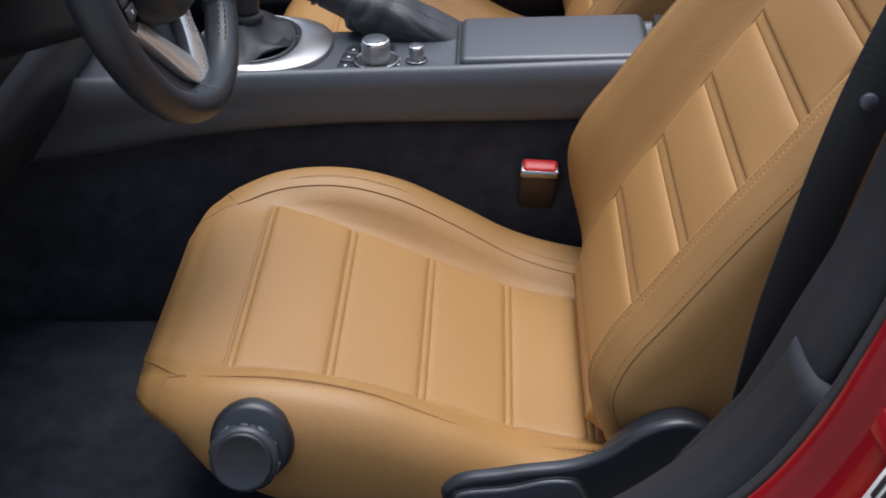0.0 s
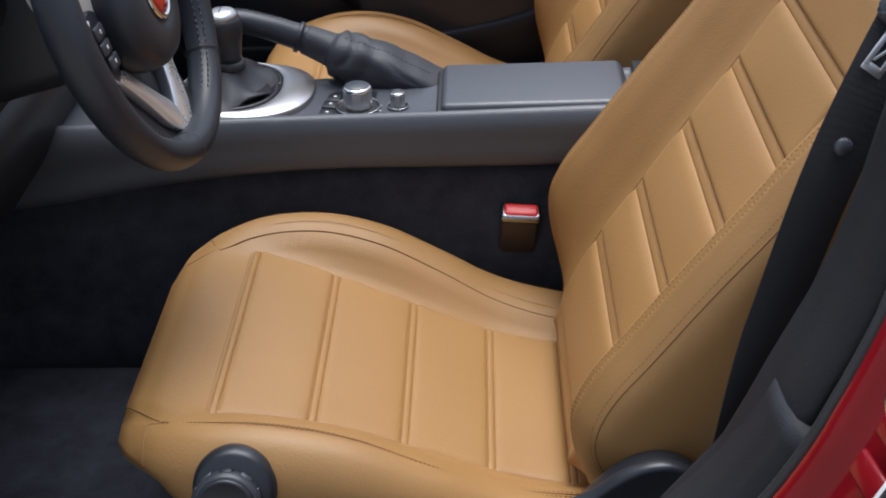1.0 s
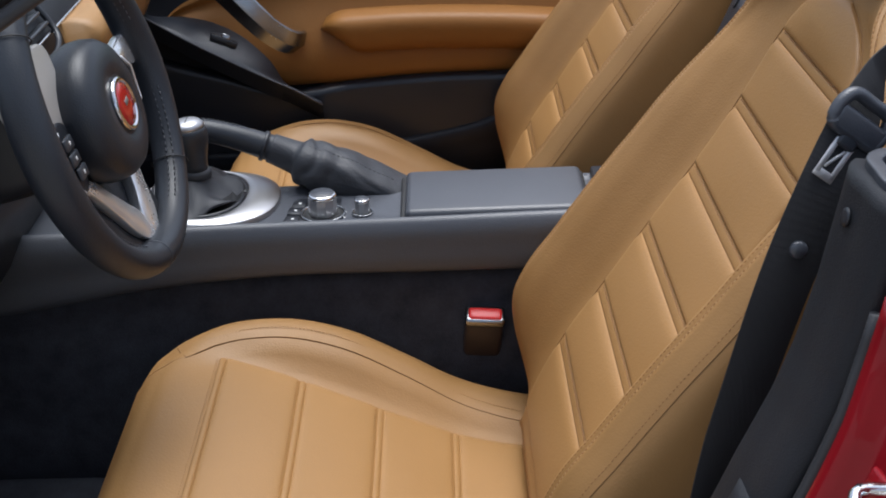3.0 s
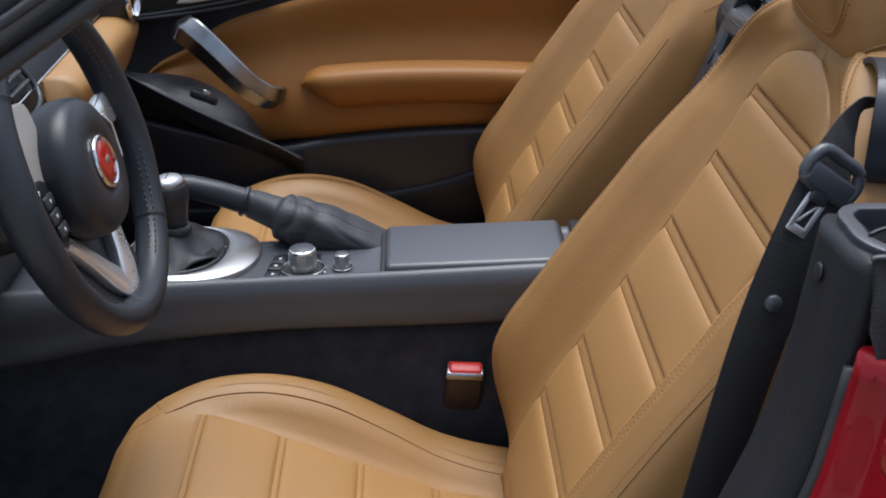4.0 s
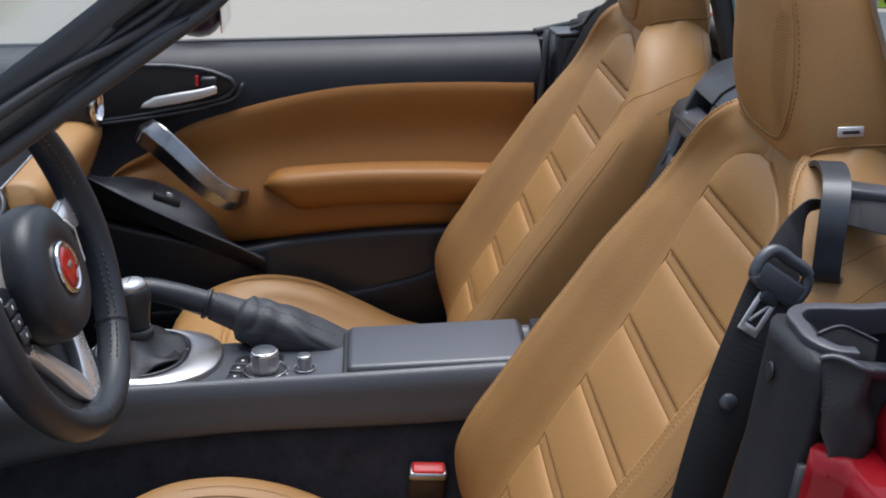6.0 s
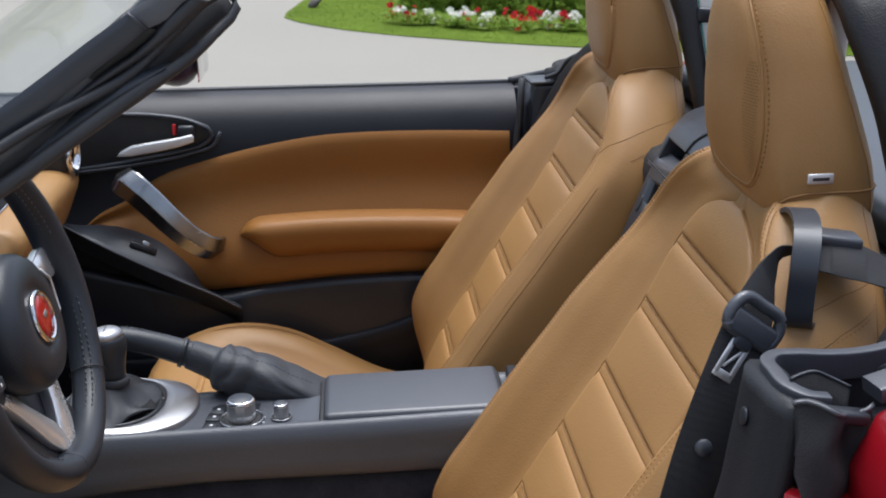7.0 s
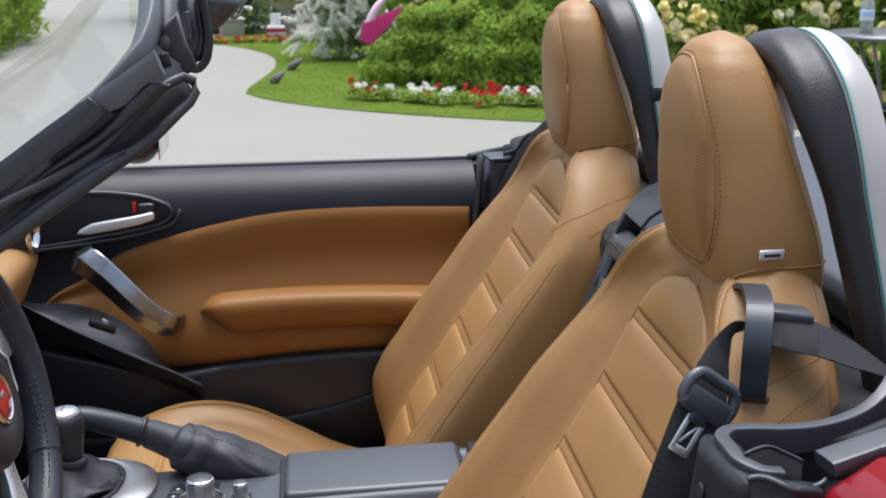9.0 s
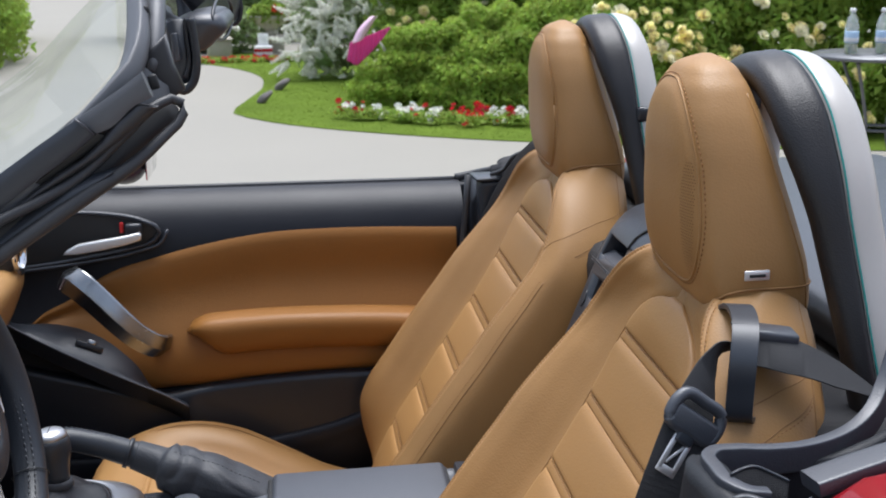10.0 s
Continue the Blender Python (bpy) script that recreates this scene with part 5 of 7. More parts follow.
loop = crv([(-0.0250, -0.013, 0), (0, -0.0150, 0), (0.0250, -0.013, 0), (0.0275, -0.002, 0), (0.0225, 0.012, 0), (0, 0.0145, 0), (-0.0225, 0.012, 0), (-0.0275, -0.002, 0)], 48, True)
loop = [tuple(tm @ Vector(p)) for p in loop]
ring_parts.append(tube(loop + loop[:2], 0.0054, 12))
tongue = part("tongue", join(*ring_parts), LID, belt, "dark grey moulded tongue")
part("tongue_neck", rbox(0.020, 0.014, 0.008, 0.003, 2, tm @ pose(0, -0.022, 0)), PILLAR, tongue)
for dx in (-0.0085, 0.0085):
    part("tongue_side", rbox(0.0055, 0.034, 0.0024, 0.0008, 1, tm @ pose(dx, -0.040, 0)), SATIN, tongue)
part("tongue_tip", rbox(0.0225, 0.008, 0.0024, 0.0008, 1, tm @ pose(0, -0.056, 0)), SATIN, tongue)
part("tongue_cross", rbox(0.003, 0.022, 0.0020, 0.0007, 1, tm @ pose(0, -0.040, 0) @ pose(0, 0, 0, 0, 0, -26)), SATIN, tongue)
guide = thing("belt_guide", "black plastic belt guide strapped on the seat's shoulder", "belt guide")
gp = crv([(0.500, -0.128, 0.938), (0.498, -0.150, 0.946), (0.493, -0.180, 0.948), (0.484, -0.212, 0.940), (0.478, -0.226, 0.921), (0.476, -0.228, 0.894), (0.477, -0.225, 0.867), (0.49, -0.205, 0.862)], 46)
part("strap", ribbon(gp, 0.0235, 0.005, (0.95, -0.30, 0.0)), PILLAR, guide, auto=40)
part("guide_plate", rbox(0.050, 0.030, 0.012, 0.003, 2, pose(0.516, -0.182, 0.929, 0, 8, -6)), LID, guide)
part("strap_joint", ribbon(gp[17:19] + np.array((-0.0012, -0.0022, 0.001)), 0.0240, 0.0016, (0.95, -0.30, 0.0)), INK, guide)
part("guide_bar", tube(crv([(0.497, -0.160, 0.868), (0.52, -0.165, 0.872), (0.545, -0.172, 0.880)], 12), 0.004, 8), BLACK, guide)
badge = thing("seat_badge", "small silver badge on the headrest's side", "badge")
bdg = pose(0.528, -0.1178, 0.9655, 90, 0, 2)
part("badge_plate", rbox(0.025, 0.010, 0.003, 0.0014, 2, bdg), SATIN, badge)
part("badge_bar", rbox(0.016, 0.003, 0.001, 0.0004, 1, bdg @ pose(0, 0, 0.0018)), INK, badge)

# ---- roll hoops ----


def build_hoop():
    hoop = thing("roll_hoop", "black roll hoop with a silver painted rear fairing", "roll hoop", "pair of roll hoops")
    line = crv([(0.625, 0.185, 0.80), (0.612, 0.168, 0.88), (0.598, 0.138, 0.98), (0.584, 0.108, 1.07), (0.576, 0.075, 1.118), (0.573, 0.035, 1.140), (0.573, 0.0, 1.145), (0.573, -0.035, 1.140), (0.576, -0.075, 1.118), (0.584, -0.108, 1.07), (0.598, -0.138, 0.98), (0.612, -0.168, 0.88), (0.625, -0.185, 0.80)], 80)
    tn = np.gradient(line, axis=0)
    tn /= np.linalg.norm(tn, axis=1)[:, None]
    ctr = np.array((0.55, 0, 0.95))
    rows, silver = [], []
    for p, t in zip(line, tn):
        o = p - ctr
        o -= (o @ t) * t
        b = np.array((1.0, 0, 0.0))
        b -= (b @ t) * t
        b /= np.linalg.norm(b)
        o = np.cross(b, t)
        if o @ (p - ctr) < 0:
            o = -o
        slim = float(np.interp(p[2], [0.90, 1.02, 1.10], [0.45, 0.62, 1.0]))
        sec = crv([(-0.030 * slim, 0.002), (-0.022 * slim, 0.014), (0.0, 0.019), (0.014 * slim, 0.019), (0.018 * slim, 0.014), (0.018 * slim, -0.014), (0.0, -0.018), (-0.024 * slim, -0.012)], 28, True)
        rows.append([p + b * a + o * q for a, q in sec])
        g0 = 0.018 * slim + 0.001
        sec = crv([(g0, 0.018), (g0 + 0.016, 0.019), (g0 + 0.030, 0.013), (g0 + 0.036, 0.002), (g0 + 0.028, -0.012), (g0, -0.013)], 24, True)
        silver.append([p + b * a + o * q for a, q in sec])
    part("hoop_cover", loft(rows), HOOP, hoop)
    edge_t = np.array([r[0] for r in silver])
    part("edge_strip", tube(edge_t, 0.0011, 6), TEAL, hoop, "thin teal edge strip")
    part("fairing", loft(silver), SILVER_PAINT, hoop, "silver painted fairing")
    return hoop


hoop_d = build_hoop()
hoop_d.matrix_basis = Matrix.Translation((0, 0, 0))
copy_thing(hoop_d, Matrix.Translation((0.004, 0.735, -0.002)))
bracket = thing("hoop_bracket", "small black plastic bracket on the far roll hoop", "bracket")
part("bracket_body", rbox(0.055, 0.030, 0.024, 0.006, 3, pose(0.630, 0.600, 1.020, 0, 6, 0)), BLACK, bracket)
part("bracket_pad", rbox(0.020, 0.034, 0.050, 0.006, 3, pose(0.650, 0.600, 1.000, 0, 6, 0)), PILLAR, bracket)
deck = thing("rear_deck", "dark rear deck and storage box between the seats", "rear deck")
box_line = crv([(0.42, 0.60), (0.464, 0.714), (0.490, 0.780), (0.515, 0.842), (0.535, 0.883), (0.558, 0.908), (0.594, 0.920), (0.65, 0.915), (0.70, 0.90), (0.70, 0.60)], 70, True)
box_s = np.r_[0, np.cumsum(np.hypot(*np.diff(box_line, axis=0).T))]


def on_box(s, y, h):
    """A place on the curved front of the storage box: s along its section, h above the surface."""
    g = lambda q: np.array([np.interp(q, box_s, box_line[:, 0]), np.interp(q, box_s, box_line[:, 1])])  # noqa: E731
    d = g(s + 0.004) - g(s - 0.004)
    d /= np.linalg.norm(d)
    p = g(s) + h * np.array((-d[1], d[0]))
    return np.array((p[0], y, p[1]))


def box_patch(outline, h0, h1, h2=None):
    """A plate that follows the box's front; h2 gives its height along the upper edge."""
    o = np.array(outline, float)
    o = np.vstack([o[i] + (o[(i + 1) % len(o)] - o[i]) * np.linspace(0, 1, 10, endpoint=False)[:, None] for i in range(len(o))])
    c, (lo, hi) = o.mean(0), (o[:, 0].min(), o[:, 0].max())
    top = lambda s: h1 if h2 is None else h1 + (h2 - h1) * (s - lo) / (hi - lo)  # noqa: E731
    rings = [[on_box(*q, h0) for q in o], [on_box(*q, top(q[0])) for q in o]]
    return loft(rings + [[on_box(*(c + (q - c) * k), top((c + (q - c) * k)[0])) for q in o] for k in (0.94, 0.6, 0.25, 0.03)])


def hollow(ob, cutter_data):
    """Cuts a recess out of a part."""
    me = bpy.data.meshes.new("cutter")
    if isinstance(cutter_data, tuple):
        me.from_pydata([tuple(v) for v in cutter_data[0]], [], [tuple(f) for f in cutter_data[1]])
    else:
        cutter_data.to_mesh(me)
    fix = bmesh.new()
    fix.from_mesh(me)
    bmesh.ops.recalc_face_normals(fix, faces=fix.faces)
    fix.to_mesh(me)
    fix.free()
    cutter = new("cutter", me)
    mod = ob.modifiers.new("recess", "BOOLEAN")
    mod.operation, mod.solver, mod.object = "DIFFERENCE", "EXACT", cutter
    cut = bpy.data.meshes.new_from_object(ob.evaluated_get(bpy.context.evaluated_depsgraph_get()))
    ob.modifiers.clear()
    ob.data = cut
    bpy.data.objects.remove(cutter)


storage = part("storage_box", plate(box_line.tolist(), 0.275, 0.47, 0.016, "xz", 5), PILLAR, deck, "dark grey storage box")
hollow(storage, box_patch([(0.2990, 0.436), (0.3000, 0.354), (0.2700, 0.348), (0.2685, 0.441)], -0.045, 0.010))
hollow(storage, box_patch([(0.2395, 0.411), (0.2421, 0.374), (0.2421, 0.31), (0.2060, 0.31), (0.2086, 0.4076)], -0.035, 0.010))
part("box_lid", box_patch([(0.3012, 0.445), (0.3145, 0.4385), (0.3322, 0.4236), (0.3547, 0.400), (0.42, 0.37), (0.42, 0.30), (0.3364, 0.3366), (0.3289, 0.3437), (0.3156, 0.352), (0.3007, 0.353)], -0.003, 0.0026), PILLAR, deck, "raised dark grey lid panel", auto=40)
part("lid_joint", tube([on_box(*q, 0.0012) for q in crv([(0.2990, 0.3525), (0.3156, 0.3500), (0.3289, 0.3417), (0.3364, 0.3346), (0.37, 0.315)], 24)], 0.0015, 6), INK, deck)
part("latch_lip", box_patch([(0.2810, 0.439), (0.2815, 0.350), (0.2700, 0.348), (0.2685, 0.441)], -0.040, -0.0005, -0.012), LID, deck, "sloping grip of the latch", auto=30)
part("box_joint", tube([on_box(0.2555, y, 0.0) for y in np.linspace(0.478, 0.29, 14)], 0.0013, 6), INK, deck)
# lighter line painted as the highlight along the joint
part("joint_highlight", tube([on_box(0.2530, y, 0.0002) for y in np.linspace(0.476, 0.29, 14)], 0.0009, 6), LID, deck)
part("lock_cylinder", box_patch([(0.202 + 0.011 * math.cos(q), 0.438 + 0.006 * math.sin(q)) for q in np.linspace(0, 2 * math.pi, 12, endpoint=False)], -0.002, 0.0016), PILLAR, deck, "small oval lock")
part("lock_rim", tube([on_box(0.202 + 0.012 * math.cos(q), 0.438 + 0.007 * math.sin(q), 0.0006) for q in np.linspace(0, 2 * math.pi, 33)], 0.0009, 6), INK, deck)
part("deck_panel", rbox(0.50, 1.10, 0.05, 0.02, 4, pose(0.90, 0.37, 0.872)), PILLAR, deck)
part("tonneau", rbox(0.30, 1.20, 0.10, 0.03, 3, pose(0.66, 0.37, 0.80)), CLOTH, deck)
part("wind_blocker", rbox(0.012, 0.40, 0.14, 0.004, 2, pose(0.64, 0.37, 0.97)), BLACK, deck)

# ---- windscreen ----
ws = thing("windscreen", "raked windscreen in a dark grey frame", "windscreen")
near_side = [(-0.62, -0.365, 0.750), (-0.40, -0.335, 0.898), (-0.22, -0.300, 1.017), (-0.112, -0.266, 1.094), (-0.073, -0.252, 1.134), (-0.052, -0.243, 1.154), (-0.039, -0.235, 1.168), (-0.028, -0.222, 1.181), (-0.023, -0.205, 1.197), (-0.023, -0.180, 1.213), (-0.026, -0.150, 1.229), (-0.032, -0.100, 1.252), (-0.050, 0.02, 1.262), (-0.068, 0.18, 1.267)]
pil = crv(near_side + [(-0.073, 0.37, 1.269)] + [(x, 0.74 - y, z) for x, y, z in near_side[::-1]], 150)
half = pil[:75]
width = np.interp(np.linspace(0, 1, 75), [0, 0.55, 0.66, 0.72, 1], [0.015, 0.014, 0.010, 0.0085, 0.0085])
width = np.r_[width, width[::-1]]
tn = np.gradient(pil, axis=0)
tn /= np.linalg.norm(tn, axis=1)[:, None]
rows = []
for p, t, w in zip(pil, tn, width):
    ax = np.array((0.62, 0, -0.78))
    ax -= (ax @ t) * t
    ax /= np.linalg.norm(ax)
    o = np.cross(t, ax)
    sec = crv([(-1.0, -0.1), (-0.9, 0.45), (-0.2, 0.62), (0.6, 0.5), (0.95, 0.2), (1.0, -0.4), (0.0, -0.8), (-0.9, -0.6)], 28, True)
    rows.append([p + ax * (a if a > 0 else 0.25 * a) * w - o * q * w + np.array((0.004, 0, 0)) for a, q in sec])
part("screen_frame", loft(rows), GREY_TRIM, ws, "dark grey windscreen frame")
def screen_band(name, upper, lower, thick, mat, label="", puff=0.0015, out=0.003):
    """A moulded strip along the pillar between two edges."""
    a, b = crv(upper, 40), crv(lower, 40)
    side = np.array((0.0, -1.0, 0.0))
    rows = []
    for u, l in zip(a, b):
        front = [u + (l - u) * v + side * (out + puff * math.sin(math.pi * v)) for v in np.linspace(0.0, 1.0, 7)]
        rows.append([u - side * thick] + [u + side * (out - 0.0012)] + front[1:-1] + [l + side * (out - 0.0012)] + [l - side * thick])
    part(name, loft(rows), mat, ws, label, auto=50)


screen_band("pillar_cover", [(-0.0571, -0.2674, 1.1477), (-0.0798, -0.272, 1.1331), (-0.1209, -0.280, 1.1044), (-0.1535, -0.287, 1.0825), (-0.30, -0.318, 0.984), (-0.62, -0.380, 0.760)], [(-0.0441, -0.2648, 1.1361), (-0.0652, -0.269, 1.1192), (-0.0819, -0.272, 1.1081), (-0.1234, -0.281, 1.0781), (-0.1561, -0.287, 1.0561), (-0.30, -0.318, 0.956), (-0.62, -0.380, 0.730)], 0.010, PILLAR, "dark grey pillar cover strip")
screen_band("pillar_groove", [(-0.0441, -0.2648, 1.1361), (-0.0819, -0.272, 1.1081), (-0.1234, -0.281, 1.0781), (-0.1561, -0.287, 1.0561), (-0.30, -0.318, 0.956), (-0.62, -0.380, 0.730)], [(-0.0345, -0.259, 1.1330), (-0.0832, -0.269, 1.1000), (-0.1249, -0.277, 1.0705), (-0.1578, -0.284, 1.0484), (-0.30, -0.314, 0.948), (-0.62, -0.376, 0.722)], 0.008, INK, "", 0.0, -0.004)
screen_band("pillar_weatherstrip", [(-0.0143, -0.255, 1.1559), (-0.0345, -0.259, 1.1392), (-0.0411, -0.260, 1.1302), (-0.0832, -0.2686, 1.1015), (-0.1249, -0.277, 1.0718), (-0.1578, -0.284, 1.0497), (-0.30, -0.314, 0.950), (-0.62, -0.376, 0.724)], [(0.001, -0.252, 1.1534), (-0.0206, -0.256, 1.135), (-0.042, -0.260, 1.1192), (-0.0838, -0.269, 1.0934), (-0.1255, -0.277, 1.0654), (-0.1584, -0.284, 1.0434), (-0.30, -0.314, 0.943), (-0.62, -0.376, 0.716)], 0.012, RUBBER, "black rubber weatherstrip", 0.003, 0.0)
screen_band("inner_pillar_trim", [(-0.0329, -0.2566, 1.108), (-0.0474, -0.2595, 1.1047), (-0.0638, -0.2628, 1.0994), (-0.0847, -0.267, 1.0875), (-0.1265, -0.275, 1.059), (-0.1596, -0.282, 1.0369), (-0.30, -0.310, 0.936), (-0.62, -0.372, 0.706)], [(-0.0343, -0.2569, 1.1055), (-0.0439, -0.2588, 1.0967), (-0.0698, -0.264, 1.0748), (-0.095, -0.269, 1.0594), (-0.1284, -0.2757, 1.0384), (-0.1614, -0.2823, 1.0189), (-0.30, -0.310, 0.930), (-0.62, -0.372, 0.690)], 0.020, PILLAR, "smooth grey inner pillar trim", 0.006, 0.0)
screen_band("corner_gusset", [(-0.009, -0.258, 1.1803), (-0.0195, -0.260, 1.1724), (-0.0425, -0.2645, 1.1569), (-0.0558, -0.2672, 1.1484)], [(-0.0022, -0.256, 1.1612), (-0.0138, -0.259, 1.1563), (-0.0339, -0.263, 1.1397), (-0.0433, -0.2647, 1.136)], 0.014, GREY_TRIM, "grey moulded corner gusset", 0.001, -0.002)
part("cover_end", tube([(-0.0571, -0.2715, 1.1487), (-0.052, -0.2715, 1.1450), (-0.0441, -0.2690, 1.1365)], 0.0009, 6), LID, ws)
part("header_bead", tube(crv([(-0.016, -0.06, 1.262), (-0.008, -0.100, 1.252), (-0.006, -0.140, 1.229), (-0.005, -0.165, 1.212), (-0.005, -0.182, 1.195), (-0.006, -0.192, 1.183), (-0.008, -0.197, 1.176)], 30), np.interp(np.linspace(0, 1, 30), [0, 0.85, 0.96, 1], [0.0072, 0.0072, 0.006, 0.003]), 14), GREY_TRIM, ws, "rounded grey header bead")
part("header_strip", tube(crv([(-0.022, -0.07, 1.256), (-0.016, -0.128, 1.228), (-0.014, -0.156, 1.212), (-0.013, -0.176, 1.195), (-0.015, -0.192, 1.178)], 20), 0.0075, 10), GREY_TRIM, ws)
for x, y, z, h in ((-0.0125, -0.166, 1.222, 0.006), (-0.0135, -0.172, 1.209, 0.0025), (-0.0135, -0.176, 1.202, 0.0025)):
    part("strip_slot", rbox(0.005 if h > 0.003 else 0.012, 0.006, h, 0.001, 1, pose(x, y, z)), INK, ws)
web = [[(x, y, z), (x + 0.022 * k, y + 0.004, z - 0.022 * k), (x + 0.034 * k, y + 0.014, z - 0.032 * k)] for (x, y, z), k in zip(crv([(-0.012, -0.205, 1.180), (-0.022, -0.214, 1.172), (-0.040, -0.226, 1.158), (-0.062, -0.238, 1.140), (-0.100, -0.256, 1.108), (-0.20, -0.290, 1.03)], 30), np.interp(np.linspace(0, 1, 30), [0, 0.1, 1], [0.6, 1, 0.8]))]
part("corner_web", loft([crv(r, 8) for r in web], closed=False), GREY_TRIM, ws, "folded rubber corner web")
part("web_crease", tube(crv([(-0.016, -0.214, 1.176), (-0.036, -0.229, 1.160), (-0.057, -0.246, 1.147), (-0.085, -0.262, 1.124)], 24), np.linspace(0.0022, 0.003, 24), 8), RUBBER, ws)
part("web_crease", tube(crv([(-0.012, -0.218, 1.168), (-0.028, -0.232, 1.150), (-0.050, -0.246, 1.128), (-0.085, -0.262, 1.098)], 24), np.linspace(0.0018, 0.003, 24), 8), RUBBER, ws)
part("corner_block", plate([(-0.014, 1.186), (0.004, 1.204), (0.009, 1.180), (0.017, 1.160), (0.002, 1.150), (-0.016, 1.164)], -0.197, -0.180, 0.003), RUBBER, ws)
part("screw_hole", rbox(0.0075, 0.004, 0.012, 0.0018, 2, pose(-0.0045, -0.2165, 1.169, 0, -14, 0)), INK, ws)
lip = crv([(-0.31, -0.335, 0.962), (-0.190, -0.310, 1.034), (-0.112, -0.284, 1.078), (-0.086, -0.274, 1.089), (-0.061, -0.262, 1.102), (-0.025, -0.243, 1.133), (0.001, -0.230, 1.154), (0.013, -0.222, 1.156), (0.018, -0.222, 1.150), (0.015, -0.226, 1.140), (0.005, -0.233, 1.131), (-0.019, -0.250, 1.111), (-0.047, -0.262, 1.094), (-0.073, -0.272, 1.078), (-0.111, -0.284, 1.054), (-0.20, -0.310, 0.998), (-0.32, -0.335, 0.925)], 90)
part("door_seal_lip", tube(lip, np.interp(np.linspace(0, 1, 90), [0, 0.3, 0.5, 0.62, 1], [0.0045, 0.0042, 0.0040, 0.0062, 0.0065]), 10), RUBBER, ws, "looped black rubber door seal")
# black filler tube: shade of the groove between the lips, put in as colour
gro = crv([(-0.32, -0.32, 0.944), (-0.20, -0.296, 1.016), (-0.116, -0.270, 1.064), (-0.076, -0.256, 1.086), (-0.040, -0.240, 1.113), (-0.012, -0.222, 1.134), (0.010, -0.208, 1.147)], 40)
part("groove_shade", tube(gro, 0.0115, 12, up=(0, -1, 0), flat=0.5), INK, ws, "black strip painting the shade inside the seal groove")
gv, gf = [], []
edge_ = half[2:]
for p in edge_:
    for v in np.linspace(0, 1, 26):
        bow = 0.095 * (1 - (2 * v - 1) ** 2) * min(1, (1.275 - p[2]) / 0.10)
        gv.append((p[0] - 0.004 - 0.60 * bow, p[1] + v * 2 * (0.37 - p[1]), p[2] + 0.75 * bow))
for i in range(len(edge_) - 1):
    for j in range(25):
        gf.append((i * 26 + j, i * 26 + j + 1, (i + 1) * 26 + j + 1, (i + 1) * 26 + j))
glass = part("glass", (gv, gf), GLASS, ws, "clear laminated glass")
glass.visible_shadow = False
hy = np.linspace(-0.06, 0.80, 26)
hx = -0.028 - 0.045 * (1 - ((hy - 0.37) / 0.47) ** 2)
lining = crv([(0.0, 0.010), (0.030, 0.010), (0.050, 0.004), (0.054, -0.006), (0.045, -0.016), (0.020, -0.020), (0.0, -0.018)], 24, True)
part("header_lining", loft([[(x + a, y, 1.258 + q) for a, q in lining] for x, y in zip(hx, hy)]), PILLAR, ws, "dark grey header lining")
for y0, flip in ((-0.10, 1), (0.84, -1)):
    visor = thing("sun_visor", "dark grey folded sun visor under the windscreen header", "sun visor", "sun visors")
    rows = []
    for u in np.linspace(0, 1, 12):
        y, dx = y0 + flip * 0.32 * u, -0.050 * math.sin(1.3 * u)
        rows.append([(x + dx, y, z) for x, z in crv([(-0.003, 1.207), (0.014, 1.209), (0.016, 1.165), (0.010, 1.154), (0.006, 1.156), (-0.002, 1.195)], 24, True)])
    part("visor_blade", loft(rows), PILLAR, visor)
    part("visor_rim", tube([(x, y0 - flip * 0.003, z) for x, z in crv([(0.017, 1.211), (0.0190, 1.195), (0.0195, 1.166), (0.0165, 1.156), (0.008, 1.149), (0.002, 1.151)], 24)], 0.0038, 10, up=(0, 1, 0)), BLACK, visor)
    part("visor_rim", tube([(x, y0 - flip * 0.001, z) for x, z in crv([(0.0125, 1.211), (0.0130, 1.195), (0.0135, 1.170), (0.010, 1.160)], 20)], 0.0022, 8, up=(0, 1, 0)), BLACK, visor)
    part("visor_clip", rbox(0.006, 0.008, 0.024, 0.0015, 2, pose(0.0035, y0 - flip * 0.004, 1.187, 0, -4, 0)), LID, visor)
    part("visor_bracket", rbox(0.006, 0.010, 0.016, 0.002, 2, pose(-0.008, y0 - flip * 0.01, 1.207, 0, -8, 0)), LID, visor)
mirror = thing("rear_view_mirror", "dark rear-view mirror hanging below the windscreen header", "mirror")
rows = []
for v in np.linspace(-1, 1, 22):
    k = math.sqrt(max(0.05, 1 - abs(v) ** 12))
    rows.append([(0.004 + x * k, 0.37 + 0.105 * v, 1.185 + z * k) for x, z in crv([(-0.050, -0.010), (-0.014, 0.010), (0.020, 0.006), (0.025, -0.004), (0.012, -0.020), (-0.010, -0.035), (-0.034, -0.026)], 28, True)])
part("mirror_shell", loft(rows), LID, mirror)
part("mirror_rim", tube([(0.004 + 0.0215 * math.cos(q) * 0.3 + 0.014, 0.37 + 0.100 * math.cos(q), 1.186 + 0.026 * math.sin(q)) for q in np.linspace(0, 2 * math.pi, 40)], 0.0022, 6, up=(1, 0, 0)), BLACK, mirror)
part("mirror_stem", tube([(-0.05, 0.37, 1.25), (-0.01, 0.37, 1.20)], 0.011, 12), BLACK, mirror)
farmirror = thing("door_mirror", "far door mirror with a dark shell", "mirror")
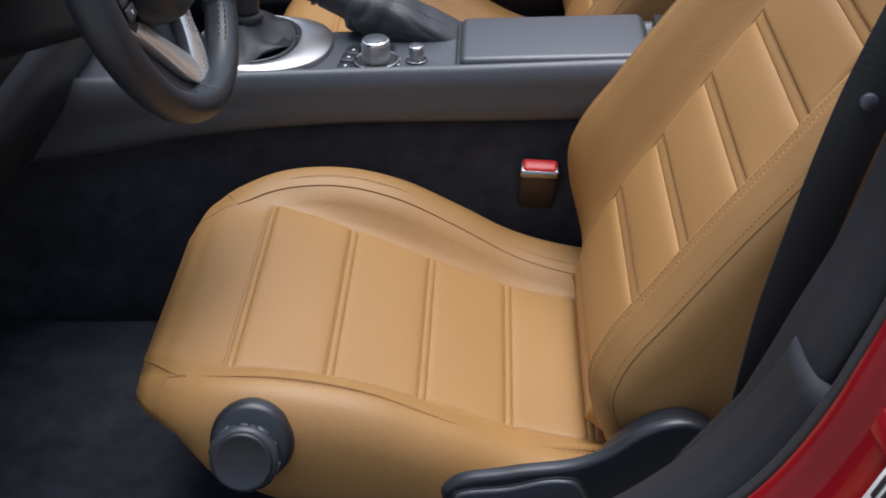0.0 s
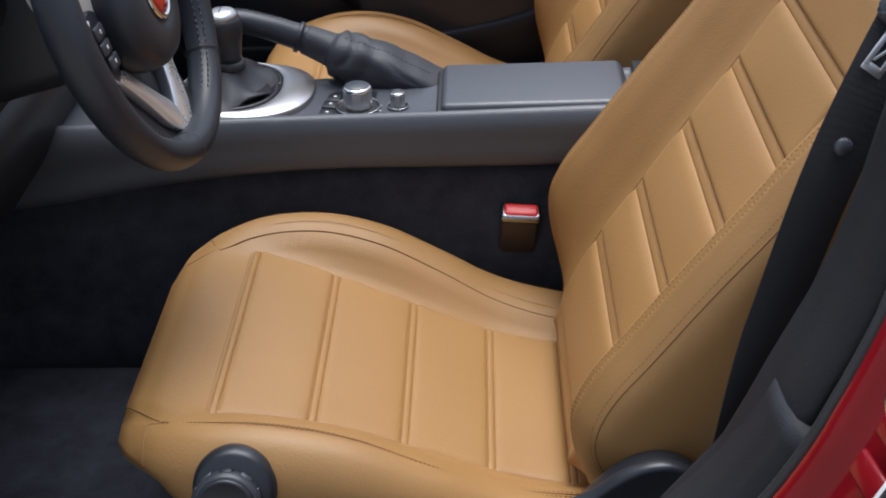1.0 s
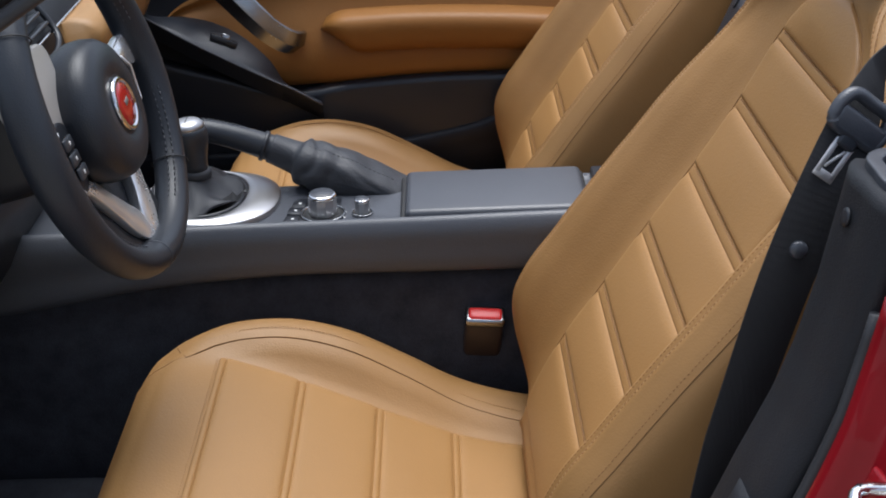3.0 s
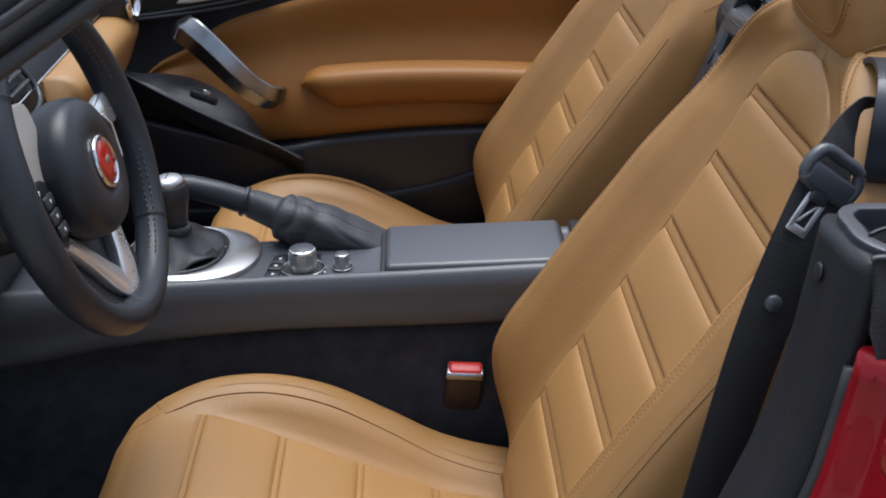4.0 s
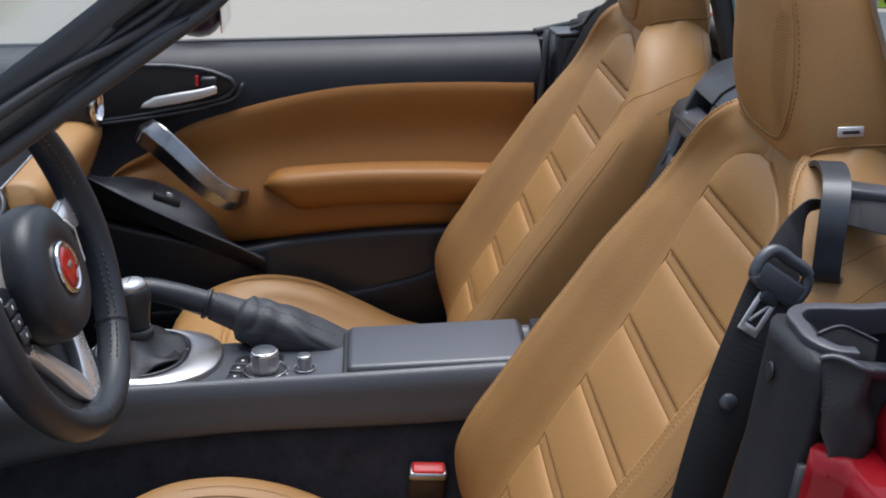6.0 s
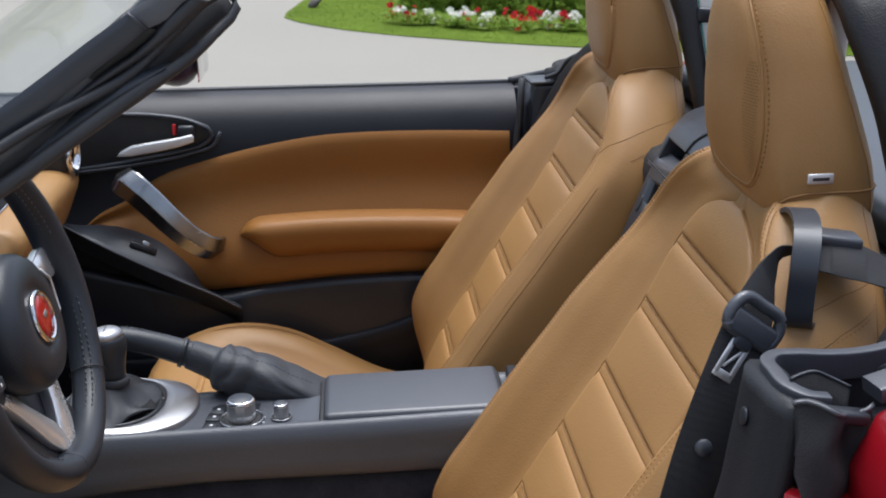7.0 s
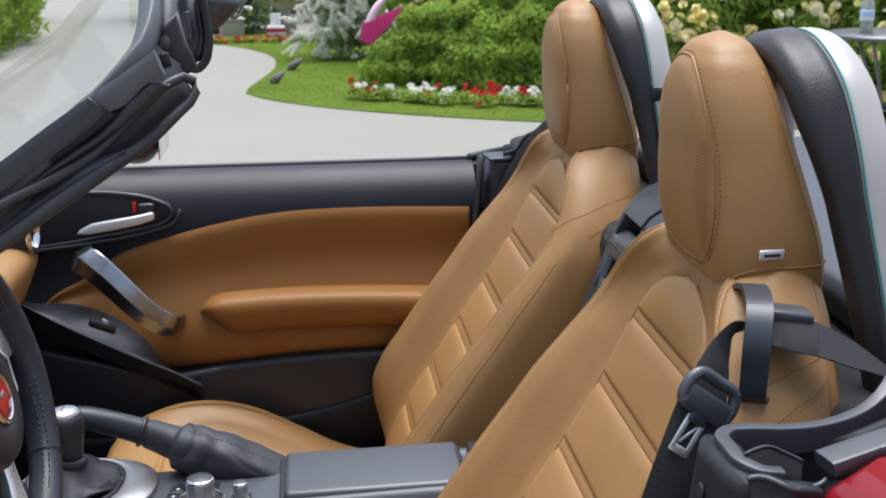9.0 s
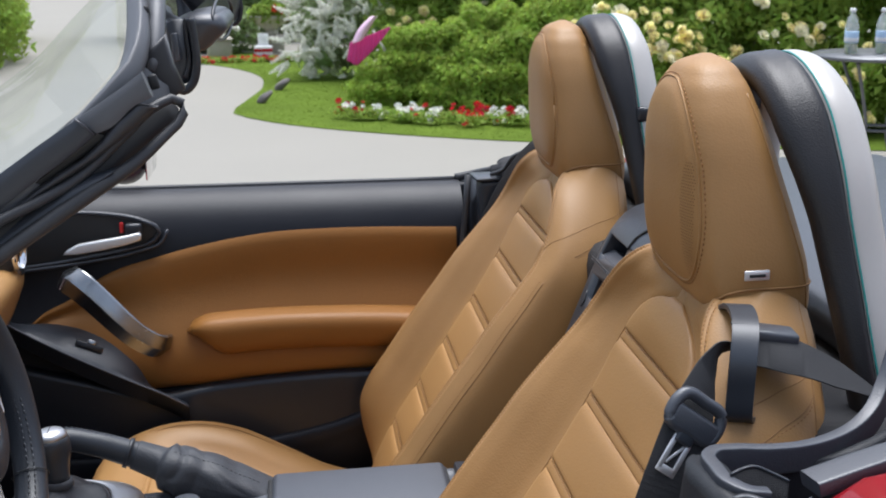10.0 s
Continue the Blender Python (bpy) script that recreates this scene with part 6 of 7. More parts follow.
part("mirror_shell", rbox(0.09, 0.20, 0.13, 0.04, 4, pose(-0.240, 1.33, 0.882)), SOFT, farmirror)
part("mirror_glass", rbox(0.004, 0.17, 0.11, 0.0015, 1, pose(-0.1935, 1.33, 0.882)), CHROME, farmirror)

# bonnet and nose, below the windscreen
front = thing("bonnet", "red bonnet and front wings of the roadster", "car body")
sec = [(y, 0.80 + 0.035 * math.cos((y - 0.37) / 0.85 * 1.3)) for y in np.linspace(-0.46, 1.20, 20)]
rows = []
for x in np.linspace(-0.66, -2.1, 20):
    d = ((-0.66 - x) / 1.44) ** 2
    rows.append([(x, 0.37 + (y - 0.37) * (1 - 0.12 * d), z - 0.22 * d) for y, z in sec] + [(x, 0.37 + 0.83 * (1 - 0.12 * d), 0.3), (x, 0.37 - 0.83 * (1 - 0.12 * d), 0.3)])
part("bonnet_skin", loft(rows), RED_PAINT, front)

# tail, far rear wing and wheels, which carry the body
tail = thing("roadster_tail", "red tail of the roadster behind the seats", "car body")
rows = []
for x in np.linspace(1.10, 1.95, 24):
    d = max(0.0, (x - 0.95) / 1.0)
    half, top = 0.80 - 0.14 * d**2, 0.85 - 0.10 * d**2
    rows.append([(x, 0.37 + y * half, z) for y, z in ((-1.0, 0.30), (-1.03, 0.55), (-1.0, 0.78), (-0.88, top - 0.01), (-0.5, top + 0.012), (0, top + 0.02), (0.5, top + 0.012), (0.88, top - 0.01), (1.0, 0.78), (1.03, 0.55), (1.0, 0.30))])
part("tail_skin", loft(rows), RED_PAINT, tail)
part("far_wing", plate([(0.44, 0.40), (0.95, 0.40), (0.95, 0.84), (0.62, 0.832), (0.44, 0.795)], 1.205, 1.31, 0.016, "xz", 4), RED_PAINT, tail)


def car_wheel(x, y):
    ob = thing("car_wheel", "dark road wheel of the red roadster on the drive", "wheel", "road wheels")
    m = pose(x, y, 0.30, 90, 0, 0)
    tyre = part("tyre", moved(lathe([(0.20, -0.10), (0.285, -0.10), (0.30, -0.08), (0.30, 0.08), (0.285, 0.10), (0.20, 0.10)], 40), m), TYRE, ob)
    part("rim", moved(lathe([(0.205, -0.085), (0.19, -0.06), (0.06, -0.07), (0.03, -0.08), (0.03, 0.08), (0.06, 0.07), (0.19, 0.06), (0.205, 0.085)], 40), m), SATIN, ob, "silver rim")


for wx in (-1.36, 1.22):
    for wy in (-0.36, 1.10):
        car_wheel(wx, wy)

# ---- garden ----
ground = tagged(part("ground", ([(-60, -40, 0), (60, -40, 0), (60, 90, 0), (-60, 90, 0)], [(0, 1, 2, 3)]), DRIVE, label="pale concrete drive"), "pale concrete drive that curves through the garden", "drive", kind="structure")
edge = crv([(6.0, 5.6), (3.2, 6.2), (1.5, 6.85), (0.75, 7.3), (0.0, 7.95), (-0.33, 8.45), (-0.40, 8.62), (-0.36, 9.2), (-0.22, 10.4), (-0.30, 11.6), (-0.75, 12.7), (-1.2, 13.3), (-1.0, 13.9), (2, 14.2), (9, 13), (12, 9), (10, 5.4)], 120, True)
lawn = bmesh.new()
vs = [lawn.verts.new((x, y, 0.002)) for x, y in edge]
f_ = lawn.faces.new(vs)
r_ = bmesh.ops.extrude_face_region(lawn, geom=[f_])
for v in r_["geom"]:
    if isinstance(v, bmesh.types.BMVert):
        v.co.z = 0.007
bmesh.ops.triangulate(lawn, faces=lawn.faces)
tagged(part("lawn", lawn, GRASS, smooth=False), "mown green lawn beside the drive", "lawn", kind="structure")

LEAF = material("shrub_leaf", (0.28, 0.40, 0.068), 0.6, vary=0.2, random_tint=0.25, spec=0.2)
LEAF_Y = material("yellow_green_leaf", (0.300, 0.425, 0.066), 0.6, vary=0.2, random_tint=0.25, spec=0.2)
# dark green that paints the shade inside the shrubs
CORE = material("painted_core_shade", (0.11, 0.175, 0.04), 1.0, vary=0.3, spec=0.0)
GRASS_BLADE = material("grass_blade", (0.122, 0.178, 0.026), 0.9, vary=0.2, random_tint=0.08, spec=0.05)
PETAL_RED = material("red_petal", (0.62, 0.02, 0.02), 0.6, vary=0.1, random_tint=0.25)
PETAL_WHITE = material("white_petal", (0.86, 0.86, 0.80), 0.6, vary=0.06, random_tint=0.12)
PETAL_YELLOW = material("yellow_petal", (0.92, 0.84, 0.42), 0.6, vary=0.1, random_tint=0.3)
PETAL_CREAM = material("cream_petal", (0.90, 0.86, 0.64), 0.6, vary=0.1, random_tint=0.2)
LEAF_PALE = material("pale_leaf", (0.30, 0.38, 0.17), 0.55, vary=0.2, random_tint=0.4)
IRON = material("grey_iron", (0.14, 0.145, 0.15), 0.4, metal=0.6, vary=0.15)
LABEL_BLUE = material("blue_label", (0.42, 0.58, 0.74), 0.5, vary=0.1)
BOTTLE = material("clear_plastic", (0.92, 0.95, 0.97), 0.12, vary=0.03)
BOTTLE.node_tree.nodes["Principled BSDF"].inputs["Transmission Weight"].default_value = 0.75
BOTTLE.node_tree.nodes["Principled BSDF"].inputs["IOR"].default_value = 1.2
PINK = material("pink_cloth", (0.72, 0.10, 0.36), 0.7, vary=0.15)
PINK_PALE = material("pale_pink_cloth", (0.80, 0.55, 0.68), 0.7, vary=0.15)
STONE = material("pot_stone", (0.42, 0.38, 0.32), 0.85, grain=0.5, grain_scale=40, vary=0.15)
DARK_STONE = material("dark_stone", (0.14, 0.125, 0.12), 0.8, grain=0.5, grain_scale=40, vary=0.2)


def let_light_through(m, share):
    """Leaves and petals pass part of the light on to their other side."""
    t = m.node_tree
    b = t.nodes["Principled BSDF"]
    tr = t.nodes.new("ShaderNodeBsdfTranslucent")
    mix = t.nodes.new("ShaderNodeMixShader")
    mix.inputs[0].default_value = share
    t.links.new(b.inputs["Base Color"].links[0].from_socket, tr.inputs["Color"])
    t.links.new(b.outputs[0], mix.inputs[1])
    t.links.new(tr.outputs[0], mix.inputs[2])
    t.links.new(mix.outputs[0], t.nodes["Material Output"].inputs["Surface"])


for m_ in (LEAF, LEAF_Y, LEAF_PALE, PETAL_RED, PETAL_WHITE, PETAL_YELLOW, PETAL_CREAM, PINK, GRASS_BLADE):
    let_light_through(m_, 0.55)


def leaves(n, pick, size, rng, flat=0.4):
    """Loose leaves: small folded quads at places that pick gives."""
    p, out = pick(rng, n)
    unit = lambda v: v / (np.linalg.norm(v, axis=1)[:, None] + 1e-9)  # noqa: E731
    d = unit(rng.normal(size=(n, 3)))
    nn = unit(out + 0.6 * rng.normal(size=(n, 3)) + (0, 0, 0.3))
    a = unit(np.cross(nn, d))
    b = np.cross(nn, a)
    s = size * rng.uniform(0.6, 1.35, size=(n, 1))
    v = np.stack([p - a * s, p + b * s * flat - nn * 0.15 * s, p + a * s - nn * 0.2 * s, p - b * s * flat - nn * 0.15 * s], 1).reshape(-1, 3)
    faces = [q for o in range(0, 4 * n, 4) for q in ((o, o + 1, o + 2), (o, o + 2, o + 3))]
    return v, faces


def blooms(n, pick, size, rng):
    """Flower heads: three rings of cupped petals round a bud."""
    verts, faces = [], []
    places, outs = pick(rng, n)
    for p, out in zip(places, outs):
        s = size * rng.uniform(0.7, 1.3)
        ups = out + 0.4 * rng.normal(size=3)
        ups /= np.linalg.norm(ups)
        a = np.cross(ups, (0.3, 0.9, 0.2))
        a /= np.linalg.norm(a)
        b = np.cross(ups, a)
        for ring, (r0, r1, h0, h1) in enumerate(((0.25, 1.0, -0.25, 0.10), (0.18, 0.72, -0.10, 0.40), (0.08, 0.40, 0.0, 0.55))):
            for j in range(5):
                q = 2 * math.pi * (j + 0.5 * ring) / 5 + rng.uniform(-0.15, 0.15)
                o = len(verts)
                for rr, hh, dq in ((r0, h0, -0.45), (r0, h0, 0.45), (r1 * 0.9, h1, 0.62), (r1 * 1.08, h1 * 0.8, 0.0), (r1 * 0.9, h1, -0.62)):
                    k = s * rng.uniform(0.92, 1.08)
                    verts.append(p + ups * k * hh + k * rr * (math.cos(q + dq) * a + math.sin(q + dq) * b))
                faces += [(o, o + 1, o + 2, o + 3), (o, o + 3, o + 4)]
    return verts, faces


def clumps(centres, rng, shell=0.75):
    """A chooser of places over many uneven clumps: centres are (x, y, z, radius)."""
    cs = np.array(centres, float)
    wts = cs[:, 3] ** 2 / (cs[:, 3] ** 2).sum()

    def pick(r, n):
        c = cs[r.choice(len(cs), size=n, p=wts)]
        d = r.normal(size=(n, 3))
        d[:, 2] += 0.35
        d[:, 1] -= 0.45
        d /= np.linalg.norm(d, axis=1)[:, None]
        k = c[:, 3:] * (shell + (1 - shell) * r.uniform(size=(n, 1)) ** 0.6) * (1 + 0.12 * np.sin(9 * d[:, :1] + c[:, :1] * 7) + 0.10 * np.sin(11 * d[:, 2:] + c[:, 1:2] * 5))
        q = c[:, :3] + d * k
        q[:, 2] = np.maximum(q[:, 2], 0.04)
        return q, d

    return pick


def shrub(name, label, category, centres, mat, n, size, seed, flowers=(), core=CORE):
    rng = np.random.RandomState(seed)
    ob = thing(name, label, category)
    pick = clumps(centres, rng)
    lv, lf = leaves(n, pick, size, rng)
    tagged(part("leaves", (lv, lf), mat, ob, smooth=False), kind="stuff")
    # filler balls; their default dark colour stands in for shade between leaves
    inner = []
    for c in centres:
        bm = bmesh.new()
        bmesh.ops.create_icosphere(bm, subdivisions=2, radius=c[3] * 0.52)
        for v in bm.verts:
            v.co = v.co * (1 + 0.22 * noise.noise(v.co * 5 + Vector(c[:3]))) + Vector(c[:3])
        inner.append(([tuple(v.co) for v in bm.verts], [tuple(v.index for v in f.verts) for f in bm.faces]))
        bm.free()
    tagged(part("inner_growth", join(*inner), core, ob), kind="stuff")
    # blooms sit on the outermost leaves of the side that faces the drive
    mids = np.asarray(lv).reshape(-1, 4, 3).mean(1) if flowers else None
    for count, m, s in flowers:
        heads, ways = [], []
        for _ in range(count):
            c = mids[rng.randint(len(mids))]
            near = mids[(np.abs(mids[:, 0] - c[0]) < 0.07) & (np.abs(mids[:, 2] - c[2]) < 0.07)]
            y = near[:, 1].min() - 0.01
            for _ in range(rng.randint(1, 4)):
                heads.append((c[0] + rng.normal() * s * 1.1, y - rng.uniform(0, 0.03), c[2] + rng.normal() * s * 0.9))
                ways.append((0.1, -0.8, 0.45))
        spot = (np.array(heads), np.array(ways))
        tagged(part("blossom", blooms(len(heads), lambda r, n: spot, s, rng), m, ob), kind="stuff")  # noqa: B023
    return ob


rg = np.random.RandomState(11)


def row(x0, y0, x1, y1, n, z, r, jit=0.2):
    out = []
    for i in range(n):
        u = i / max(1, n - 1)
        out.append((x0 + (x1 - x0) * u + rg.uniform(-jit, jit), y0 + (y1 - y0) * u + rg.uniform(-jit, jit), z + rg.uniform(-jit, jit) * 0.5, r * rg.uniform(0.75, 1.25)))
    return out
shrub("clipped_shrub", "dense rounded yellow-green shrub behind the flower bed", "shrub", row(0.80, 8.75, 1.3, 8.45, 5, 0.14, 0.25, 0.08) + row(0.95, 8.9, 1.7, 8.5, 6, 0.34, 0.30, 0.08), LEAF_Y, 42000, 0.023, 1)
shrub("clipped_shrub", "dense yellow-green shrub with darker hollows behind the flower bed", "shrub", row(1.6, 8.35, 2.5, 7.75, 6, 0.18, 0.30, 0.08) + row(1.6, 8.6, 2.6, 8.0, 6, 0.50, 0.32, 0.1), LEAF_Y, 46000, 0.024, 7)
shrub("rose_hedge", "tall leafy rose hedge with pale yellow blooms", "rose hedge", row(1.25, 10.4, 2.6, 9.0, 6, 0.35, 0.45) + row(1.15, 10.6, 2.6, 9.0, 7, 0.9, 0.45) + row(1.2, 10.7, 2.8, 9.3, 7, 1.5, 0.5) + row(2.4, 7.9, 6.5, 5.4, 12, 0.35, 0.45) + row(2.5, 8.2, 6.7, 5.7, 12, 0.9, 0.45) + row(2.6, 8.5, 6.9, 6.0, 12, 1.5, 0.5), LEAF, 150000, 0.036, 2, ((190, PETAL_YELLOW, 0.040), (80, PETAL_CREAM, 0.040)))
white = shrub("white_shrub", "white-flowering shrub with drooping panicles beside the lawn", "shrub", row(0.22, 11.2, 0.62, 11.1, 4, 0.20, 0.16, 0.08) + row(0.30, 11.4, 0.85, 11.3, 5, 0.55, 0.24, 0.1) + row(0.35, 11.5, 0.9, 11.5, 4, 1.0, 0.3, 0.1), LEAF_PALE, 4500, 0.030, 3, core=LEAF_PALE)
rngp = np.random.RandomState(31)
tips, outs = clumps(row(0.10, 11.1, 0.62, 10.95, 7, 0.24, 0.20, 0.08) + row(0.16, 11.2, 0.75, 11.1, 7, 0.55, 0.26, 0.1) + row(0.40, 11.3, 0.85, 11.2, 5, 0.95, 0.28, 0.1), rngp, 1.0)(rngp, 150)
cones = []
for p, d in zip(tips, outs):
    way = d * (1, 0.4, 1) + np.array((-0.45, -0.15, 0.0)) + 0.35 * rngp.normal(size=3)
    way /= np.linalg.norm(way)
    cones += [(*(p + way * 0.030 * k), 0.038 - 0.005 * k) for k in range(6)]
tagged(part("panicle", leaves(40000, clumps(cones, rngp, 0.4), 0.009, rngp, 0.8), PETAL_WHITE, white, smooth=False), kind="stuff")
# pale leaves on these two bushes: background haze is put into the leaf colour
shrub("green_bush", "loose green bush with small white flowers behind the stone block", "bush", row(-1.3, 14.6, -0.7, 14.5, 4, 0.25, 0.30, 0.1) + row(-1.4, 14.9, -0.5, 14.8, 5, 0.7, 0.4, 0.1), LEAF_PALE, 16000, 0.04, 5, ((50, PETAL_WHITE, 0.032),))
shrub("far_bushes", "bushes and trees behind the lawn, leaves paled to paint haze", "bushes", row(-1.3, 16.6, 5, 16.2, 9, 0.7, 0.8, 0.3) + row(-1.2, 17.6, 6, 17.2, 8, 2.0, 1.1, 0.3), LEAF_PALE, 60000, 0.06, 4)
shrub("left_hedge", "loose green hedge along the drive with a few white blooms", "hedge", row(-3.3, 12.0, -4.2, 17.5, 8, 0.4, 0.5, 0.12) + row(-3.6, 12.2, -4.6, 17.8, 8, 1.1, 0.6, 0.12), LEAF, 36000, 0.045, 6, ((40, PETAL_WHITE, 0.06),))
shrub("distant_trees", "pale green trees beyond the end of the drive", "trees", row(-26, 50, 14, 52, 16, 2.5, 3.0, 0.8) + row(-26, 52, 14, 54, 14, 6.5, 3.2, 0.8), LEAF, 36000, 0.24, 8)

# blades over the lawn's near part
rngg = np.random.RandomState(51)


def on_lawn(r, n):
    p = np.column_stack([r.uniform(-0.6, 4.0, 3 * n), r.uniform(5.8, 13.5, 3 * n)])
    xs_, ys_ = edge[:, 0], edge[:, 1]
    inside = np.zeros(len(p), bool)
    for i in range(len(edge)):
        j = i - 1
        hit = ((ys_[i] > p[:, 1]) != (ys_[j] > p[:, 1])) & (p[:, 0] < (xs_[j] - xs_[i]) * (p[:, 1] - ys_[i]) / (ys_[j] - ys_[i] + 1e-12) + xs_[i])
        inside ^= hit
    q = p[inside][:n]
    return np.column_stack([q, 0.008 + 0.006 * r.uniform(size=len(q))]), np.tile((0.0, -0.3, 0.9), (len(q), 1))


probe = on_lawn(rngg, 70000)
blades = leaves(len(probe[0]), lambda r, n: probe, 0.008, rngg, 0.25)
tagged(part("grass_blades", blades, GRASS_BLADE, smooth=False), "short green grass blades on the lawn", "grass", kind="stuff")

# flower border in front of the shrubs
rngf = np.random.RandomState(21)
border = thing("flower_border", "low border of red and white bedding flowers", "flower bed")
bl = crv([(0.42, 8.16), (0.58, 8.05), (0.90, 7.86), (1.35, 7.62), (1.8, 7.40), (2.4, 7.0), (3.0, 6.6)], 200)
tufts = np.array([bl[min(199, int(k * 4.6))] for k in range(44)]) + rngf.normal(size=(44, 2)) * 0.05


def at_tufts(pickable, spread, high):
    def pick(r, n):
        c = tufts[r.choice(pickable, n)]
        p = np.column_stack([c + r.normal(size=(n, 2)) * spread, 0.035 + high * r.uniform(size=n)])
        return p, np.tile((0.0, -0.5, 0.8), (n, 1))

    return pick


reds = [i for i in range(44) if rngf.uniform() < 0.55]
whites = [i for i in range(44) if i not in reds]
tagged(part("bedding_leaves", leaves(5200, at_tufts(list(range(44)), 0.05, 0.06), 0.02, rngf), LEAF, border, smooth=False), kind="stuff")
tagged(part("red_blossom", blooms(150, at_tufts(reds, 0.035, 0.11), 0.024, rngf), PETAL_RED, border), kind="stuff")
tagged(part("white_blossom", blooms(110, at_tufts(whites, 0.035, 0.10), 0.024, rngf), PETAL_WHITE, border), kind="stuff")

# stone pedestal with a planted urn
urn = thing("stone_urn", "stone urn on a square pedestal, planted with red and green", "garden urn")
part("plinth", rbox(0.36, 0.36, 0.06, 0.01, 2, pose(-0.17, 13.55, 0.03)), STONE, urn)
part("pedestal", rbox(0.27, 0.27, 0.17, 0.012, 2, pose(-0.17, 13.55, 0.135)), STONE, urn)
part("pedestal_cap", rbox(0.34, 0.34, 0.045, 0.012, 2, pose(-0.17, 13.55, 0.238)), STONE, urn)
part("bowl", moved(lathe([(0.08, 0.0), (0.055, 0.03), (0.06, 0.07), (0.16, 0.13), (0.215, 0.20), (0.235, 0.23), (0.21, 0.235)], 28), pose(-0.19, 13.55, 0.26)), STONE, urn)
rngu = np.random.RandomState(41)
fill = clumps([(-0.2 + 0.14 * math.cos(q), 13.55 + 0.14 * math.sin(q), 0.51, 0.10) for q in np.linspace(0, 6.28, 8)] + [(-0.2, 13.55, 0.58, 0.12)], rngu)
tagged(part("urn_foliage", leaves(2600, fill, 0.03, rngu), LEAF, urn, smooth=False), kind="stuff")
tagged(part("urn_blossom", blooms(26, fill, 0.045, rngu), PETAL_RED, urn), kind="stuff")
block = thing("stone_block", "low pale stone block at the edge of the lawn", "stone block")
part("block_body", rbox(0.27, 0.30, 0.20, 0.02, 3, pose(-0.80, 13.85, 0.10, 0, 0, 8)), STONE, block)
part("block_cap", rbox(0.30, 0.33, 0.03, 0.01, 2, pose(-0.80, 13.85, 0.21, 0, 0, 8)), STONE, block)
crate = thing("striped_box", "red and white striped box before the pedestal", "box")
part("box_body", rbox(0.20, 0.16, 0.17, 0.006, 2, pose(-0.27, 13.22, 0.085)), WHITE_TAG, crate)
for zz in (0.045, 0.125):
    part("red_stripe", rbox(0.204, 0.164, 0.038, 0.003, 1, pose(-0.27, 13.22, zz)), PETAL_RED, crate)
part("box_card", rbox(0.12, 0.012, 0.14, 0.003, 1, pose(-0.27, 13.25, 0.238)), WHITE_TAG, crate)
strip = thing("red_flower_strip", "strip of low red flowers behind the lawn", "flower bed")


def behind(r, n):
    return np.column_stack([r.uniform(-0.95, 0.35, n), 13.05 + 0.15 * r.normal(size=n) * 0.4, 0.015 + 0.05 * r.uniform(size=n)]), np.tile((0.0, -0.4, 0.9), (n, 1))


tagged(part("strip_leaves", leaves(1500, behind, 0.025, rngu), LEAF, strip, smooth=False), kind="stuff")
tagged(part("strip_blossom", blooms(120, behind, 0.028, rngu), PETAL_RED, strip), kind="stuff")


def garden_stone(x, y, long, turn, seed):
    ob = thing("garden_stone", "small dark upright stone at the lawn's edge", "stone", "edging stones")
    bm = bmesh.new()
    bmesh.ops.create_icosphere(bm, subdivisions=3, radius=0.5)
    for v in bm.verts:
        k = 1 + 0.22 * noise.noise(v.co * 2.2 + Vector((seed, 0, 0)))
        v.co = Vector((v.co.x * long * k, v.co.y * 0.08 * k, v.co.z * 0.068 * k * (1 - 0.5 * v.co.x)))
    bmesh.ops.transform(bm, matrix=pose(x, y, 0.055, 0, -36, turn), verts=bm.verts)
    part("stone_body", bm, DARK_STONE, ob)


garden_stone(-0.17, 9.22, 0.16, 12, 1)
garden_stone(-0.04, 10.15, 0.17, 12, 5)

# folded pink parasol leaning among the shrubs
para = thing("parasol", "half-folded pink parasol cloth leaning in the shrubs", "parasol")
rows = []
for v in np.linspace(0, 1, 73):
    top = np.array([np.interp(v, [0, 1], q) for q in ((0.560, 0.900), (0.462, 0.590))])
    low = np.array([np.interp(v, [0, 0.22, 0.5, 0.75, 1], q) for q in ((0.525, 0.610, 0.722, 0.822, 0.908), (0.310, 0.262, 0.365, 0.473, 0.572))])
    fold = 0.016 * abs(math.sin(9.5 * math.pi * v))
    line = [np.array((*(top + (low - top) * u), 0))[[0, 2, 1]] + (0, 9.60 - fold * (0.3 + 0.7 * u) - 0.05 * math.sin(math.pi * v), 0) for u in np.linspace(0, 1, 10)]
    rows.append(line + [p + np.array((0, 0.004, 0)) for p in line[::-1]])
nearer = Matrix.Translation((0.107, -1.211, 1.271)) @ Matrix.Scale(0.893, 4) @ Matrix.Translation((-0.107, 1.211, -1.271))
part("cloth", moved(loft(rows), nearer), PINK, para)
left_e = crv([(0.575, 0.455), (0.600, 0.525), (0.650, 0.600), (0.745, 0.685)], 20)
right_e = crv([(0.665, 0.487), (0.700, 0.545), (0.745, 0.610), (0.795, 0.685)], 20)
part("upper_fold", moved(loft([[(x0 + (x1 - x0) * k, 9.535 - 0.035 * math.sin(math.pi * k) + d, z0 + (z1 - z0) * k) for d, ks in ((0, np.linspace(0, 1, 9)), (0.006, np.linspace(1, 0, 9))) for k in ks] for (x0, z0), (x1, z1) in zip(left_e, right_e)]), nearer), PINK_PALE, para, "pale pink folded cloth")
part("pole", tube([(0.70, 8.56, 0.62), (0.86, 8.80, 0.35), (0.98, 8.95, 0.0)], 0.009, 8), WHITE_TAG, para)

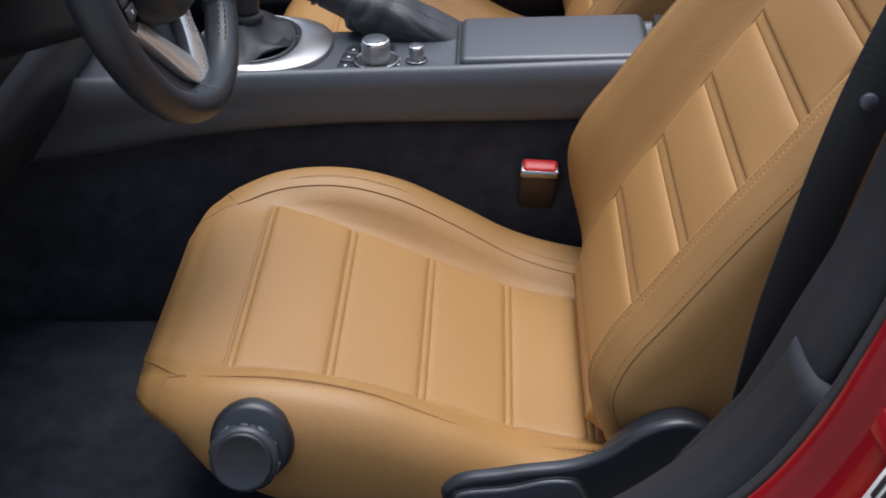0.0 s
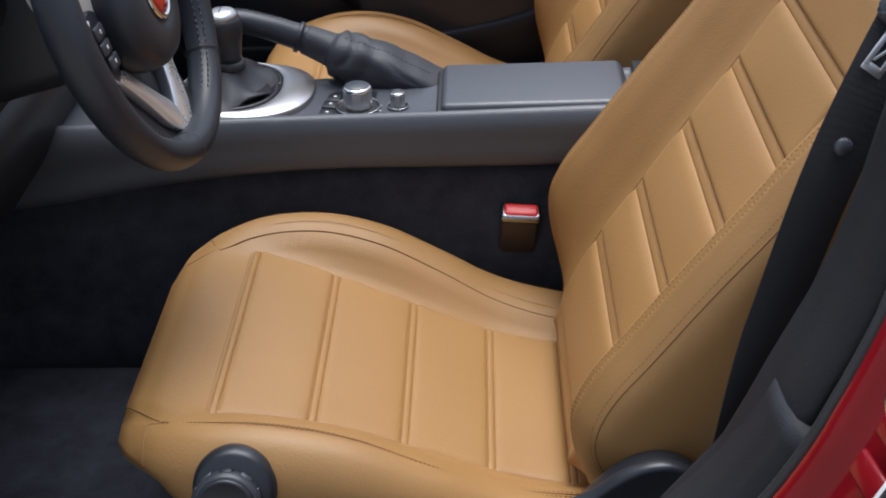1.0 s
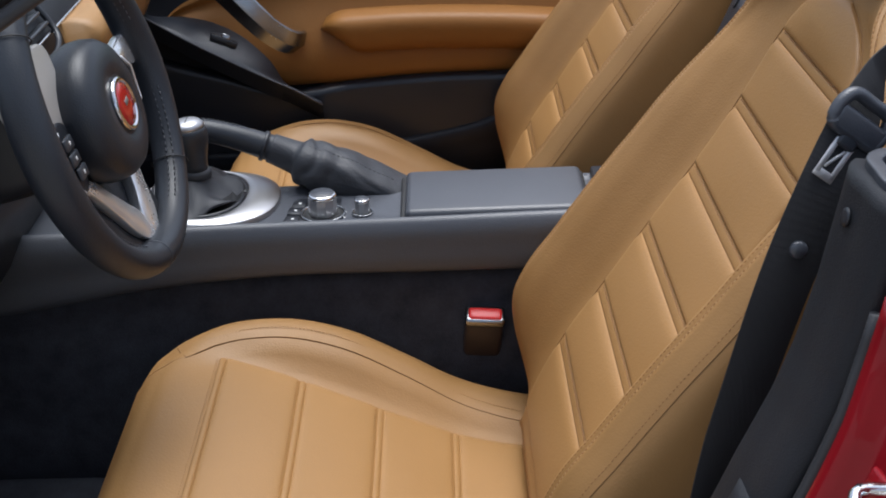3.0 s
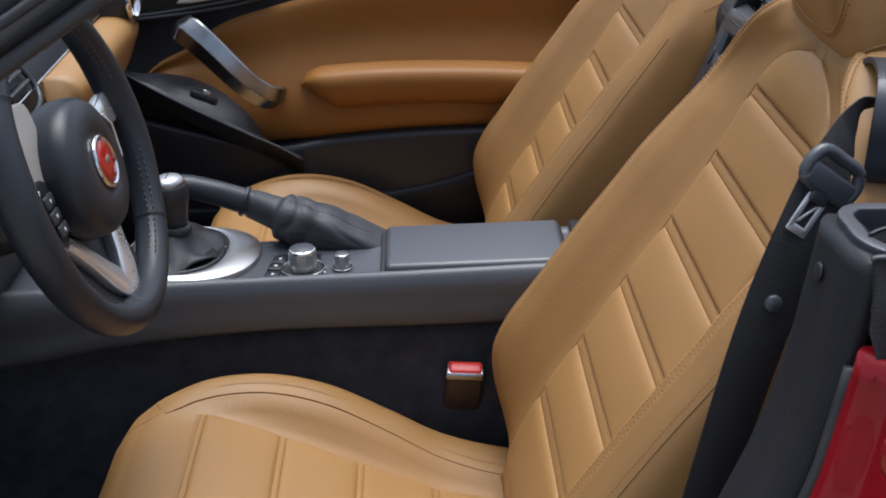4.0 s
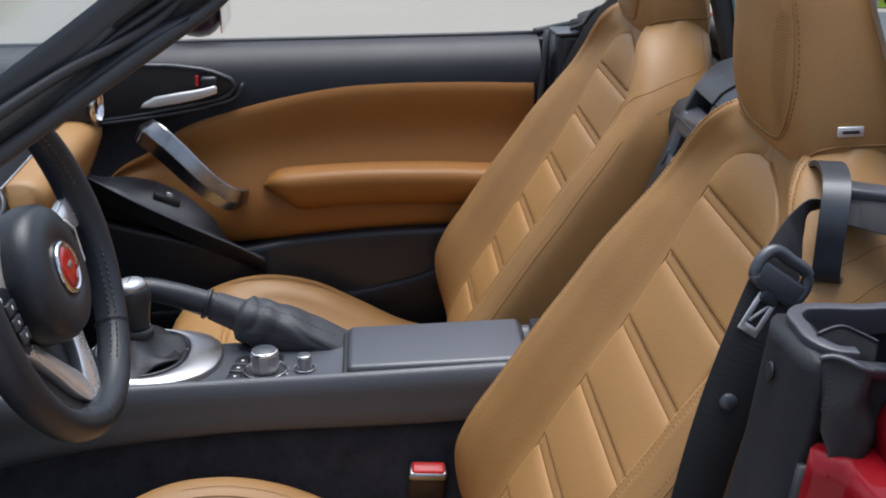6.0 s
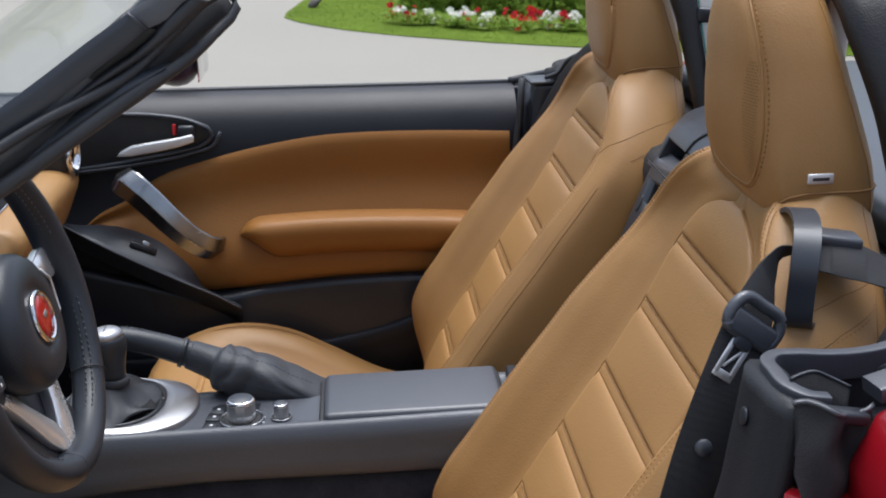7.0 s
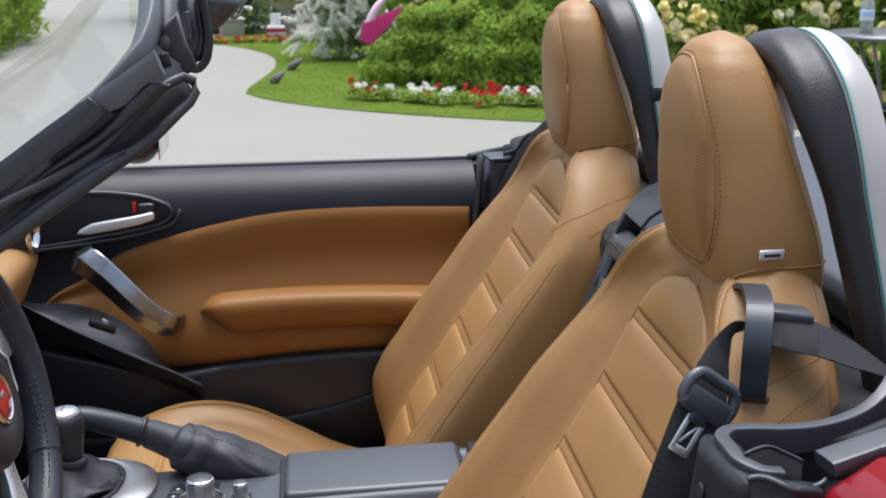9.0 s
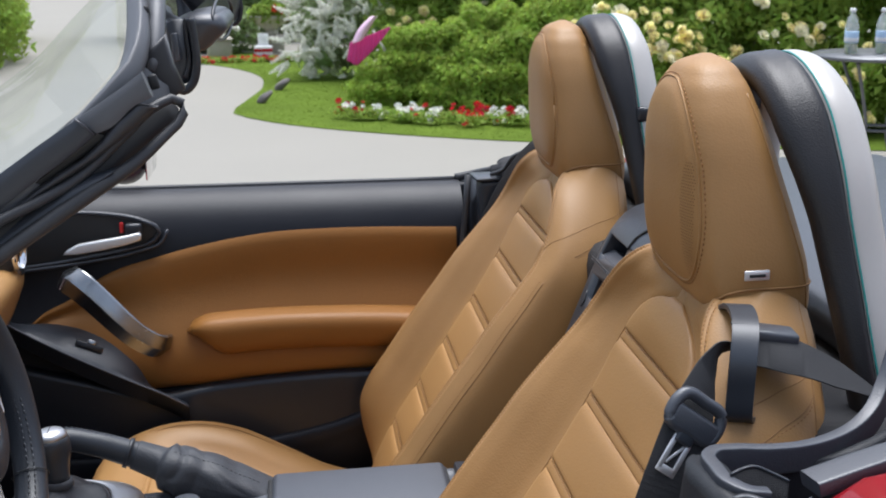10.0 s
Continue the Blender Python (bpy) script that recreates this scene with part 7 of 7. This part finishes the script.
# cafe table with two bottles
table = thing("cafe_table", "round grey metal garden table on thin iron legs", "table")
TX, TY = 2.98, 4.74
part("tabletop", moved(lathe([(0.30, 0.0), (0.335, 0.004), (0.34, 0.014), (0.335, 0.022), (0.001, 0.024)], 48), pose(TX, TY, 0.70)), IRON, table)
for q in (35, 125, 215, 305):
    c, s = math.cos(radians(q)), math.sin(radians(q))
    part("leg", tube(crv([(TX + 0.22 * c, TY + 0.22 * s, 0.70), (TX + 0.14 * c, TY + 0.14 * s, 0.50), (TX + 0.10 * c, TY + 0.10 * s, 0.34), (TX + 0.18 * c, TY + 0.18 * s, 0.14), (TX + 0.28 * c, TY + 0.28 * s, 0.0)], 24), 0.009, 8), IRON, table)
part("leg_ring", tube([(TX + 0.105 * math.cos(q), TY + 0.105 * math.sin(q), 0.35) for q in np.linspace(0, 2 * math.pi, 33)], 0.007, 8), IRON, table)


def bottle(x, y):
    ob = thing("water_bottle", "clear plastic water bottle with a pale blue label", "bottle", "bottles on the table")
    part("bottle_body", moved(lathe([(0.028, 0.0), (0.032, 0.006), (0.031, 0.05), (0.033, 0.10), (0.032, 0.14), (0.022, 0.175), (0.013, 0.19), (0.012, 0.205)], 28), pose(x, y, 0.7245)), BOTTLE, ob)
    part("label_band", moved(lathe([(0.0325, 0.055), (0.0338, 0.057), (0.0338, 0.108), (0.0325, 0.110)], 28), pose(x, y, 0.7245)), LABEL_BLUE, ob, "pale blue paper label")
    part("label_strip", moved(lathe([(0.0341, 0.060), (0.0344, 0.062), (0.0344, 0.078), (0.0341, 0.080)], 28), pose(x, y, 0.7245)), WHITE_TAG, ob)
    part("cap", moved(lathe([(0.014, 0.203), (0.0145, 0.206), (0.0145, 0.218), (0.012, 0.221), (0.001, 0.221)], 24), pose(x, y, 0.7245)), WHITE_TAG, ob, "white screw cap")


bottle(2.81, 4.72)
bottle(2.96, 4.70)

ADDED_WALL = material("added_wall_render", (0.32, 0.28, 0.23), 0.9, grain=0.4, grain_scale=40, vary=0.15)
# unseen wall added behind the camera: closes that side and shapes the side light
added_wall = thing("wall_south", "unseen plain wall added behind the camera to shape the side light", "wall", kind="structure")
part("wall", rbox(30, 0.3, 2.6, 0.02, 2, pose(0, -8.0, 1.3)), ADDED_WALL, added_wall)
